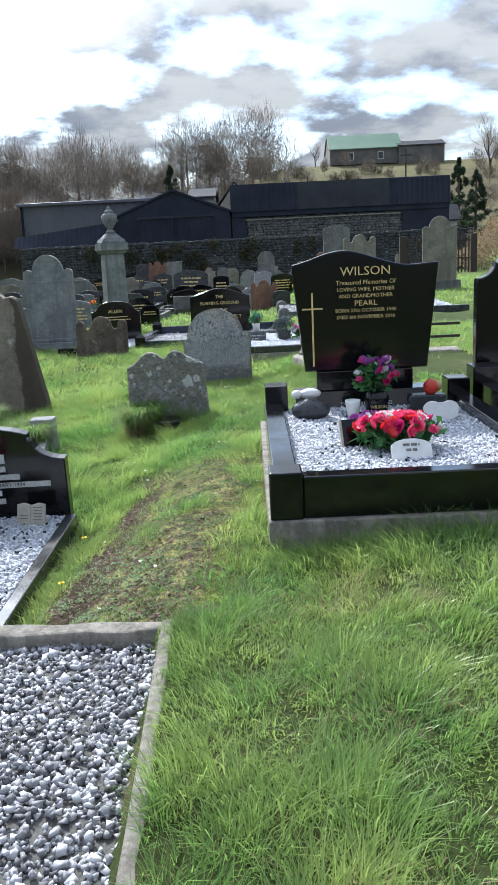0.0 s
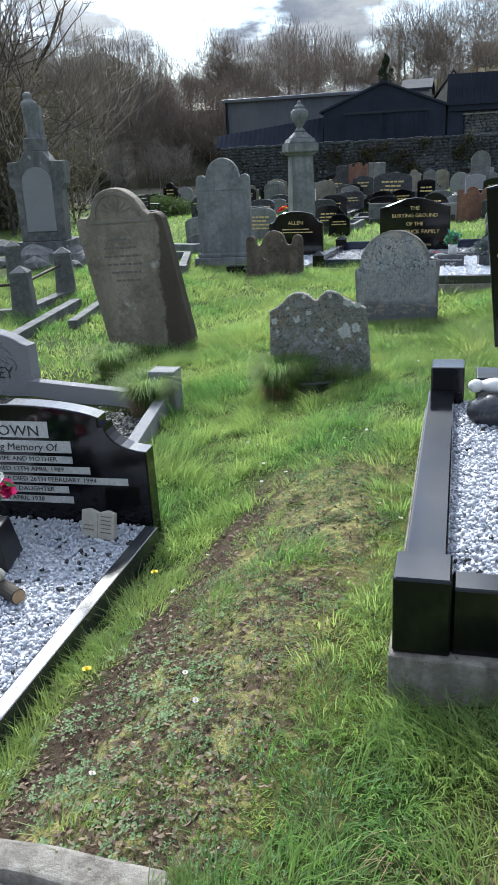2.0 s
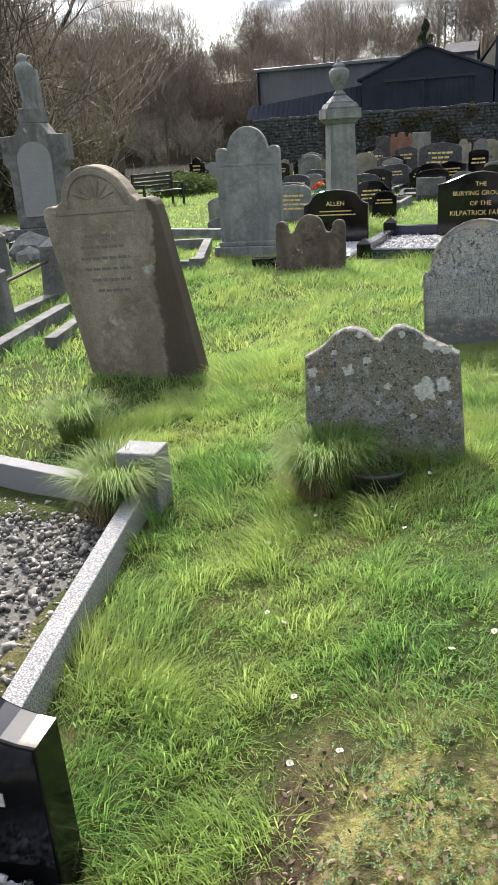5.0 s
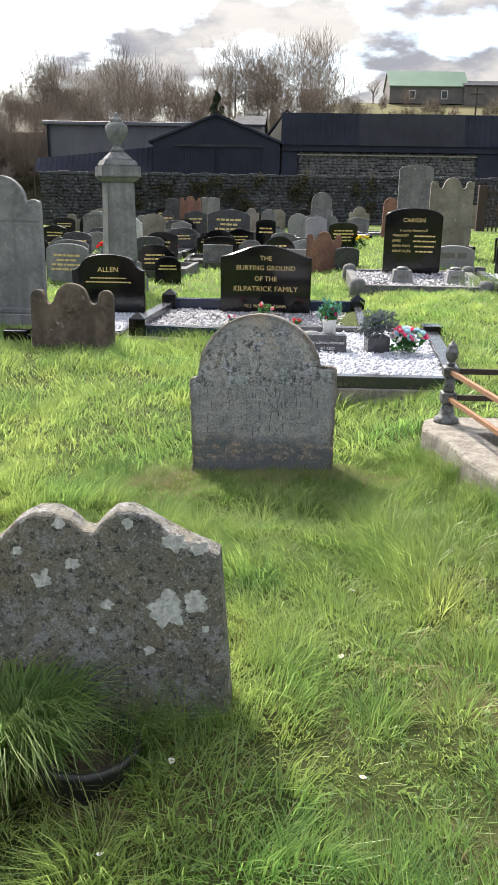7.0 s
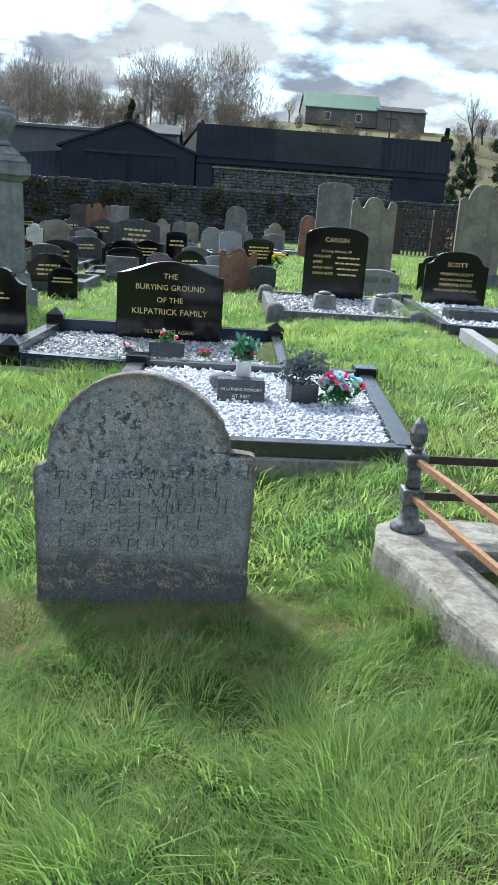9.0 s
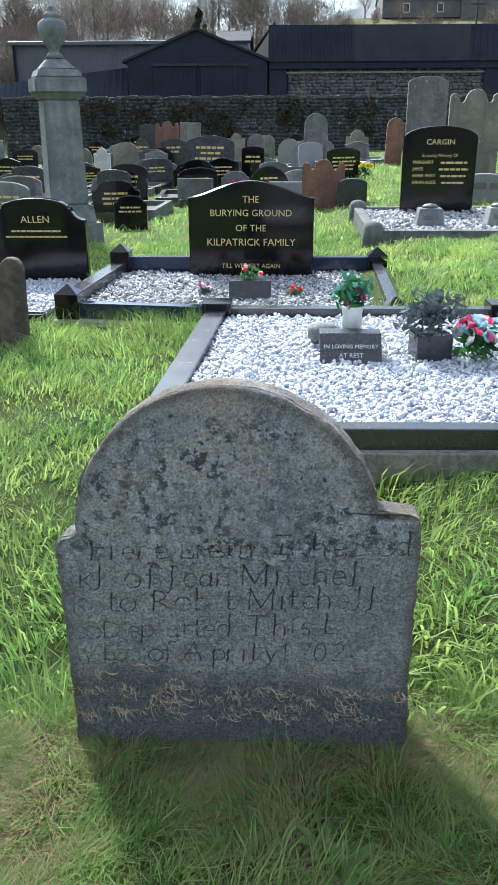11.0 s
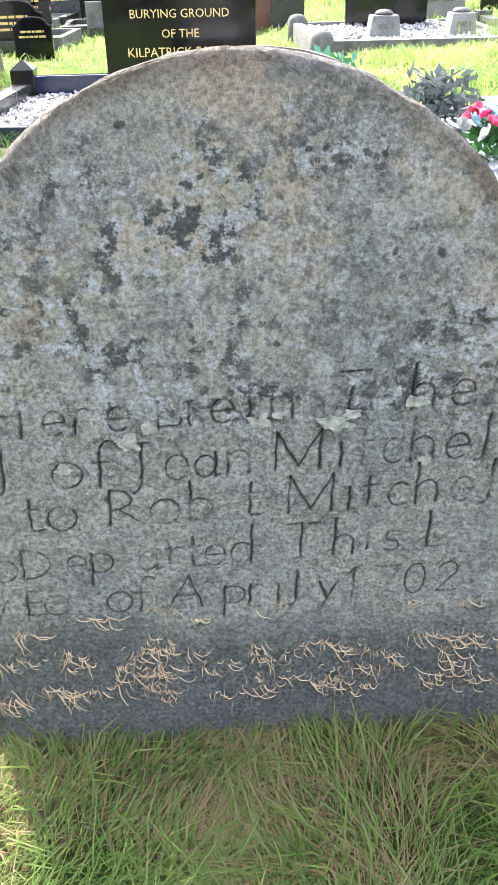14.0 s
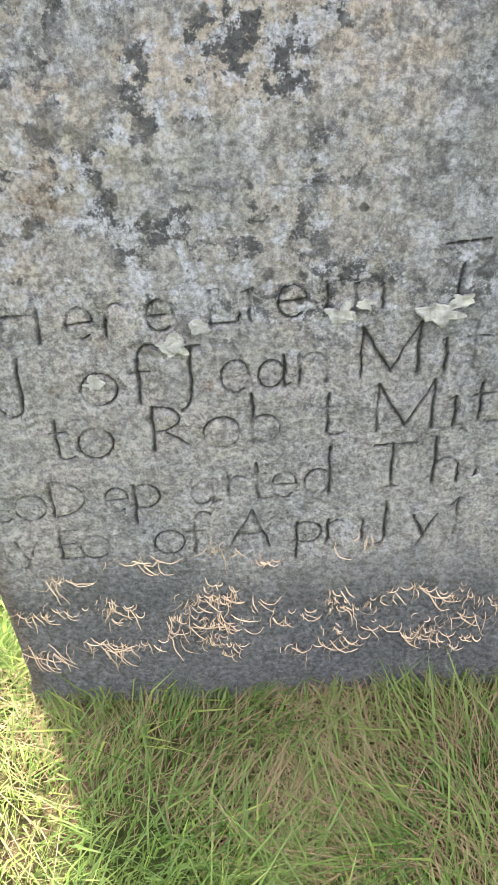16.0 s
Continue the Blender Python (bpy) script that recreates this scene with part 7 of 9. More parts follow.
def burying_ground():
    PLOTS.append(((-2.08, 15.25), (0.68, 14.85), (0.8, 17.1), (-1.95, 17.1)))
    h = headstone("headstone", "wide black granite headstone with an ogee top and gold lettering", -0.545, 16.8, -0.36, -1.5)
    part("slab", slab(shape("ogee", 1.20, 1.0), 0.1, 0.012), BLACK, h)
    y = -0.0525
    for body, z, s in (("THE", 0.80, 0.088), ("BURYING GROUND", 0.675, 0.088), ("OF THE", 0.535, 0.088), ("KILPATRICK FAMILY", 0.40, 0.096), ("TILL WE MEET AGAIN", 0.185, 0.062)):
        write(h, body, 0, z, y, s, GOLD, 1.0 if s > 0.07 else 0.95)
    k = thing("grave_kerb", "polished dark kerb set, tinted with sky reflection, with pointed corner posts", "grave kerb", pose(0, 0, 0), "black kerbs")
    rl, rr, fl, fr = (-1.86, 17.0), (0.70, 17.0), (-2.0, 15.35), (0.62, 15.0)
    rail(k, rl, rr, 0.1, -0.55, -0.10, NAVY)
    rail(k, fl, fr, 0.1, -0.55, -0.21, NAVY)
    rail(k, rl, fl, 0.14, -0.55, -0.15, KERB)
    rail(k, rr, fr, 0.1, -0.55, -0.15, KERB)
    for (px, py), zt in ((rl, -0.05), (rr, -0.08), (fl, -0.14), (fr, -0.16)):
        kerb_post(k, px, py, 0.19, -0.55, zt, BLACK, 0.07)
    part("foundation", prism(((-2.12, 15.22), (0.72, 14.86), (0.82, 17.12), (-1.98, 17.12)), -0.6, -0.34, 0.006), CONCRETE, k)
    gravel_bed("grey_gravel", ((-1.92, 15.4), (0.58, 15.05), (0.66, 16.95), (-1.8, 16.95)), -0.25, 9000, 0.034, CHIPG, "pale grey gravel inside dark kerbs", seed=21)
    v = thing("flower_block", "black wedge flower block with small red and white flowers", "vase", pose(-0.52, 15.75, -0.25))
    bm = box(-0.18, 0.18, -0.12, 0.12, 0, 0.15, 0.006)
    for q in bm.verts:
        if q.co.z > 0.1 and q.co.y < 0:
            q.co.y += 0.06
    part("block", bm, DARKGR, v)
    part("foliage", leaves_mesh(31, 60, (0.09, 0.06, 0.06), 0.19, 0.03, LEAF), LEAF, v)
    for i in range(9):
        part("bloom", BLOOMS["red" if i % 2 else "white"][i % 2], None, v, m=Matrix.Translation((0.09 * math.cos(i * 2.1), 0.05 * math.sin(i * 1.7) - 0.02, 0.2 + 0.03 * (i % 3))) @ Euler((0.8, 0, i)).to_matrix().to_4x4() @ Matrix.Diagonal((0.026, 0.026, 0.026, 1)))
    bouquet("small_flower_pot", "tiny dark pot of brown flowers on gravel", -0.92, 15.85, -0.25, 0.06, 0.05, 0.07, ["magenta", "white"], 4, 0.03, 41, GREYLEAF, 40)
    bouquet("small_flower_pot", "tiny pot of red flowers on gravel", -0.14, 15.8, -0.25, 0.06, 0.05, 0.06, ["red"], 6, 0.03, 42, LEAF, 40)


burying_ground()


def white_gravel_grave():
    fl, fr, rr, rl = (-0.84, 12.03), (1.06, 12.06), (1.24, 14.3), (-0.70, 14.3)
    PLOTS.append(((-0.92, 11.95), (1.14, 11.98), (1.34, 14.4), (-0.8, 14.4)))
    k = thing("grave_kerb", "black polished kerb set round bright white gravel", "grave kerb", pose(0, 0, 0), "black kerbs")
    part("foundation", prism(((-0.93, 11.94), (1.14, 11.97), (1.33, 14.4), (-0.79, 14.4)), -0.4, -0.13, 0.006), CONCRETE, k)
    rail(k, fl, fr, 0.09, -0.30, -0.035, KERB)
    rail(k, fr, rr, 0.12, -0.30, -0.03, KERB)
    rail(k, fl, rl, 0.14, -0.30, -0.03, KERB)
    rail(k, rl, rr, 0.10, -0.30, -0.02, KERB)
    kerb_post(k, rr[0] - 0.0, rr[1], 0.2, -0.3, 0.02, BLACK)
    kerb_post(k, rl[0], rl[1], 0.2, -0.3, 0.02, BLACK)
    kerb_post(k, fl[0], fl[1] - 0.002, 0.17, -0.3, -0.025, BLACK)
    gravel_bed("white_gravel", ((-0.77, 12.08), (1.0, 12.1), (1.17, 14.24), (-0.63, 14.24)), -0.075, 15000, 0.03, CHIPW, "bright white gravel chippings filling a wide plot", seed=25)
    p = thing("wedge_plaque", "grey granite wedge plaque with small lettering", "plaque", pose(0.12, 13.22, -0.08))
    bm = box(-0.17, 0.17, -0.11, 0.11, 0, 0.15, 0.005)
    for v in bm.verts:
        if v.co.z > 0.08 and v.co.y < 0:
            v.co.y += 0.10
    part("wedge", bm, DARKGR, p)
    for i, (b, s) in enumerate((("IN LOVING MEMORY", 0.032), ("AT REST", 0.036))):
        part("inscription", text_mesh(b, s, WHITELET), WHITELET, p, m=pose(0, -0.078 + (-0.026) * i, 0.083 - 0.045 * i, 58))
    v = thing("flower_vase", "white vase with green and teal leaves and dark red roses", "vase", pose(0.14, 13.38, 0.06))
    part("vase", lathe([(0.05, 0), (0.06, 0.02), (0.055, 0.08), (0.065, 0.13), (0.05, 0.13), (0.04, 0.06)], 14), WHITECER, v, smooth=True)
    part("foliage", leaves_mesh(51, 130, (0.10, 0.09, 0.09), 0.20, 0.032, LEAF), LEAF, v)
    part("teal_foliage", leaves_mesh(52, 100, (0.12, 0.10, 0.10), 0.21, 0.036, TEAL), TEAL, v)
    for i in range(3):
        part("bloom", BLOOMS["magenta"][i % 2], None, v, m=Matrix.Translation((0.05 * math.cos(i * 1.3), -0.06, 0.19 + 0.05 * math.sin(i * 2.0))) @ Euler((1.2, 0, i)).to_matrix().to_4x4() @ Matrix.Diagonal((0.018, 0.018, 0.018, 1)))
    d = thing("flower_holder", "pale round flower holder with a pierced lid", "pot", pose(-0.02, 13.5, -0.07))
    part("bowl", lathe([(0.05, 0), (0.085, 0.05), (0.09, 0.1), (0.07, 0.12), (0.02, 0.13)], 16), PALEST, d, smooth=True)
    g = thing("heather_pot", "dark square pot of grey-blue heather", "pot", pose(0.57, 13.25, -0.08, 0, 0, 8))
    bm = box(-0.10, 0.10, -0.09, 0.09, 0, 0.15, 0.006)
    part("pot", bm, DARKGR, g)
    part("foliage", leaves_mesh(61, 420, (0.18, 0.14, 0.13), 0.26, 0.032, GREYLEAF), GREYLEAF, g)
    bouquet("bright_bouquet", "lying bouquet of pink, white and pale blue artificial flowers", 0.84, 13.2, -0.07, 0.15, 0.15, 0.2, ["pink", "white", "blue", "pink", "blue", "white"], 30, 0.042, 71, LEAF, 160)


white_gravel_grave()


def iron_railing():
    px, py = 0.72, 10.66
    k = thing("grave_kerb", "old mossy concrete kerb with dry moss round an overgrown plot", "grave kerb", pose(0, 0, 0))
    pts = [(0.60, 10.72), (0.56, 10.55), (0.78, 9.6), (1.05, 8.4), (1.30, 8.45), (1.02, 9.7), (0.86, 10.45), (2.7, 10.45), (2.7, 10.80), (0.70, 10.80)]
    bm = prism(pts, -0.35, -0.005, 0.02)
    bmesh.ops.subdivide_edges(bm, edges=[e for e in bm.edges if e.calc_length() > 0.25], cuts=7, use_grid_fill=True)
    for v in bm.verts:
        v.co += Vector((1, 1, 1)) * 0.012 * noise.noise(v.co * 7)
    part("kerb", bm, CONCRETE, k)
    solid("plot_soil", prism([(1.05, 9.4), (2.7, 8.6), (2.7, 10.43), (0.9, 10.43)], -0.4, -0.13, 0), SOIL, "dark soil inside the railed plot", "soil", kind="structure")
    PLOTS.append(((0.66, 9.9), (2.7, 9.9), (2.7, 10.82), (0.58, 10.82)))
    PLOTS.append(((0.85, 8.4), (2.7, 8.4), (2.7, 9.9), (0.75, 9.75)))
    r = thing("iron_railing", "broken cast iron grave railing with a bud finial post", "railing", pose(px, py, -0.01))
    post = part("post", lathe([(0.075, 0), (0.075, 0.025), (0.05, 0.04), (0.035, 0.10), (0.033, 0.125)], 16), IRON, r, "silver grey cast iron post", smooth=True)
    part("socket", box(-0.045, 0.045, -0.045, 0.045, 0.125, 0.19, 0.008), IRON, post)
    part("baluster", lathe([(0.03, 0.19), (0.036, 0.21), (0.028, 0.25), (0.03, 0.285)], 14), IRON, post, smooth=True)
    part("socket", box(-0.045, 0.045, -0.045, 0.045, 0.285, 0.345, 0.008), IRON, post)
    part("finial", lathe([(0.02, 0.345), (0.028, 0.362), (0.02, 0.372), (0.036, 0.40), (0.038, 0.43), (0.025, 0.47), (0.004, 0.495)], 10), IRON, post)
    for z in (0.315, 0.155):
        part("rail", box(0.03, 2.0, -0.008, 0.008, z - 0.017, z + 0.017, 0.002), DARKRUST, r, "dark rusted flat rail")
        part("rail", bar((0.0, -0.03, z), (0.42, -2.3, z - 0.02), 0.017, 4), RUST, r, "orange rusted rail")


iron_railing()

black_stone("black granite headstone with stepped shoulders and gold lettering", -2.70, 17.05, -0.42, 1.0, 0.88, "notch", (0.5, 0.62), "ALLEN", ts=0.095)
ak = thing("grave_kerb", "low black kerb with white chips before a black headstone", "grave kerb", pose(0, 0, 0), "black kerbs")
rail(ak, (-3.3, 15.4), (-2.2, 15.3), 0.1, -0.55, -0.3, BLACK)
gravel_bed("white_chips", ((-3.2, 15.45), (-2.25, 15.35), (-2.2, 16.95), (-3.15, 16.95)), -0.33, 2500, 0.034, CHIPW, "white chips before a black headstone", seed=31)
PLOTS.append(((-3.35, 15.3), (-2.1, 15.2), (-2.1, 17.1), (-3.3, 17.1)))


def far_right_graves():
    t = black_stone("tall black granite headstone with a curved top and gold lettering", 1.93, 20.7, -0.3, 1.0, 1.38, "segment", (), "CARGIN", base=0.14, rz=-2, ts=0.1)
    for i, body in enumerate(("In Loving Memory Of", "MARGARET", "JAMES", "ANNA MARY", "SARAH ALICE")):
        write(t, body, -0.36 if i else 0, 0.98 - 0.088 * i, -0.052, 0.06, GOLD, 0.92, "LEFT" if i else "CENTER", 0.15 if not i else 0.0)
    bars(t, (0.36, 0.4, 0.34, 0.3), 0.2, 0.892, 0.088, -0.052, 0.026, GOLD)
    PLOTS.append(((0.7, 18.1), (2.95, 18.1), (3.1, 21), (0.75, 21)))
    k = thing("grave_kerb", "grey stone kerb with rounded end blocks round gravel", "grave kerb", pose(0, 0, 0))
    for p, q in (((0.86, 20.9), (2.98, 20.9)), ((0.80, 18.3), (2.72, 18.3)), ((0.86, 20.9), (0.80, 18.3)), ((2.98, 20.9), (2.72, 18.3))):
        rail(k, p, q, 0.12, -0.5, -0.005, GREYST)
    for px, py in ((0.86, 20.9), (2.98, 20.9), (0.80, 18.3), (2.72, 18.3)):
        part("end_block", lathe([(0.12, -0.4), (0.12, -0.05), (0.09, 0.0), (0.03, 0.02)], 12), GREYST, k, m=pose(px, py, 0.07), smooth=True)
    gravel_bed("grey_gravel", ((0.86, 18.36), (2.66, 18.36), (2.9, 20.84), (0.92, 20.84)), -0.045, 4500, 0.045, CHIPG, "grey gravel before a tall black headstone", seed=33)
    for x, y, w, lab in ((1.55, 19.0, 0.34, "carved pale stone flower holder with a metal lid"), (2.4, 19.1, 0.3, "grey granite flower holder with a metal lid")):
        v = thing("flower_holder", lab, "vase", pose(x, y, -0.05))
        bm = box(-w / 2, w / 2, -0.12, 0.12, 0, 0.22, 0.015)
        for q in bm.verts:
            if q.co.z > 0.1:
                q.co.x *= 0.82
        part("block", bm, PALEST if w > 0.32 else GREYGR, v)
        part("lid", lathe([(0.09, 0.22), (0.1, 0.235), (0.07, 0.26), (0.01, 0.27)], 14), IRON, v, smooth=True)
        bars(v, (0.16,), 0, 0.09, 0.05, -0.122, 0.05, FADED)
    t2 = black_stone("black granite headstone with stepped shoulders and gold lines", 3.93, 20.7, -0.16, 1.02, 0.98, "notch", (), "SCOTT", rz=-4, ts=0.1)
    for i, body in enumerate(("WILLIAM K. SCOTT", "ALSO HIS LOVING WIFE", "MADELEINE SCOTT", "GRANDDAUGHTER EMMA JANE")):
        write(t2, body, 0, 0.60 - 0.085 * i, -0.052, 0.066 - 0.014 * (i % 2), GOLD, 0.95)
    k = thing("grave_kerb", "dark granite kerb with rank grass beside it", "grave kerb", pose(0, 0, 0), "black kerbs")
    rail(k, (3.12, 20.6), (2.86, 17.4), 0.12, -0.4, 0.05, DARKGR)
    rail(k, (2.86, 17.4), (4.6, 17.2), 0.12, -0.4, 0.05, DARKGR)
    rail(k, (2.98, 17.0), (2.74, 14.6), 0.14, -0.4, 0.06, GREYGR)
    kerb_post(k, 3.12, 20.6, 0.18, -0.4, 0.1, DARKGR)
    gravel_bed("white_chips", ((3.0, 17.5), (4.5, 17.3), (4.6, 20.5), (3.2, 20.5)), -0.02, 2500, 0.05, CHIPW, "white chips inside a dark kerb", seed=36)
    v = thing("flower_block", "black wedge plaque lying on white chips", "plaque", pose(3.55, 18.6, -0.02))
    part("block", box(-0.35, 0.35, -0.18, 0.18, 0, 0.14, 0.01), DARKGR, v)
    PLOTS.append(((2.7, 14.5), (4.7, 14.5), (4.7, 20.8), (3.0, 20.8)))
    s = headstone("old_headstone", "tall buff headstone with a scalloped rounded head", 3.55, 26, -0.15, -3)
    part("slab", slab(shape("lobes", 1.0, 1.85), 0.14, 0.015, 0.004, 5), BUFF, s)
    s = headstone("old_headstone", "tall plain grey headstone with a slightly rounded top", 3.28, 30, -0.2)
    part("slab", slab(shape("segment", 0.95, 2.3), 0.14, 0.015, 0.003, 6), GREYST, s)
    s = headstone("old_headstone", "low grey granite headstone with a curved top", 3.0, 22.4, -0.12, -3)
    part("slab", slab(shape("segment", 0.82, 0.48), 0.14, 0.02), GREYGR, s)
    bars(s, (0.5,), 0, 0.24, 0.1, -0.073, 0.1, FADED)
    s = headstone("old_headstone", "large buff sandstone headstone on a grey base", 6.15, 26.5, -0.15, -8)
    part("slab", slab(shape("shoulder", 1.05, 2.0), 0.16, 0.015, 0.003, 7), BUFF, s, m=pose(0, 0, 0.3))
    part("base", box(-0.65, 0.65, -0.2, 0.2, 0, 0.32, 0.015), GREYST, s)


far_right_graves()

# ---- the crowded far graves ----


def far_stone(x, y, w, h, kind, mat, label, lines=0, letters=GOLD, base=0.0):
    z = gz(x, y) - 0.08
    t = headstone("headstone", label, x, y, z, random.uniform(-6, 6), random.uniform(-3, 2), random.uniform(-2, 2), "far headstones")
    part("slab", slab(shape(kind, w, h + 0.08 - base), 0.1, 0.012, seg=1), mat, t, m=pose(0, 0, base))
    if base:
        part("base", box(-w / 2 - 0.1, w / 2 + 0.1, -0.14, 0.14, 0, base, 0.01), mat, t)
    if lines:
        bars(t, [w * random.uniform(0.4, 0.75) for _ in range(lines)], 0, h * 0.78, h * 0.12, -0.053, h * 0.05, letters)


B1, B2 = "black granite headstone with gold lines of lettering", "dark granite headstone with a rounded top"
for row in ((-2.95, 22.6, 0.78, 0.66, "notch", BLACK, B1, 3), (-2.55, 21.6, 0.5, 0.5, "notch", BLACK, B1, 2), (-4.45, 21.4, 0.80, 0.72, "segment", PALEST, "white headstone with a curved top and grey lines", 4),
            (1.25, 29, 0.78, 0.72, "segment", BLACK, B1, 4), (0.48, 23.3, 0.72, 0.8, "lobes", REDST, "rough red sandstone headstone with a broken head", 0), (0.95, 23.0, 0.5, 0.42, "segment", DARKGR, "low dark boulder-like headstone", 0),
            (-2.2, 32.7, 1.35, 1.2, "segment", DARKGR, "wide dark grey headstone with pale lines", 4), (-2.5, 29.9, 0.76, 0.62, "notch", BLACK, B1, 3), (-1.67, 30.1, 0.82, 0.72, "ogee", BLACK, B1, 3),
            (-3.25, 29.7, 0.75, 0.72, "segment", DARKGR, B2, 2), (-8.7, 37, 0.8, 0.75, "segment", BLACK, B1, 2), (-7.5, 36, 0.75, 0.9, "round", BLACK, B2, 1), (-1.55, 34.5, 0.52, 1.25, "shoulder", BUFF, "tall worn buff sandstone headstone", 0),
            (-0.95, 34.8, 0.52, 1.2, "round", GREYST, "tall grey round topped headstone", 0), (-1.5, 36.5, 0.7, 1.0, "segment", BLACK, B1, 3), (0.85, 36, 0.72, 1.6, "round", GREYST, "tall narrow grey stone headstone", 0),
            (3.15, 34.7, 0.5, 1.35, "round", REDST, "red sandstone round topped headstone", 0), (-3.95, 37, 0.78, 1.6, "lobes", REDST, "tall red brown lobed headstone", 0), (-3.3, 38, 0.7, 1.55, "flat", PALEST, "pale plain slab headstone", 0),
            (-4.9, 39, 0.6, 1.5, "segment", DARKGR, "tall dark weathered slab headstone", 0), (-5.1, 32, 0.45, 0.9, "shoulder", MARBLE, "small white marble headstone", 0), (-5.6, 26, 0.9, 0.55, "segment", GREYST, "low grey headstone with a curved top", 0),
            (-0.95, 31.3, 0.6, 0.95, "segment", BLACK, B2, 2), (4.7, 24.4, 0.8, 0.7, "notch", BLACK, B1, 3), (5.2, 33, 0.8, 0.95, "round", GREYST, "grey round topped headstone", 0), (-6.6, 33, 0.8, 1.0, "segment", GREYST, "grey headstone with a curved top", 0),
            (-0.15, 24.2, 0.62, 0.45, "flat", GREYGR, "low grey granite block headstone", 0), (-1.9, 25.2, 0.7, 0.55, "flat", GREYST, "plain pale grey block headstone", 0)):
    far_stone(*row)
rf = random.Random(12)
mats = [GREYST, GREYST, DARKGR, BLACK, BUFF, PALEST, BLACK, GREYGR]
for i in range(52):
    y = rf.uniform(35.5, 47)
    x = rf.uniform(-13, 9)
    m = rf.choice(mats)
    if x > 2 and rf.random() < 0.45:
        continue
    far_stone(x, y, rf.uniform(0.6, 1.0), rf.uniform(0.6, 1.15), rf.choice(["round", "segment", "notch", "shoulder", "ogee"]), m,
              {GREYST: "weathered grey headstone among the far rows", DARKGR: "dark granite headstone among the far rows", BLACK: B1, BUFF: "buff sandstone headstone among the far rows", PALEST: "pale stone headstone among the far rows", GREYGR: "grey granite headstone among the far rows"}[m], 2 if m in (BLACK, DARKGR) else 0)
for i in range(30):
    x, y = rf.uniform(-9.5, 0.2), rf.uniform(24.5, 35.5)
    m = rf.choice([BLACK, BLACK, DARKGR, GREYST, PALEST, BLACK])
    far_stone(x, y, rf.uniform(0.55, 0.85), rf.uniform(0.5, 0.85), rf.choice(["round", "segment", "notch", "notch", "ogee"]), m,
              {GREYST: "weathered grey headstone among crowded graves", DARKGR: "dark granite headstone among crowded graves", BLACK: B1, PALEST: "pale stone headstone among crowded graves"}[m], 3 if m in (BLACK, DARKGR) else 0)
for i in range(16):
    x, y = rf.uniform(-8, 4.5), rf.uniform(27, 36)
    w, l = rf.uniform(0.9, 1.2), rf.uniform(1.7, 2.2)
    z = gz(x, y)
    k = thing("grave_kerb", "low pale kerb set with gravel in the far rows", "grave kerb", pose(x, y, z), "far kerbs")
    for a in ((-w / 2, -w / 2 + 0.1, 0, l), (w / 2 - 0.1, w / 2, 0, l), (-w / 2, w / 2, 0, 0.1), (-w / 2, w / 2, l - 0.1, l)):
        part("kerb_rail", box(*a, -0.2, 0.14, 0.01), GREYST if i % 2 else DARKGR, k)
    part("fill", box(-w / 2 + 0.1, w / 2 - 0.1, 0.1, l - 0.1, -0.2, 0.08, 0), BED, k)
for i in range(13):
    x, y = rf.uniform(-5.2, 0.1), rf.uniform(21.8, 28.5)
    w, l, z = rf.uniform(0.9, 1.15), rf.uniform(1.6, 2.0), gz(x, y)
    k = thing("grave_kerb", "dark polished kerb set with pale chips among crowded graves", "grave kerb", pose(x, y, z, 0, 0, rf.uniform(-4, 4)), "far kerbs")
    for a in ((-w / 2, -w / 2 + 0.1, 0, l), (w / 2 - 0.1, w / 2, 0, l), (-w / 2 + 0.1, w / 2 - 0.1, 0, 0.1), (-w / 2 + 0.1, w / 2 - 0.1, l - 0.1, l)):
        part("kerb_rail", box(*a, -0.2, 0.16, 0.01), KERB if i % 3 else GREYST, k)
    part("fill", box(-w / 2 + 0.1, w / 2 - 0.1, 0.1, l - 0.1, -0.2, 0.07, 0), BED if i % 2 else BEDD, k)
    if i % 2:
        v = thing("flower_vase", "small dark grave vase with faded flowers", "vase", pose(x, y + 0.4, z + 0.07), "small vases")
        part("vase", box(-0.12, 0.12, -0.1, 0.1, 0, 0.16, 0.01), DARKGR if i % 4 == 1 else MARBLE, v)
        part("foliage", leaves_mesh(90 + i, 50, (0.13, 0.1, 0.1), 0.24, 0.04, GREYLEAF if i % 4 == 1 else WHITEP), None, v)
for i, (x, y, c) in enumerate(((-2.1, 27.3, ["white", "pink"]), (-3.6, 26.4, ["white", "magenta"]), (1.75, 28.6, ["yellow"]), (-2.05, 28.6, ["yellow"]), (-0.4, 30.5, ["red", "white"]), (-5.4, 29, ["red", "yellow"]), (-1.2, 28.2, ["pink"]))):
    bouquet("grave_flowers", "small bunch of bright flowers among the far graves", x, y, gz(x, y), 0.2, 0.16, 0.3, c, 12, 0.06, 80 + i, LEAF, 60)

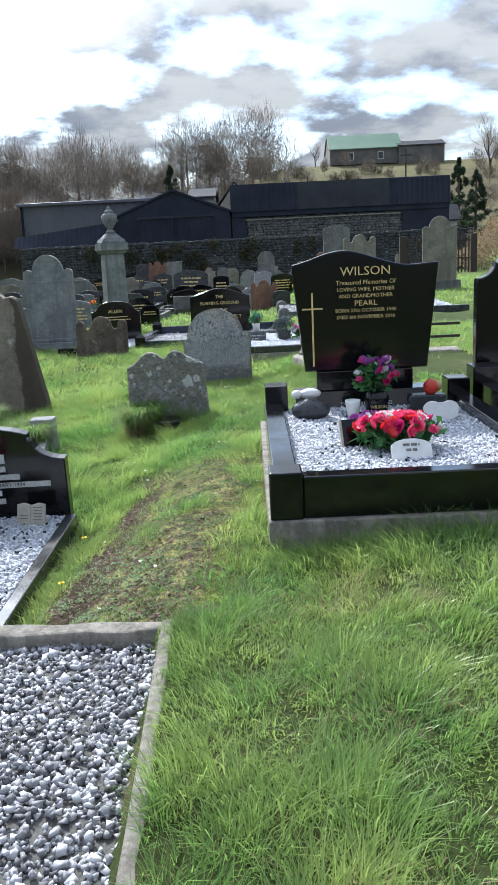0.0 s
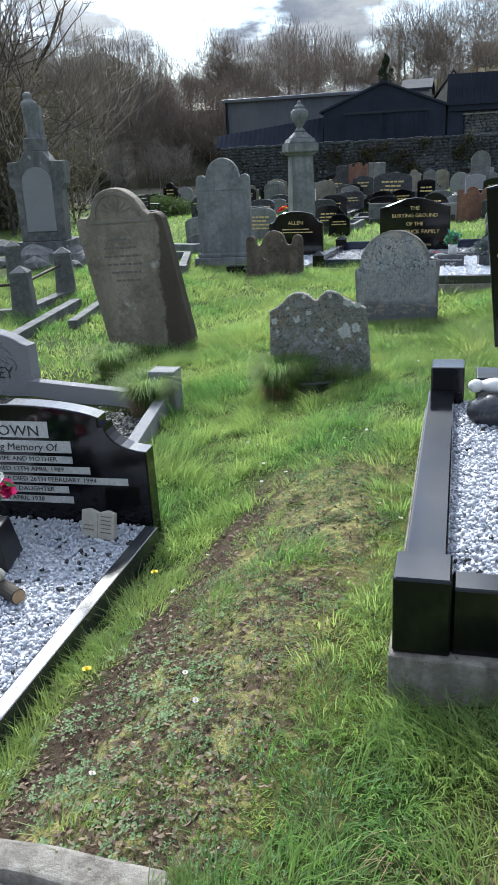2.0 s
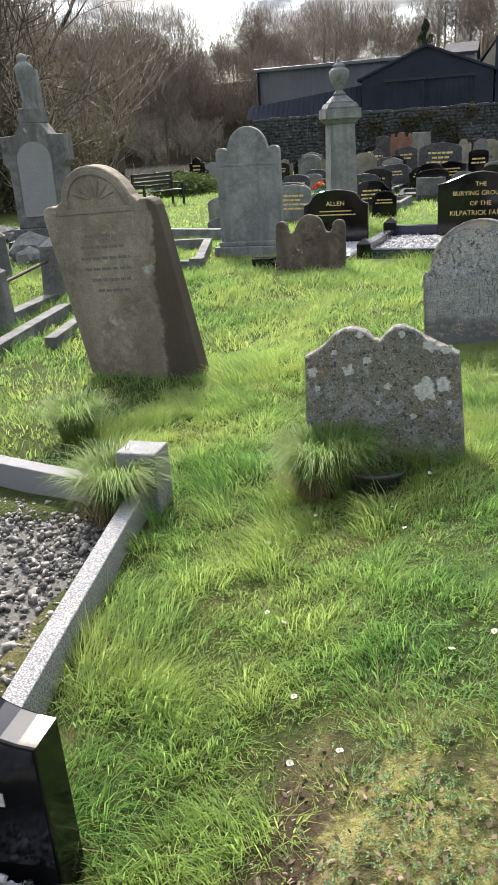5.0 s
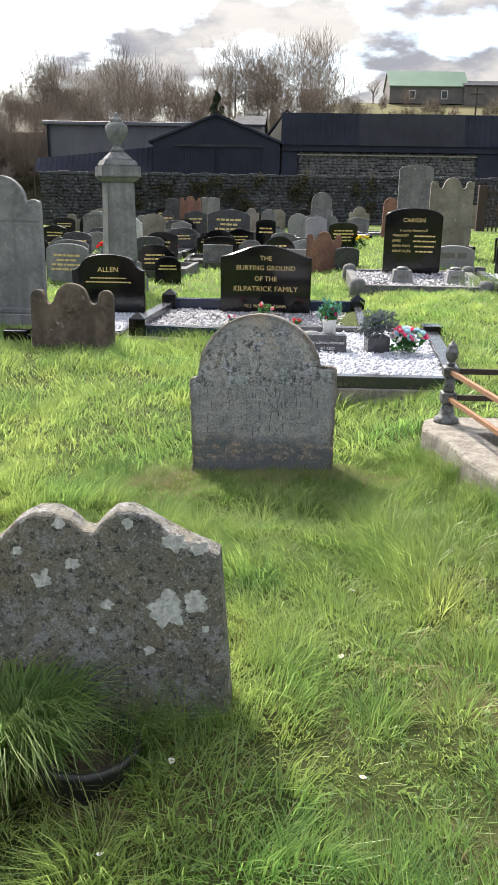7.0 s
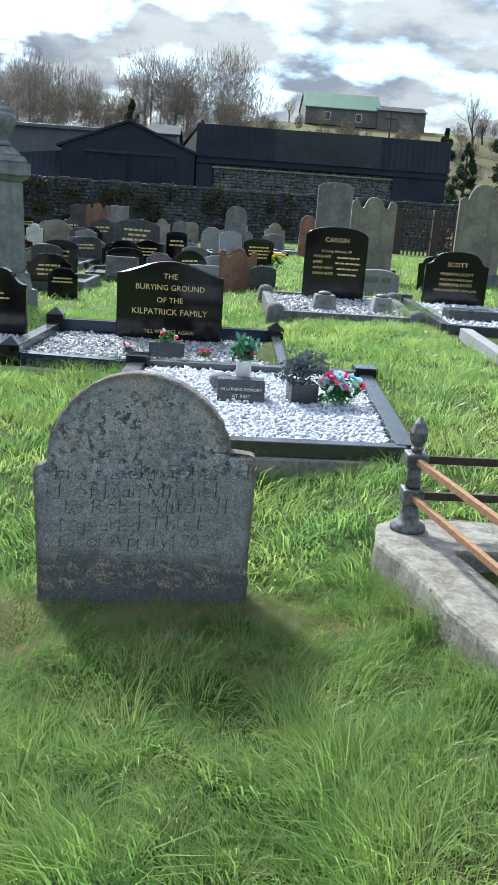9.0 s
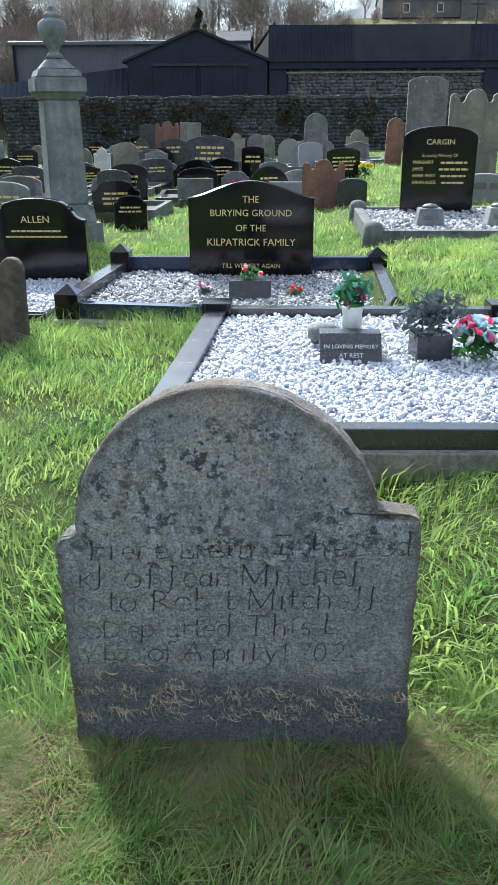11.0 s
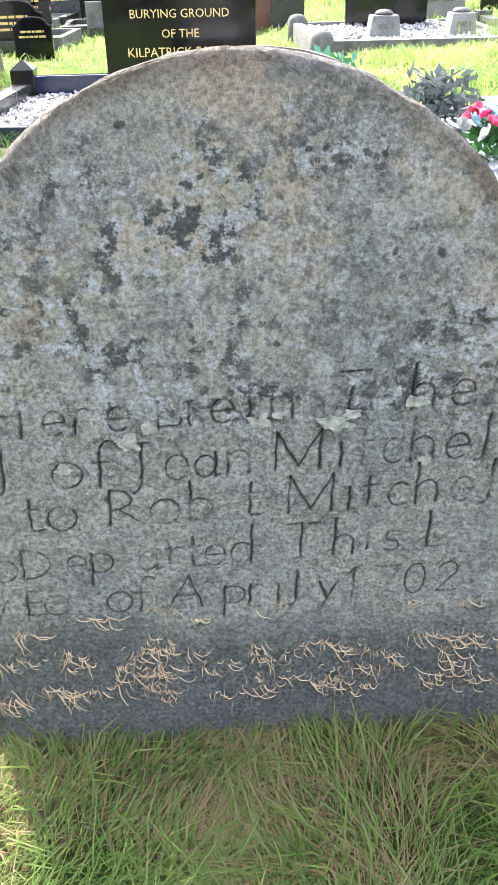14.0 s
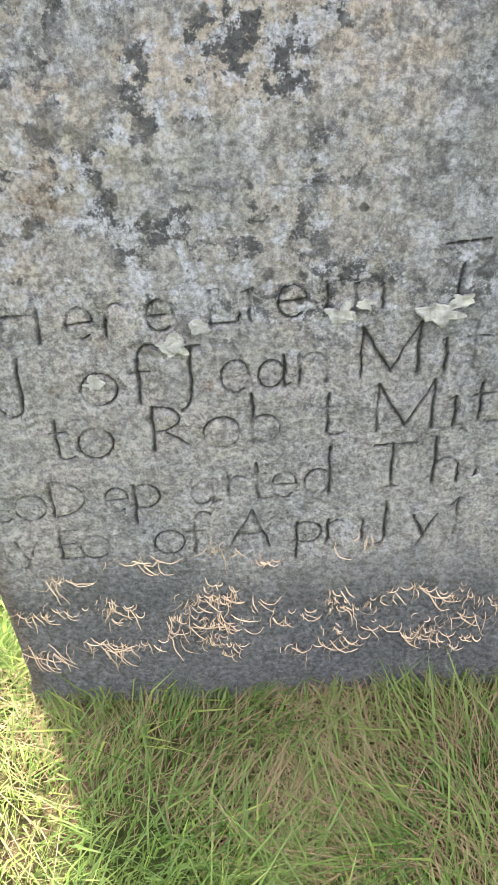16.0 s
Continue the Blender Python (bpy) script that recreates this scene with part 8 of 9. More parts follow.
# ---- the left hand side ----


def statue_monument():
    m = thing("statue_monument", "grey arched granite monument carrying a draped pale statue", "monument", pose(-8.15, 17.8, -0.5, 0, 0, 14))
    part("step", box(-0.65, 0.65, -0.45, 0.45, 0, 0.3, 0.015), DARKGR, m)
    part("base", box(-0.55, 0.55, -0.36, 0.36, 0.3, 0.5, 0.015), GREYST, m)
    w = 0.5
    part("die", slab([(-w + 0.05, 0.5), (-w + 0.03, 1.5), (-w - 0.06, 1.62), (-w - 0.06, 2.05), (-0.3, 2.07), (-0.18, 2.25), (0.18, 2.25), (0.3, 2.07), (w + 0.06, 2.05), (w + 0.06, 1.62), (w - 0.03, 1.5), (w - 0.05, 0.5)], 0.6, 0.02), GREYST, m)
    part("arched_panel", slab([(-0.3, 0.7)] + arc(0, 1.65, 0.3, 0.3, 180, 0, 14) + [(0.3, 0.7)], 0.03, 0.006), GREYGR, m, m=pose(0, -0.31, 0))
    part("pedestal", box(-0.2, 0.2, -0.2, 0.2, 2.25, 2.5, 0.02), GREYST, m)
    bm = bmesh.new()
    rings = []
    fs = (0, 0.1, 0.2, 0.32, 0.45, 0.56, 0.66, 0.74, 0.79, 0.83, 0.865, 0.90, 0.94, 0.975, 1.0)
    rs = (0.135, 0.125, 0.118, 0.125, 0.135, 0.14, 0.155, 0.16, 0.135, 0.085, 0.062, 0.082, 0.088, 0.066, 0.02)
    for f, r in zip(fs, rs):
        fold = 0.16 * (1 - f) if f < 0.8 else 0.0
        ring = []
        for k in range(24):
            a = 2 * math.pi * k / 24
            q = r * (1 + fold * math.sin(6 * a + f * 5))
            ring.append(bm.verts.new((q * math.cos(a) * 1.05 - 0.05 * f, q * math.sin(a) * 0.8 - 0.02 * f, f * 0.86)))
        rings.append(ring)
    for a, b in zip(rings, rings[1:]):
        for k in range(24):
            bm.faces.new((a[k], a[(k + 1) % 24], b[(k + 1) % 24], b[k]))
    bm.faces.new(rings[-1])
    # the stump that the figure leans on
    post = [[bm.verts.new((0.14 + r * math.cos(2 * math.pi * k / 10), 0.03 + r * math.sin(2 * math.pi * k / 10), z)) for k in range(10)] for r, z in ((0.075, 0.0), (0.06, 0.3), (0.05, 0.58), (0.02, 0.6))]
    for a, b in zip(post, post[1:]):
        for k in range(10):
            bm.faces.new((a[k], a[(k + 1) % 10], b[(k + 1) % 10], b[k]))
    bm.faces.new(post[-1])
    solid("statue", bm, PALEST, "pale draped stone statue on a monument", "statue", pose(-8.15, 17.8, 2.0, 0, 0, 14), smooth=True)


statue_monument()


def post_and_chain():
    spots = [(-6.55, 11.55), (-6.0, 11.6), (-5.4, 11.75), (-5.5, 13.2), (-6.9, 14.2), (-7.7, 13.6), (-7.3, 11.9)]
    for i, (x, y) in enumerate(spots):
        p = thing("stone_post", "squat grey granite post with a pyramid top", "post", pose(x, y, gz(x, y) - 0.05, 0, 0, 8 * i), "granite posts")
        bm = box(-0.15, 0.15, -0.15, 0.15, 0, 0.62, 0.012)
        for v in bm.verts:
            if v.co.z > 0.3:
                v.co.x *= 0.8
                v.co.y *= 0.8
        part("shaft", bm, GREYST, p)
        part("cap", lathe([(0.175, 0.62), (0.175, 0.66), (0.02, 0.74)], 4), GREYST, p, m=pose(0, 0, 0, 0, 0, 45))
    k = thing("grave_kerb", "low pale stone kerb between granite posts", "grave kerb", pose(0, 0, 0))
    for a, b in zip(spots, spots[1:4]):
        rail(k, a, b, 0.16, -0.5, gz(*a) + 0.14, GREYST)
    k = thing("grave_kerb", "low grey kerb frame of an old grave in the grass", "grave kerb", pose(0, 0, 0))
    for a, b in (((-5.9, 14.95), (-4.15, 14.65)), ((-4.15, 14.65), (-4.85, 17.1)), ((-4.85, 17.1), (-6.4, 16.9))):
        rail(k, a, b, 0.13, -0.6, -0.22, GREYST)
    kerb_post(k, -4.15, 14.65, 0.18, -0.6, -0.18, GREYST)
    rail(k, (-6.6, 18.75), (-5.0, 18.3), 0.2, -0.6, -0.2, PALEST)
    k = thing("fallen_kerb", "sunken pale kerb stones in long grass", "grave kerb", pose(0, 0, 0))
    rail(k, (-4.62, 9.75), (-5.05, 12.6), 0.14, -0.65, -0.37, GREYST)
    rail(k, (-4.3, 10.9), (-4.75, 13.4), 0.12, -0.65, -0.36, GREYST)
    for a, b in ((spots[0], spots[1]), (spots[1], spots[2]), (spots[2], spots[3])):
        r = thing("iron_bar", "thin dark iron rail between stone posts", "railing", pose(0, 0, 0), "iron bars")
        part("rail", bar((*a, gz(*a) + 0.45), (*b, gz(*b) + 0.45), 0.018), DARKRUST, r)


post_and_chain()
rr = random.Random(5)
for i in range(34):
    x, y = -6.6 - rr.uniform(0, 5.5), 15.5 + rr.uniform(0, 4.5)
    if abs(x + 8.15) < 0.9 and abs(y - 17.8) < 0.8:
        continue
    bm = bmesh.new()
    bmesh.ops.create_icosphere(bm, subdivisions=2, radius=1)
    s = rr.uniform(0.16, 0.36)
    for v in bm.verts:
        v.co = Vector((v.co.x * 1.3, v.co.y, v.co.z * 0.8)) * s * (1 + 0.35 * noise.noise(v.co * 1.4 + Vector((i, 0, 0))))
    solid("rubble_stone", bm, GREYST, "loose rubble stone in an old broken surround", "stone", pose(x, y, gz(x, y) + s * 0.3, 0, 0, rr.uniform(0, 180)), "rubble stones")
for row in ((-5.7, 21.0, 0.9, 0.6, "segment", PALEST, "low pale headstone by the bench", 0), (-4.9, 18.6, 0.9, 0.4, "segment", GREYST, "low grey kerb headstone", 0), (-6.4, 24.5, 0.8, 0.75, "segment", GREYST, "grey headstone with a curved top", 0),
            (-9.6, 13.8, 0.8, 0.9, "shoulder", GREYST, "grey weathered stone headstone in grass", 0), (-10.6, 15.2, 0.8, 0.8, "round", GREYST, "small grey round headstone", 0), (-5.6, 8.1, 0.7, 0.7, "round", DARKGR, "small dark granite headstone in grass", 0)):
    far_stone(*row)
bn = thing("bench", "black metal bench with slatted seat", "bench", pose(-9.7, 26.9, gz(-9.7, 26.9), 0, 0, 62))
for i in range(4):
    part("slat", box(-0.75, 0.75, -0.22 + i * 0.12, -0.13 + i * 0.12, 0.42, 0.45, 0.005), PLASTICB, bn)
    part("slat", box(-0.75, 0.75, 0.26, 0.29, 0.52 + i * 0.11, 0.60 + i * 0.11, 0.005), PLASTICB, bn)
for x in (-0.72, 0.72):
    part("leg", box(x - 0.03, x + 0.03, -0.24, -0.18, -0.05, 0.62, 0.005), PLASTICB, bn)
    part("leg", box(x - 0.03, x + 0.03, 0.25, 0.31, -0.05, 0.95, 0.005), PLASTICB, bn)
    part("armrest", box(x - 0.03, x + 0.03, -0.24, 0.3, 0.6, 0.65, 0.01), PLASTICB, bn)


def paling_fence():
    f = thing("paling_fence", "rusty iron paling fence in front of the far wall", "fence", pose(0, 0, 0))
    for x in (8.2, 9.9, 11.9):
        part("post", box(x - 0.16, x + 0.16, 43.4, 43.7, -0.4, 1.75, 0.02), DARKRUST, f)
    for z in (0.5, 1.4):
        part("rail", box(8.2, 11.9, 43.5, 43.56, z, z + 0.08, 0.01), DARKRUST, f)
    for i in range(20):
        x = 8.4 + i * 0.18
        part("paling", slab([(x - 0.035, -0.3), (x - 0.035, 1.6), (x, 1.75), (x + 0.035, 1.6), (x + 0.035, -0.3)], 0.03, 0.004, seg=1), DARKRUST, f, m=pose(0, 43.48, 0))


paling_fence()
bk = clouds_mesh("grass_bank", 4, [((12.6 + 0.9 * i, 46 + 1.5 * i, 0.5 + 0.45 * i), (1.4, 1.4, 0.9)) for i in range(7)], 900, 0.10, DRYGRASS)
tagged(new("grass_bank", bk), "steep bank of dry yellow grass beyond the graves", "bank", "", "stuff")

# ---- turf ----


def in_plot(x, y):
    """Which places lie inside a grave plot."""
    hit = np.zeros(len(x), bool)
    for c in PLOTS:
        s = np.ones(len(x), bool)
        for (ax, ay), (bx, by) in zip(c, c[1:] + c[:1]):
            s &= (bx - ax) * (y - ay) - (by - ay) * (x - ax) > 0
        hit |= s
    return hit


def patchy(x, y, f=1.0):
    return 0.5 + 0.25 * np.sin(2.9 * f * x + 1.1 * np.sin(2.3 * f * y)) + 0.25 * np.sin(3.7 * f * y + 1.3 * np.sin(1.9 * f * x + 1))


def worn(x, y):
    """The bare trodden strip."""
    c = -0.90 + 0.11 * (y - 4.3) + 0.025 * np.sin(9 * y) + 0.015 * np.sin(23 * y + 1)
    along = ss(3.15, 3.35, y) * (1 - ss(5.8, 6.3, y))
    strip = np.exp(-((x - c) / (0.04 + 0.05 * patchy(x * 0, y, 3.7))) ** 2)
    thin = ss(-0.02, 0.12, x - c) * (1 - ss(0.55, 0.95, x - c)) * (0.52 + 0.5 * patchy(x + 2, y, 2.7))
    strip = np.maximum(strip, 0.9 * np.exp(-((x - c - 0.12) / 0.15) ** 2) * (1 - ss(4.3, 5.2, y)) * (patchy(x, y, 5.1) > 0.4))
    strip = np.maximum(strip, 0.97 * ss(-1.12, -1.0, x) * (1 - ss(-0.5, -0.38, x)) * (1 - ss(3.9, 4.5, y)) * (patchy(x + 1, y, 3.3) > 0.25))
    pad = np.exp(-(((x + 0.56) / 0.2) ** 2 + ((y - 5.9) / 0.22) ** 2))
    return np.maximum(np.maximum(strip, thin) * along, 0.9 * pad)


def turf(name, label, seed, n, xr, yr, h, w, mat, keep=None, lean_=0.6, least=0.0):
    rng = np.random.default_rng(seed)
    x, y = rng.uniform(*xr, n), rng.uniform(*yr, n)
    p = patchy(x, y) * 0.25 + patchy(x, y, 3.1) * 0.35 + patchy(x + 3 + 0.1 * np.sin(9 * y), y + 1, 9.3) * 0.4
    p = np.maximum(np.clip((p - 0.25) * 2.1, 0, 1), least)
    ok = ~in_plot(x, y) & (rng.random(n) < 0.25 + 0.75 * p) & (rng.random(n) > 0.97 * worn(x, y))
    if keep is not None:
        ok &= keep(rng, x, y)
    x, y, p = x[ok], y[ok], p[ok]
    hh = h * (0.3 + 1.0 * p) * rng.uniform(0.55, 1.25, len(x)) * (1 - 0.6 * worn(x, y))
    v, t = blades(rng, x, y, ground(x, y), hh, w * rng.uniform(0.7, 1.3, len(x)), lean_)
    tagged(new(name, raw_mesh(name, v, t, mat)), label, "grass", "", "stuff")


def tussocks(name, label, seed, apart, xr, yr, r, h, w, each, mat, keep=None):
    """Turf that grows in tussocks: blades rise from a crown and lean outwards, with hollows between."""
    rng = np.random.default_rng(seed)
    gx, gy = np.meshgrid(np.arange(*xr, apart), np.arange(*yr, apart))
    cx, cy = gx.ravel() + rng.uniform(-0.6, 0.6, gx.size) * apart, gy.ravel() + rng.uniform(-0.6, 0.6, gx.size) * apart
    ok = ~in_plot(cx, cy) & (rng.random(len(cx)) > 1.15 * worn(cx, cy)) & (rng.random(len(cx)) < 0.45 + 0.6 * patchy(cx, cy, 1.9))
    if keep is not None:
        ok &= keep(rng, cx, cy)
    cx, cy = cx[ok], cy[ok]
    lump = ss(0.25, 0.72, 0.65 * value_noise(cx, cy, 4.3, 33) + 0.35 * value_noise(cx, cy, 9.0, 34))
    size = np.minimum(rng.lognormal(0, 0.25, len(cx)), 1.5) * (0.42 + 1.0 * lump)
    k = np.repeat(np.arange(len(cx)), np.maximum(4, (each * size)).astype(int))
    n = len(k)
    u, a = np.sqrt(rng.random(n)), rng.uniform(0, 6.283, n)
    comb_ = 2.2 * np.sin(1.7 * cx + 0.9 * cy) + 1.2 * np.sin(2.9 * cy - cx)
    x, y = cx[k] + r * size[k] * u * np.cos(a), cy[k] + r * size[k] * u * np.sin(a)
    go = np.arctan2(0.75 * u * np.sin(a) + 0.45 * np.sin(comb_[k]), 0.75 * u * np.cos(a) + 0.45 * np.cos(comb_[k])) + rng.normal(0, 0.45, n)
    size = size * (1 - 0.45 * np.exp(-((cx + 0.62) / 0.6) ** 2) * ss(3.0, 3.6, cy) * (1 - ss(6.0, 6.8, cy)))
    size = size * (0.72 + 0.28 * ss(3.0, 5.0, cy))
    hh = h * size[k] * (1.05 - 0.45 * u * u) * rng.uniform(0.55, 1.15, n) * (1 - (0.2 * ss(9.6, 9.85, y) + 0.4 * ss(10.05, 10.25, y)) * (np.abs(x + 0.38) < 0.8) * (y < 10.6))
    free = ~in_plot(x, y)
    x, y, go, hh, u = x[free], y[free], go[free], hh[free], u[free]
    v, t = blades(rng, x, y, ground(x, y), hh, w * rng.uniform(0.6, 1.25, len(x)), 1.0, 0.62, go, 0.15 + 0.95 * u * rng.uniform(0.5, 1.3, len(x)))
    tagged(new(name, raw_mesh(name, v, t, mat)), label, "grass", "", "stuff")


def off_stone(r, x, y):
    """Thins the turf at the foot of the carved stone and keeps it off the standing place before it."""
    return r.random(len(x)) > np.where(np.abs(x + 0.38) < 0.55, 0.1 * ss(9.7, 9.9, y) + 0.7 * ss(10.15, 10.28, y), 0.0)


tussocks("grass", "tussocky bright green grass beside the trodden path", 1, 0.08, (-2.6, 1.9), (0.9, 10.6), 0.055, 0.095, 0.0044, 40, GRASS, off_stone)
turf("grass", "short green blades between the tussocks", 14, 90000, (-2.6, 1.9), (0.9, 10.6), 0.05, 0.005, GRASS, off_stone, 1.2, 0.35)
tussocks("grass", "tussocky mown grass between the graves", 16, 0.13, (-7.0, 4.3), (10.6, 17.5), 0.08, 0.10, 0.009, 20, GRASS)
turf("grass", "fine grass at the foot of the carved stone", 2, 95000, (-1.5, 0.7), (9.0, 10.75), 0.045, 0.0028, TUFT, None, 1.5, 0.55)
turf("grass", "close fine grass under the longer blades", 8, 150000, (-2.1, 1.5), (2.0, 9.6), 0.034, 0.0045, GRASS, None, 1.5, 0.6)
turf("moss", "yellow-green mossy thin turf on the trodden ground", 9, 190000, (-1.3, 0.4), (2.9, 6.6), 0.022, 0.0032, MOSS, lambda r, x, y: (r.random(len(x)) < 1.6 * worn(x - 0.16, y)) & (patchy(x * 1.7, y * 1.7 + 3, 4.1) > 0.16 + 0.14 * (y < 4.4) + 0.25 * r.random(len(x))), 1.0, 0.8)
turf("grass", "green mown grass between the graves", 3, 190000, (-7.5, 4.5), (8.0, 20), 0.075, 0.009, GRASS, lambda r, x, y: (y > 10.45) | (np.abs(x + 0.3) > 2.0), 1.0, 0.3)
turf("grass", "far green grass between the headstones", 4, 70000, (-12, 10), (19, 40), 0.09, 0.022, GRASS, None, 0.9, 0.3)
turf("dry_grass", "dead straw at the foot of the carved stone", 15, 32000, (-1.2, 0.6), (9.95, 10.5), 0.04, 0.0019, DRYGRASS, lambda r, x, y: patchy(x * 2 + 1, y * 2, 2.0) > 0.36 + 0.2 * r.random(len(x)), 2.4, 0.6)
turf("dry_grass", "dead straw-coloured grass among the green", 5, 60000, (-2.6, 1.9), (0.9, 10.7), 0.055, 0.003, DRYGRASS, lambda r, x, y: (patchy(x * 1.3 + 4, y * 1.3, 1.6) + 0.5 * patchy(x, y + 2, 6.0) > 0.86 + 0.22 * r.random(len(x))) & (y < 9.9), 1.7, 0.4)


def drooping(rng, n, cx, cy, r, h, w):
    """Long blades that rise from one crown and bow outwards."""
    a = rng.uniform(0, 2 * np.pi, n)
    q = r * rng.random(n) ** 0.6
    x, y = cx + q * np.cos(a), cy + q * np.sin(a)
    b = a + rng.normal(0, 0.6, n)
    out = np.c_[np.cos(b), np.sin(b), np.zeros(n)]
    hh = h * rng.uniform(0.55, 1.1, n)
    reach = hh * rng.uniform(0.25, 0.95, n)
    fall = rng.uniform(0.25, 1.0, n)
    base = np.c_[x, y, ground(x, y) - 0.01]
    up = np.array([0, 0, 1.0])
    m1 = base + out * (0.22 * reach)[:, None] + up * (0.62 * hh)[:, None]
    m2 = base + out * (0.62 * reach)[:, None] + up * (0.88 * hh)[:, None]
    tip = base + out * (1.15 * reach)[:, None] + up * ((0.35 + 0.65 * fall) * hh)[:, None]
    side = np.c_[-np.sin(b), np.cos(b), np.zeros(n)] * (w * rng.uniform(0.7, 1.2, n) / 2)[:, None]
    v = np.stack([base - side, base + side, m1 + side, m1 - side, m2 + side * 0.8, m2 - side * 0.8, tip], 1).reshape(-1, 3)
    k = (np.arange(n) * 7)[:, None]
    t = np.concatenate([k + [0, 1, 2], k + [0, 2, 3], k + [3, 2, 4], k + [3, 4, 5], k + [5, 4, 6]], 1).reshape(-1, 3)
    return v, t


def crowns(seed, spots, label, mat):
    rng = np.random.default_rng(seed)
    vs, ts, off = [], [], 0
    for x, y, r, h, n in spots:
        v, t = drooping(rng, n, x, y, r, h, 0.0042)
        vs.append(v)
        ts.append(t + off)
        off += len(v)
    tagged(new("grass_tuft", raw_mesh("grass_tuft", np.concatenate(vs), np.concatenate(ts), mat)), label, "grass", "", "stuff")


crowns(71, [(-1.06, 7.83, 0.09, 0.36, 1300), (-0.96, 7.86, 0.07, 0.34, 700), (-2.03, 7.56, 0.09, 0.34, 1700), (-2.72, 8.45, 0.10, 0.30, 900)], "long rank grass tufts bowing over beside the old stones", TUFT)
crowns(72, [(-1.08, 7.80, 0.10, 0.20, 260), (-2.05, 7.52, 0.10, 0.20, 300)], "dead straw blades hanging in the rank tufts", DRYGRASS)


def tufts(seed, spots, label):
    rng = np.random.default_rng(seed)
    vs, ts, off = [], [], 0
    for x, y, r, h, n in spots:
        px, py = x + rng.normal(0, r, n), y + rng.normal(0, r * 0.7, n)
        v, t = blades(rng, px, py, ground(px, py), h * rng.uniform(0.5, 1.1, n), np.full(n, 0.0034), 1.0, 0.75)
        vs.append(v)
        ts.append(t + off)
        off += len(v)
    tagged(new("grass_tuft", raw_mesh("grass_tuft", np.concatenate(vs), np.concatenate(ts), TUFT)), label, "grass", "", "stuff")


tufts(31, [(-0.66, 7.9, 0.07, 0.22, 200), (-0.55, 7.95, 0.10, 0.12, 200), (-2.9, 10.0, 0.3, 0.12, 400)], "long rank grass tufts round the old stones")
tufts(32, [(0.25, 3.86, 0.2, 0.14, 350), (0.8, 3.84, 0.3, 0.15, 700), (1.4, 3.84, 0.2, 0.14, 350), (-0.40, 3.17, 0.04, 0.10, 160), (-0.29, 3.2, 0.03, 0.10, 120), (-0.24, 2.8, 0.05, 0.09, 130), (-0.2, 2.1, 0.06, 0.1, 130), (-0.16, 1.5, 0.06, 0.1, 130)], "longer grass along the kerb edges")
tufts(34, [(0.54 + 0.048 * i, 10.45 - 0.21 * i, 0.05, 0.13 + 0.03 * (i % 3), 230) for i in range(10)], "rank grass leaning on the old concrete kerb")
tufts(33, [(-0.37, 10.22, 0.30, 0.075, 800), (0.0, 10.15, 0.14, 0.12, 240), (-0.6, 10.2, 0.16, 0.06, 260), (0.45, 9.9, 0.1, 0.1, 400), (0.55, 10.3, 0.08, 0.1, 300), (-0.2, 11.85, 0.5, 0.12, 900), (0.6, 11.85, 0.4, 0.12, 800), (-1.2, 15.1, 0.4, 0.2, 900), (-0.9, 14.6, 0.2, 0.18, 400), (2.8, 18.6, 0.2, 0.3, 500)], "unclipped grass at the foot of stones and kerbs")


def clover_patch(seed, n, keep, label, size=0.014):
    rng = np.random.default_rng(seed)
    x, y = rng.uniform(-1.7, 1.6, n), rng.uniform(2.2, 9.5, n)
    ok = keep(x, y) > rng.random(n)
    ok &= ~in_plot(x, y)
    x, y = x[ok], y[ok]
    n = len(x)
    z = ground(x, y) + rng.uniform(0.004, 0.035, n)
    vs, ts = [], []
    for k in range(3):
        a = rng.uniform(0, 6.28, n) * 0 + rng.random(n) * 0.5 + k * 2.1
        c, s = np.cos(a) * size, np.sin(a) * size
        p = np.c_[x, y, z]
        q = [p, p + np.c_[c - 0.5 * s, s + 0.5 * c, np.full(n, 0.004)], p + np.c_[1.4 * c, 1.4 * s, np.full(n, 0.001)], p + np.c_[c + 0.5 * s, s - 0.5 * c, np.full(n, 0.004)]]
        vs.append(np.stack(q, 1).reshape(-1, 3))
        i = (np.arange(n) * 4 + k * n * 4)[:, None]
        ts.append(np.concatenate([i + [0, 1, 2], i + [0, 2, 3]], 1).reshape(-1, 3))
    tagged(new("clover", raw_mesh("clover", np.concatenate(vs), np.concatenate(ts), CLOVER)), label, "clover", "", "stuff")


clover_patch(41, 60000, lambda x, y: 0.95 * worn(x - 0.20, y) * (patchy(x, y, 4.3) > 0.40) + 0.07, "small clover and weed leaves in thin turf", 0.0062)


def weed_bed(x, y):
    """The weedy earth between the kerb and the trodden line."""
    return ss(-1.15, -0.95, x) * (1 - ss(-0.55, -0.35, x)) * ss(3.3, 3.4, y) * (1 - ss(4.0, 4.7, y)) * (patchy(x + 0.3, y, 4.7) > 0.45)


clover_patch(43, 26000, lambda x, y: 0.6 * weed_bed(x, y), "broad green weed leaves on bare earth", 0.0105)
rngl = np.random.default_rng(19)
n = 5200
x, y = rngl.uniform(-1.25, 0.0, n), 3.3 + 2.6 * rngl.random(n) ** 1.6
ok = (worn(x, y) > 0.35) & ~in_plot(x, y)
x, y = x[ok], y[ok]
n = len(x)
a, b = rngl.uniform(0, 6.28, n), rngl.uniform(0.004, 0.013, n)
p = np.c_[x, y, ground(x, y) + rngl.uniform(0.004, 0.016, n)]
e = np.c_[np.cos(a) * b, np.sin(a) * b, rngl.normal(0, 0.004, n)]
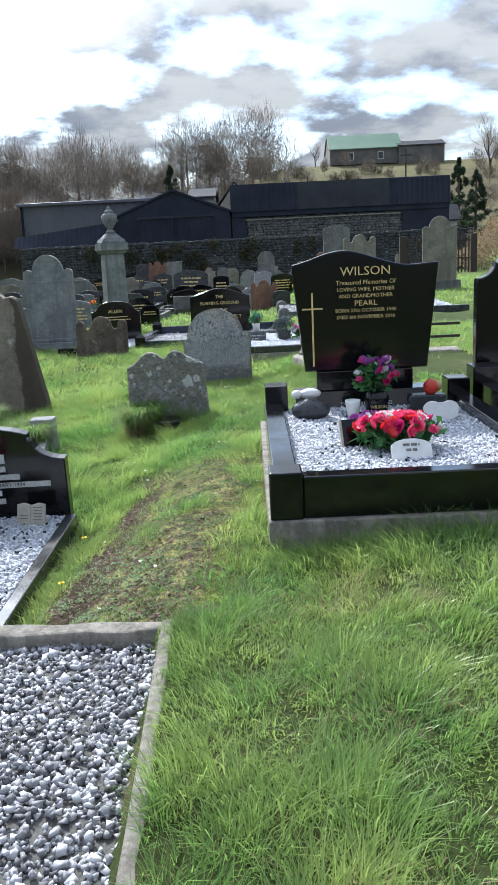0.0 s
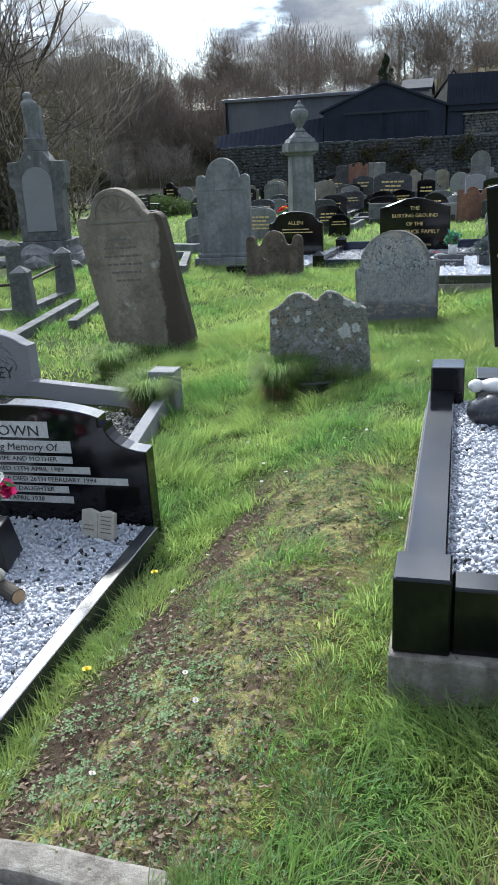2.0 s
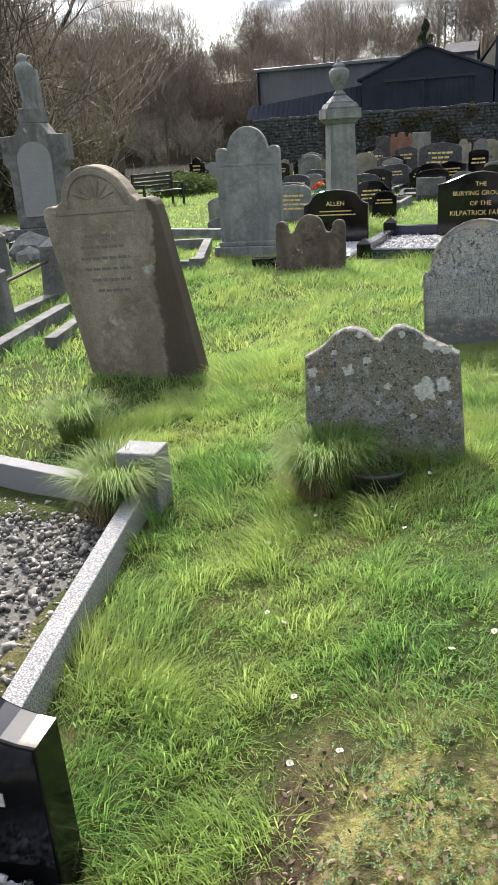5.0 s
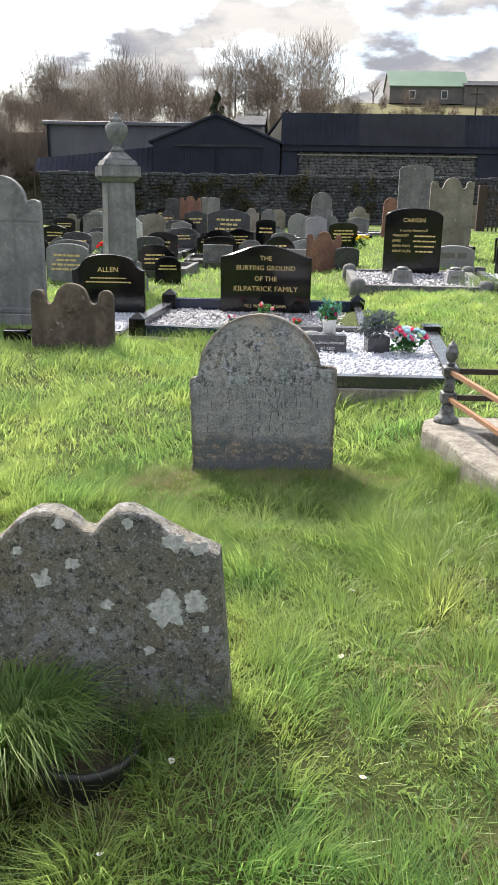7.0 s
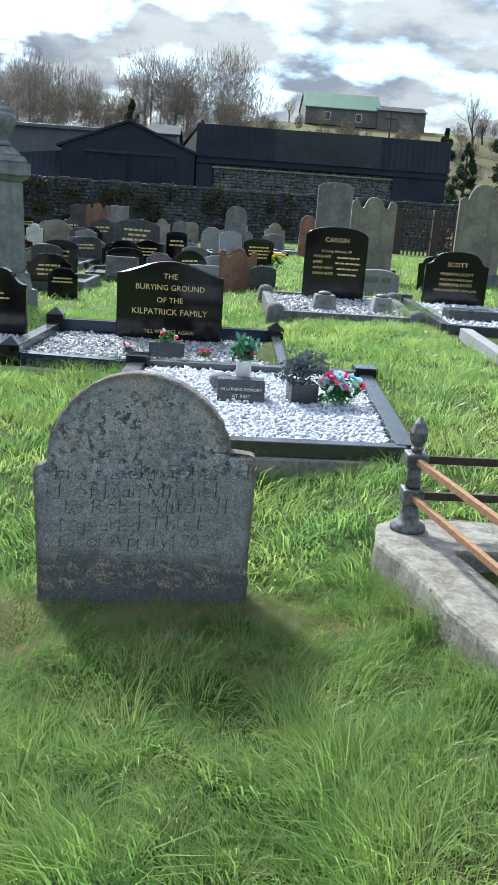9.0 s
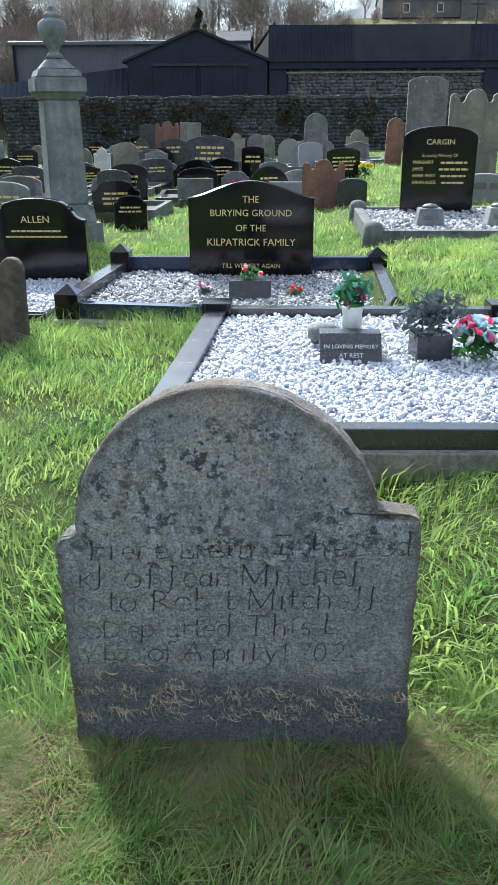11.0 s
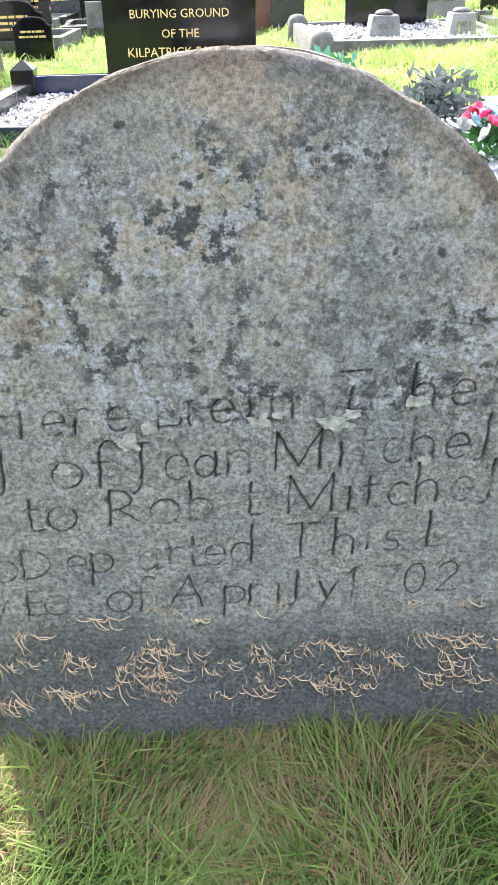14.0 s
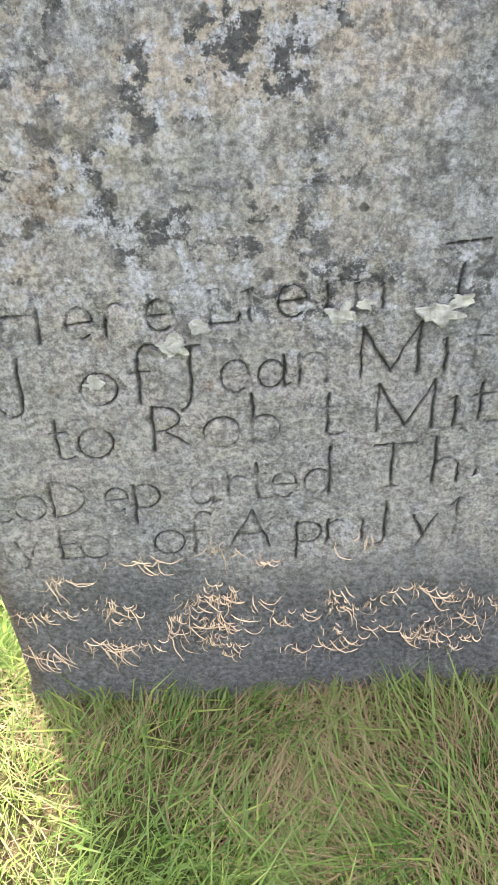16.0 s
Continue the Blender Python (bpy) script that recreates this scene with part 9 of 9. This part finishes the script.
f = np.c_[-np.sin(a) * b * 0.5, np.cos(a) * b * 0.5, rngl.normal(0, 0.003, n)]
k = (np.arange(n) * 4)[:, None]
tagged(new("leaf_litter", raw_mesh("leaf_litter", np.stack([p - e, p + f, p + e, p - f], 1).reshape(-1, 3), np.concatenate([k + [0, 1, 2], k + [0, 2, 3]], 1).reshape(-1, 3), LITTER)), "dead brown leaf scraps on the bare earth", "leaves", "", "stuff")
rng0 = np.random.default_rng(6)
for i in range(46):
    x, y = rng0.uniform(-1.2, 0.9), rng0.uniform(3.4, 9)
    if in_plot(np.array([x]), np.array([y]))[0]:
        continue
    d = thing("daisy", "small white daisy in the grass", "daisy", pose(x, y, gz(x, y) + 0.045, rng0.uniform(-20, 20), rng0.uniform(-20, 20)), "daisies")
    part("petal_ring", BLOOMS["white"][i % 2], None, d, m=Matrix.Diagonal((0.011, 0.011, 0.004, 1)))
    part("eye", BLOOMS["yellow"][0], None, d, m=Matrix.Diagonal((0.004, 0.004, 0.006, 1)))
for x, y in ((-1.06, 5.05), (-1.02, 4.25)):
    d = thing("dandelion", "yellow dandelion flower in the grass", "dandelion", pose(x, y, gz(x, y) + 0.05), "dandelions")
    part("flower_head", BLOOMS["yellow"][1], None, d, m=Matrix.Diagonal((0.018, 0.018, 0.01, 1)))
    part("stalk", bar((0, 0, -0.06), (0, 0, 0.0), 0.0015, 5), LEAF, d)
rng1 = np.random.default_rng(12)
n = 2200
x, y = rng1.uniform(-1.5, 0.1, n), rng1.uniform(3.4, 6.4, n)
ok = (np.abs(x + 0.90 - 0.11 * (y - 4.3)) < 0.10 * rng1.random(n) + 0.03) & ~in_plot(x, y) & (y < 6.1)
x, y = x[ok], y[ok]
v, t = pebbles(rng1, x, y, ground(x, y) + 0.003, rng1.uniform(0.0015, 0.0065, len(x)))
tagged(new("earth_clods", raw_mesh("earth_clods", v, t, SOIL)), "crumbs of bare brown earth along the trodden strip", "soil", "", "stuff")


def dock_weed(x, y, n, size, seed):
    """A rosette of broad pointed leaves."""
    rng = random.Random(seed)
    t = thing("dock_weed", "small broad-leaved green weed growing in the grass", "weed", pose(x, y, gz(x, y) + 0.005, 0, 0, rng.uniform(0, 90)), "weeds")
    for i in range(n):
        l, w = size * rng.uniform(0.7, 1.15), size * rng.uniform(0.16, 0.24)
        bm = bmesh.new()
        rows = []
        for k in range(7):
            f = k / 6
            half = w * math.sin(math.pi * min(1, 0.08 + 0.92 * f)) ** 0.8 * (1 - 0.25 * f)
            up = 0.55 * l * math.sin(1.9 * f) * 0.8
            rows.append([bm.verts.new((l * f, u * half, up + 0.18 * half * abs(u))) for u in (-1, 0, 1)])
        for a, b in zip(rows, rows[1:]):
            for j in (0, 1):
                bm.faces.new((a[j], b[j], b[j + 1], a[j + 1]))
        part("leaf", bm, TUFT, t, m=pose(0, 0, 0, 0, rng.uniform(-12, 18), 360 * i / n + rng.uniform(-20, 20)), smooth=True)


dock_weed(-0.13, 10.05, 6, 0.075, 3)
dock_weed(-0.19, 10.09, 5, 0.06, 5)
dock_weed(-0.62, 9.93, 5, 0.04, 8)
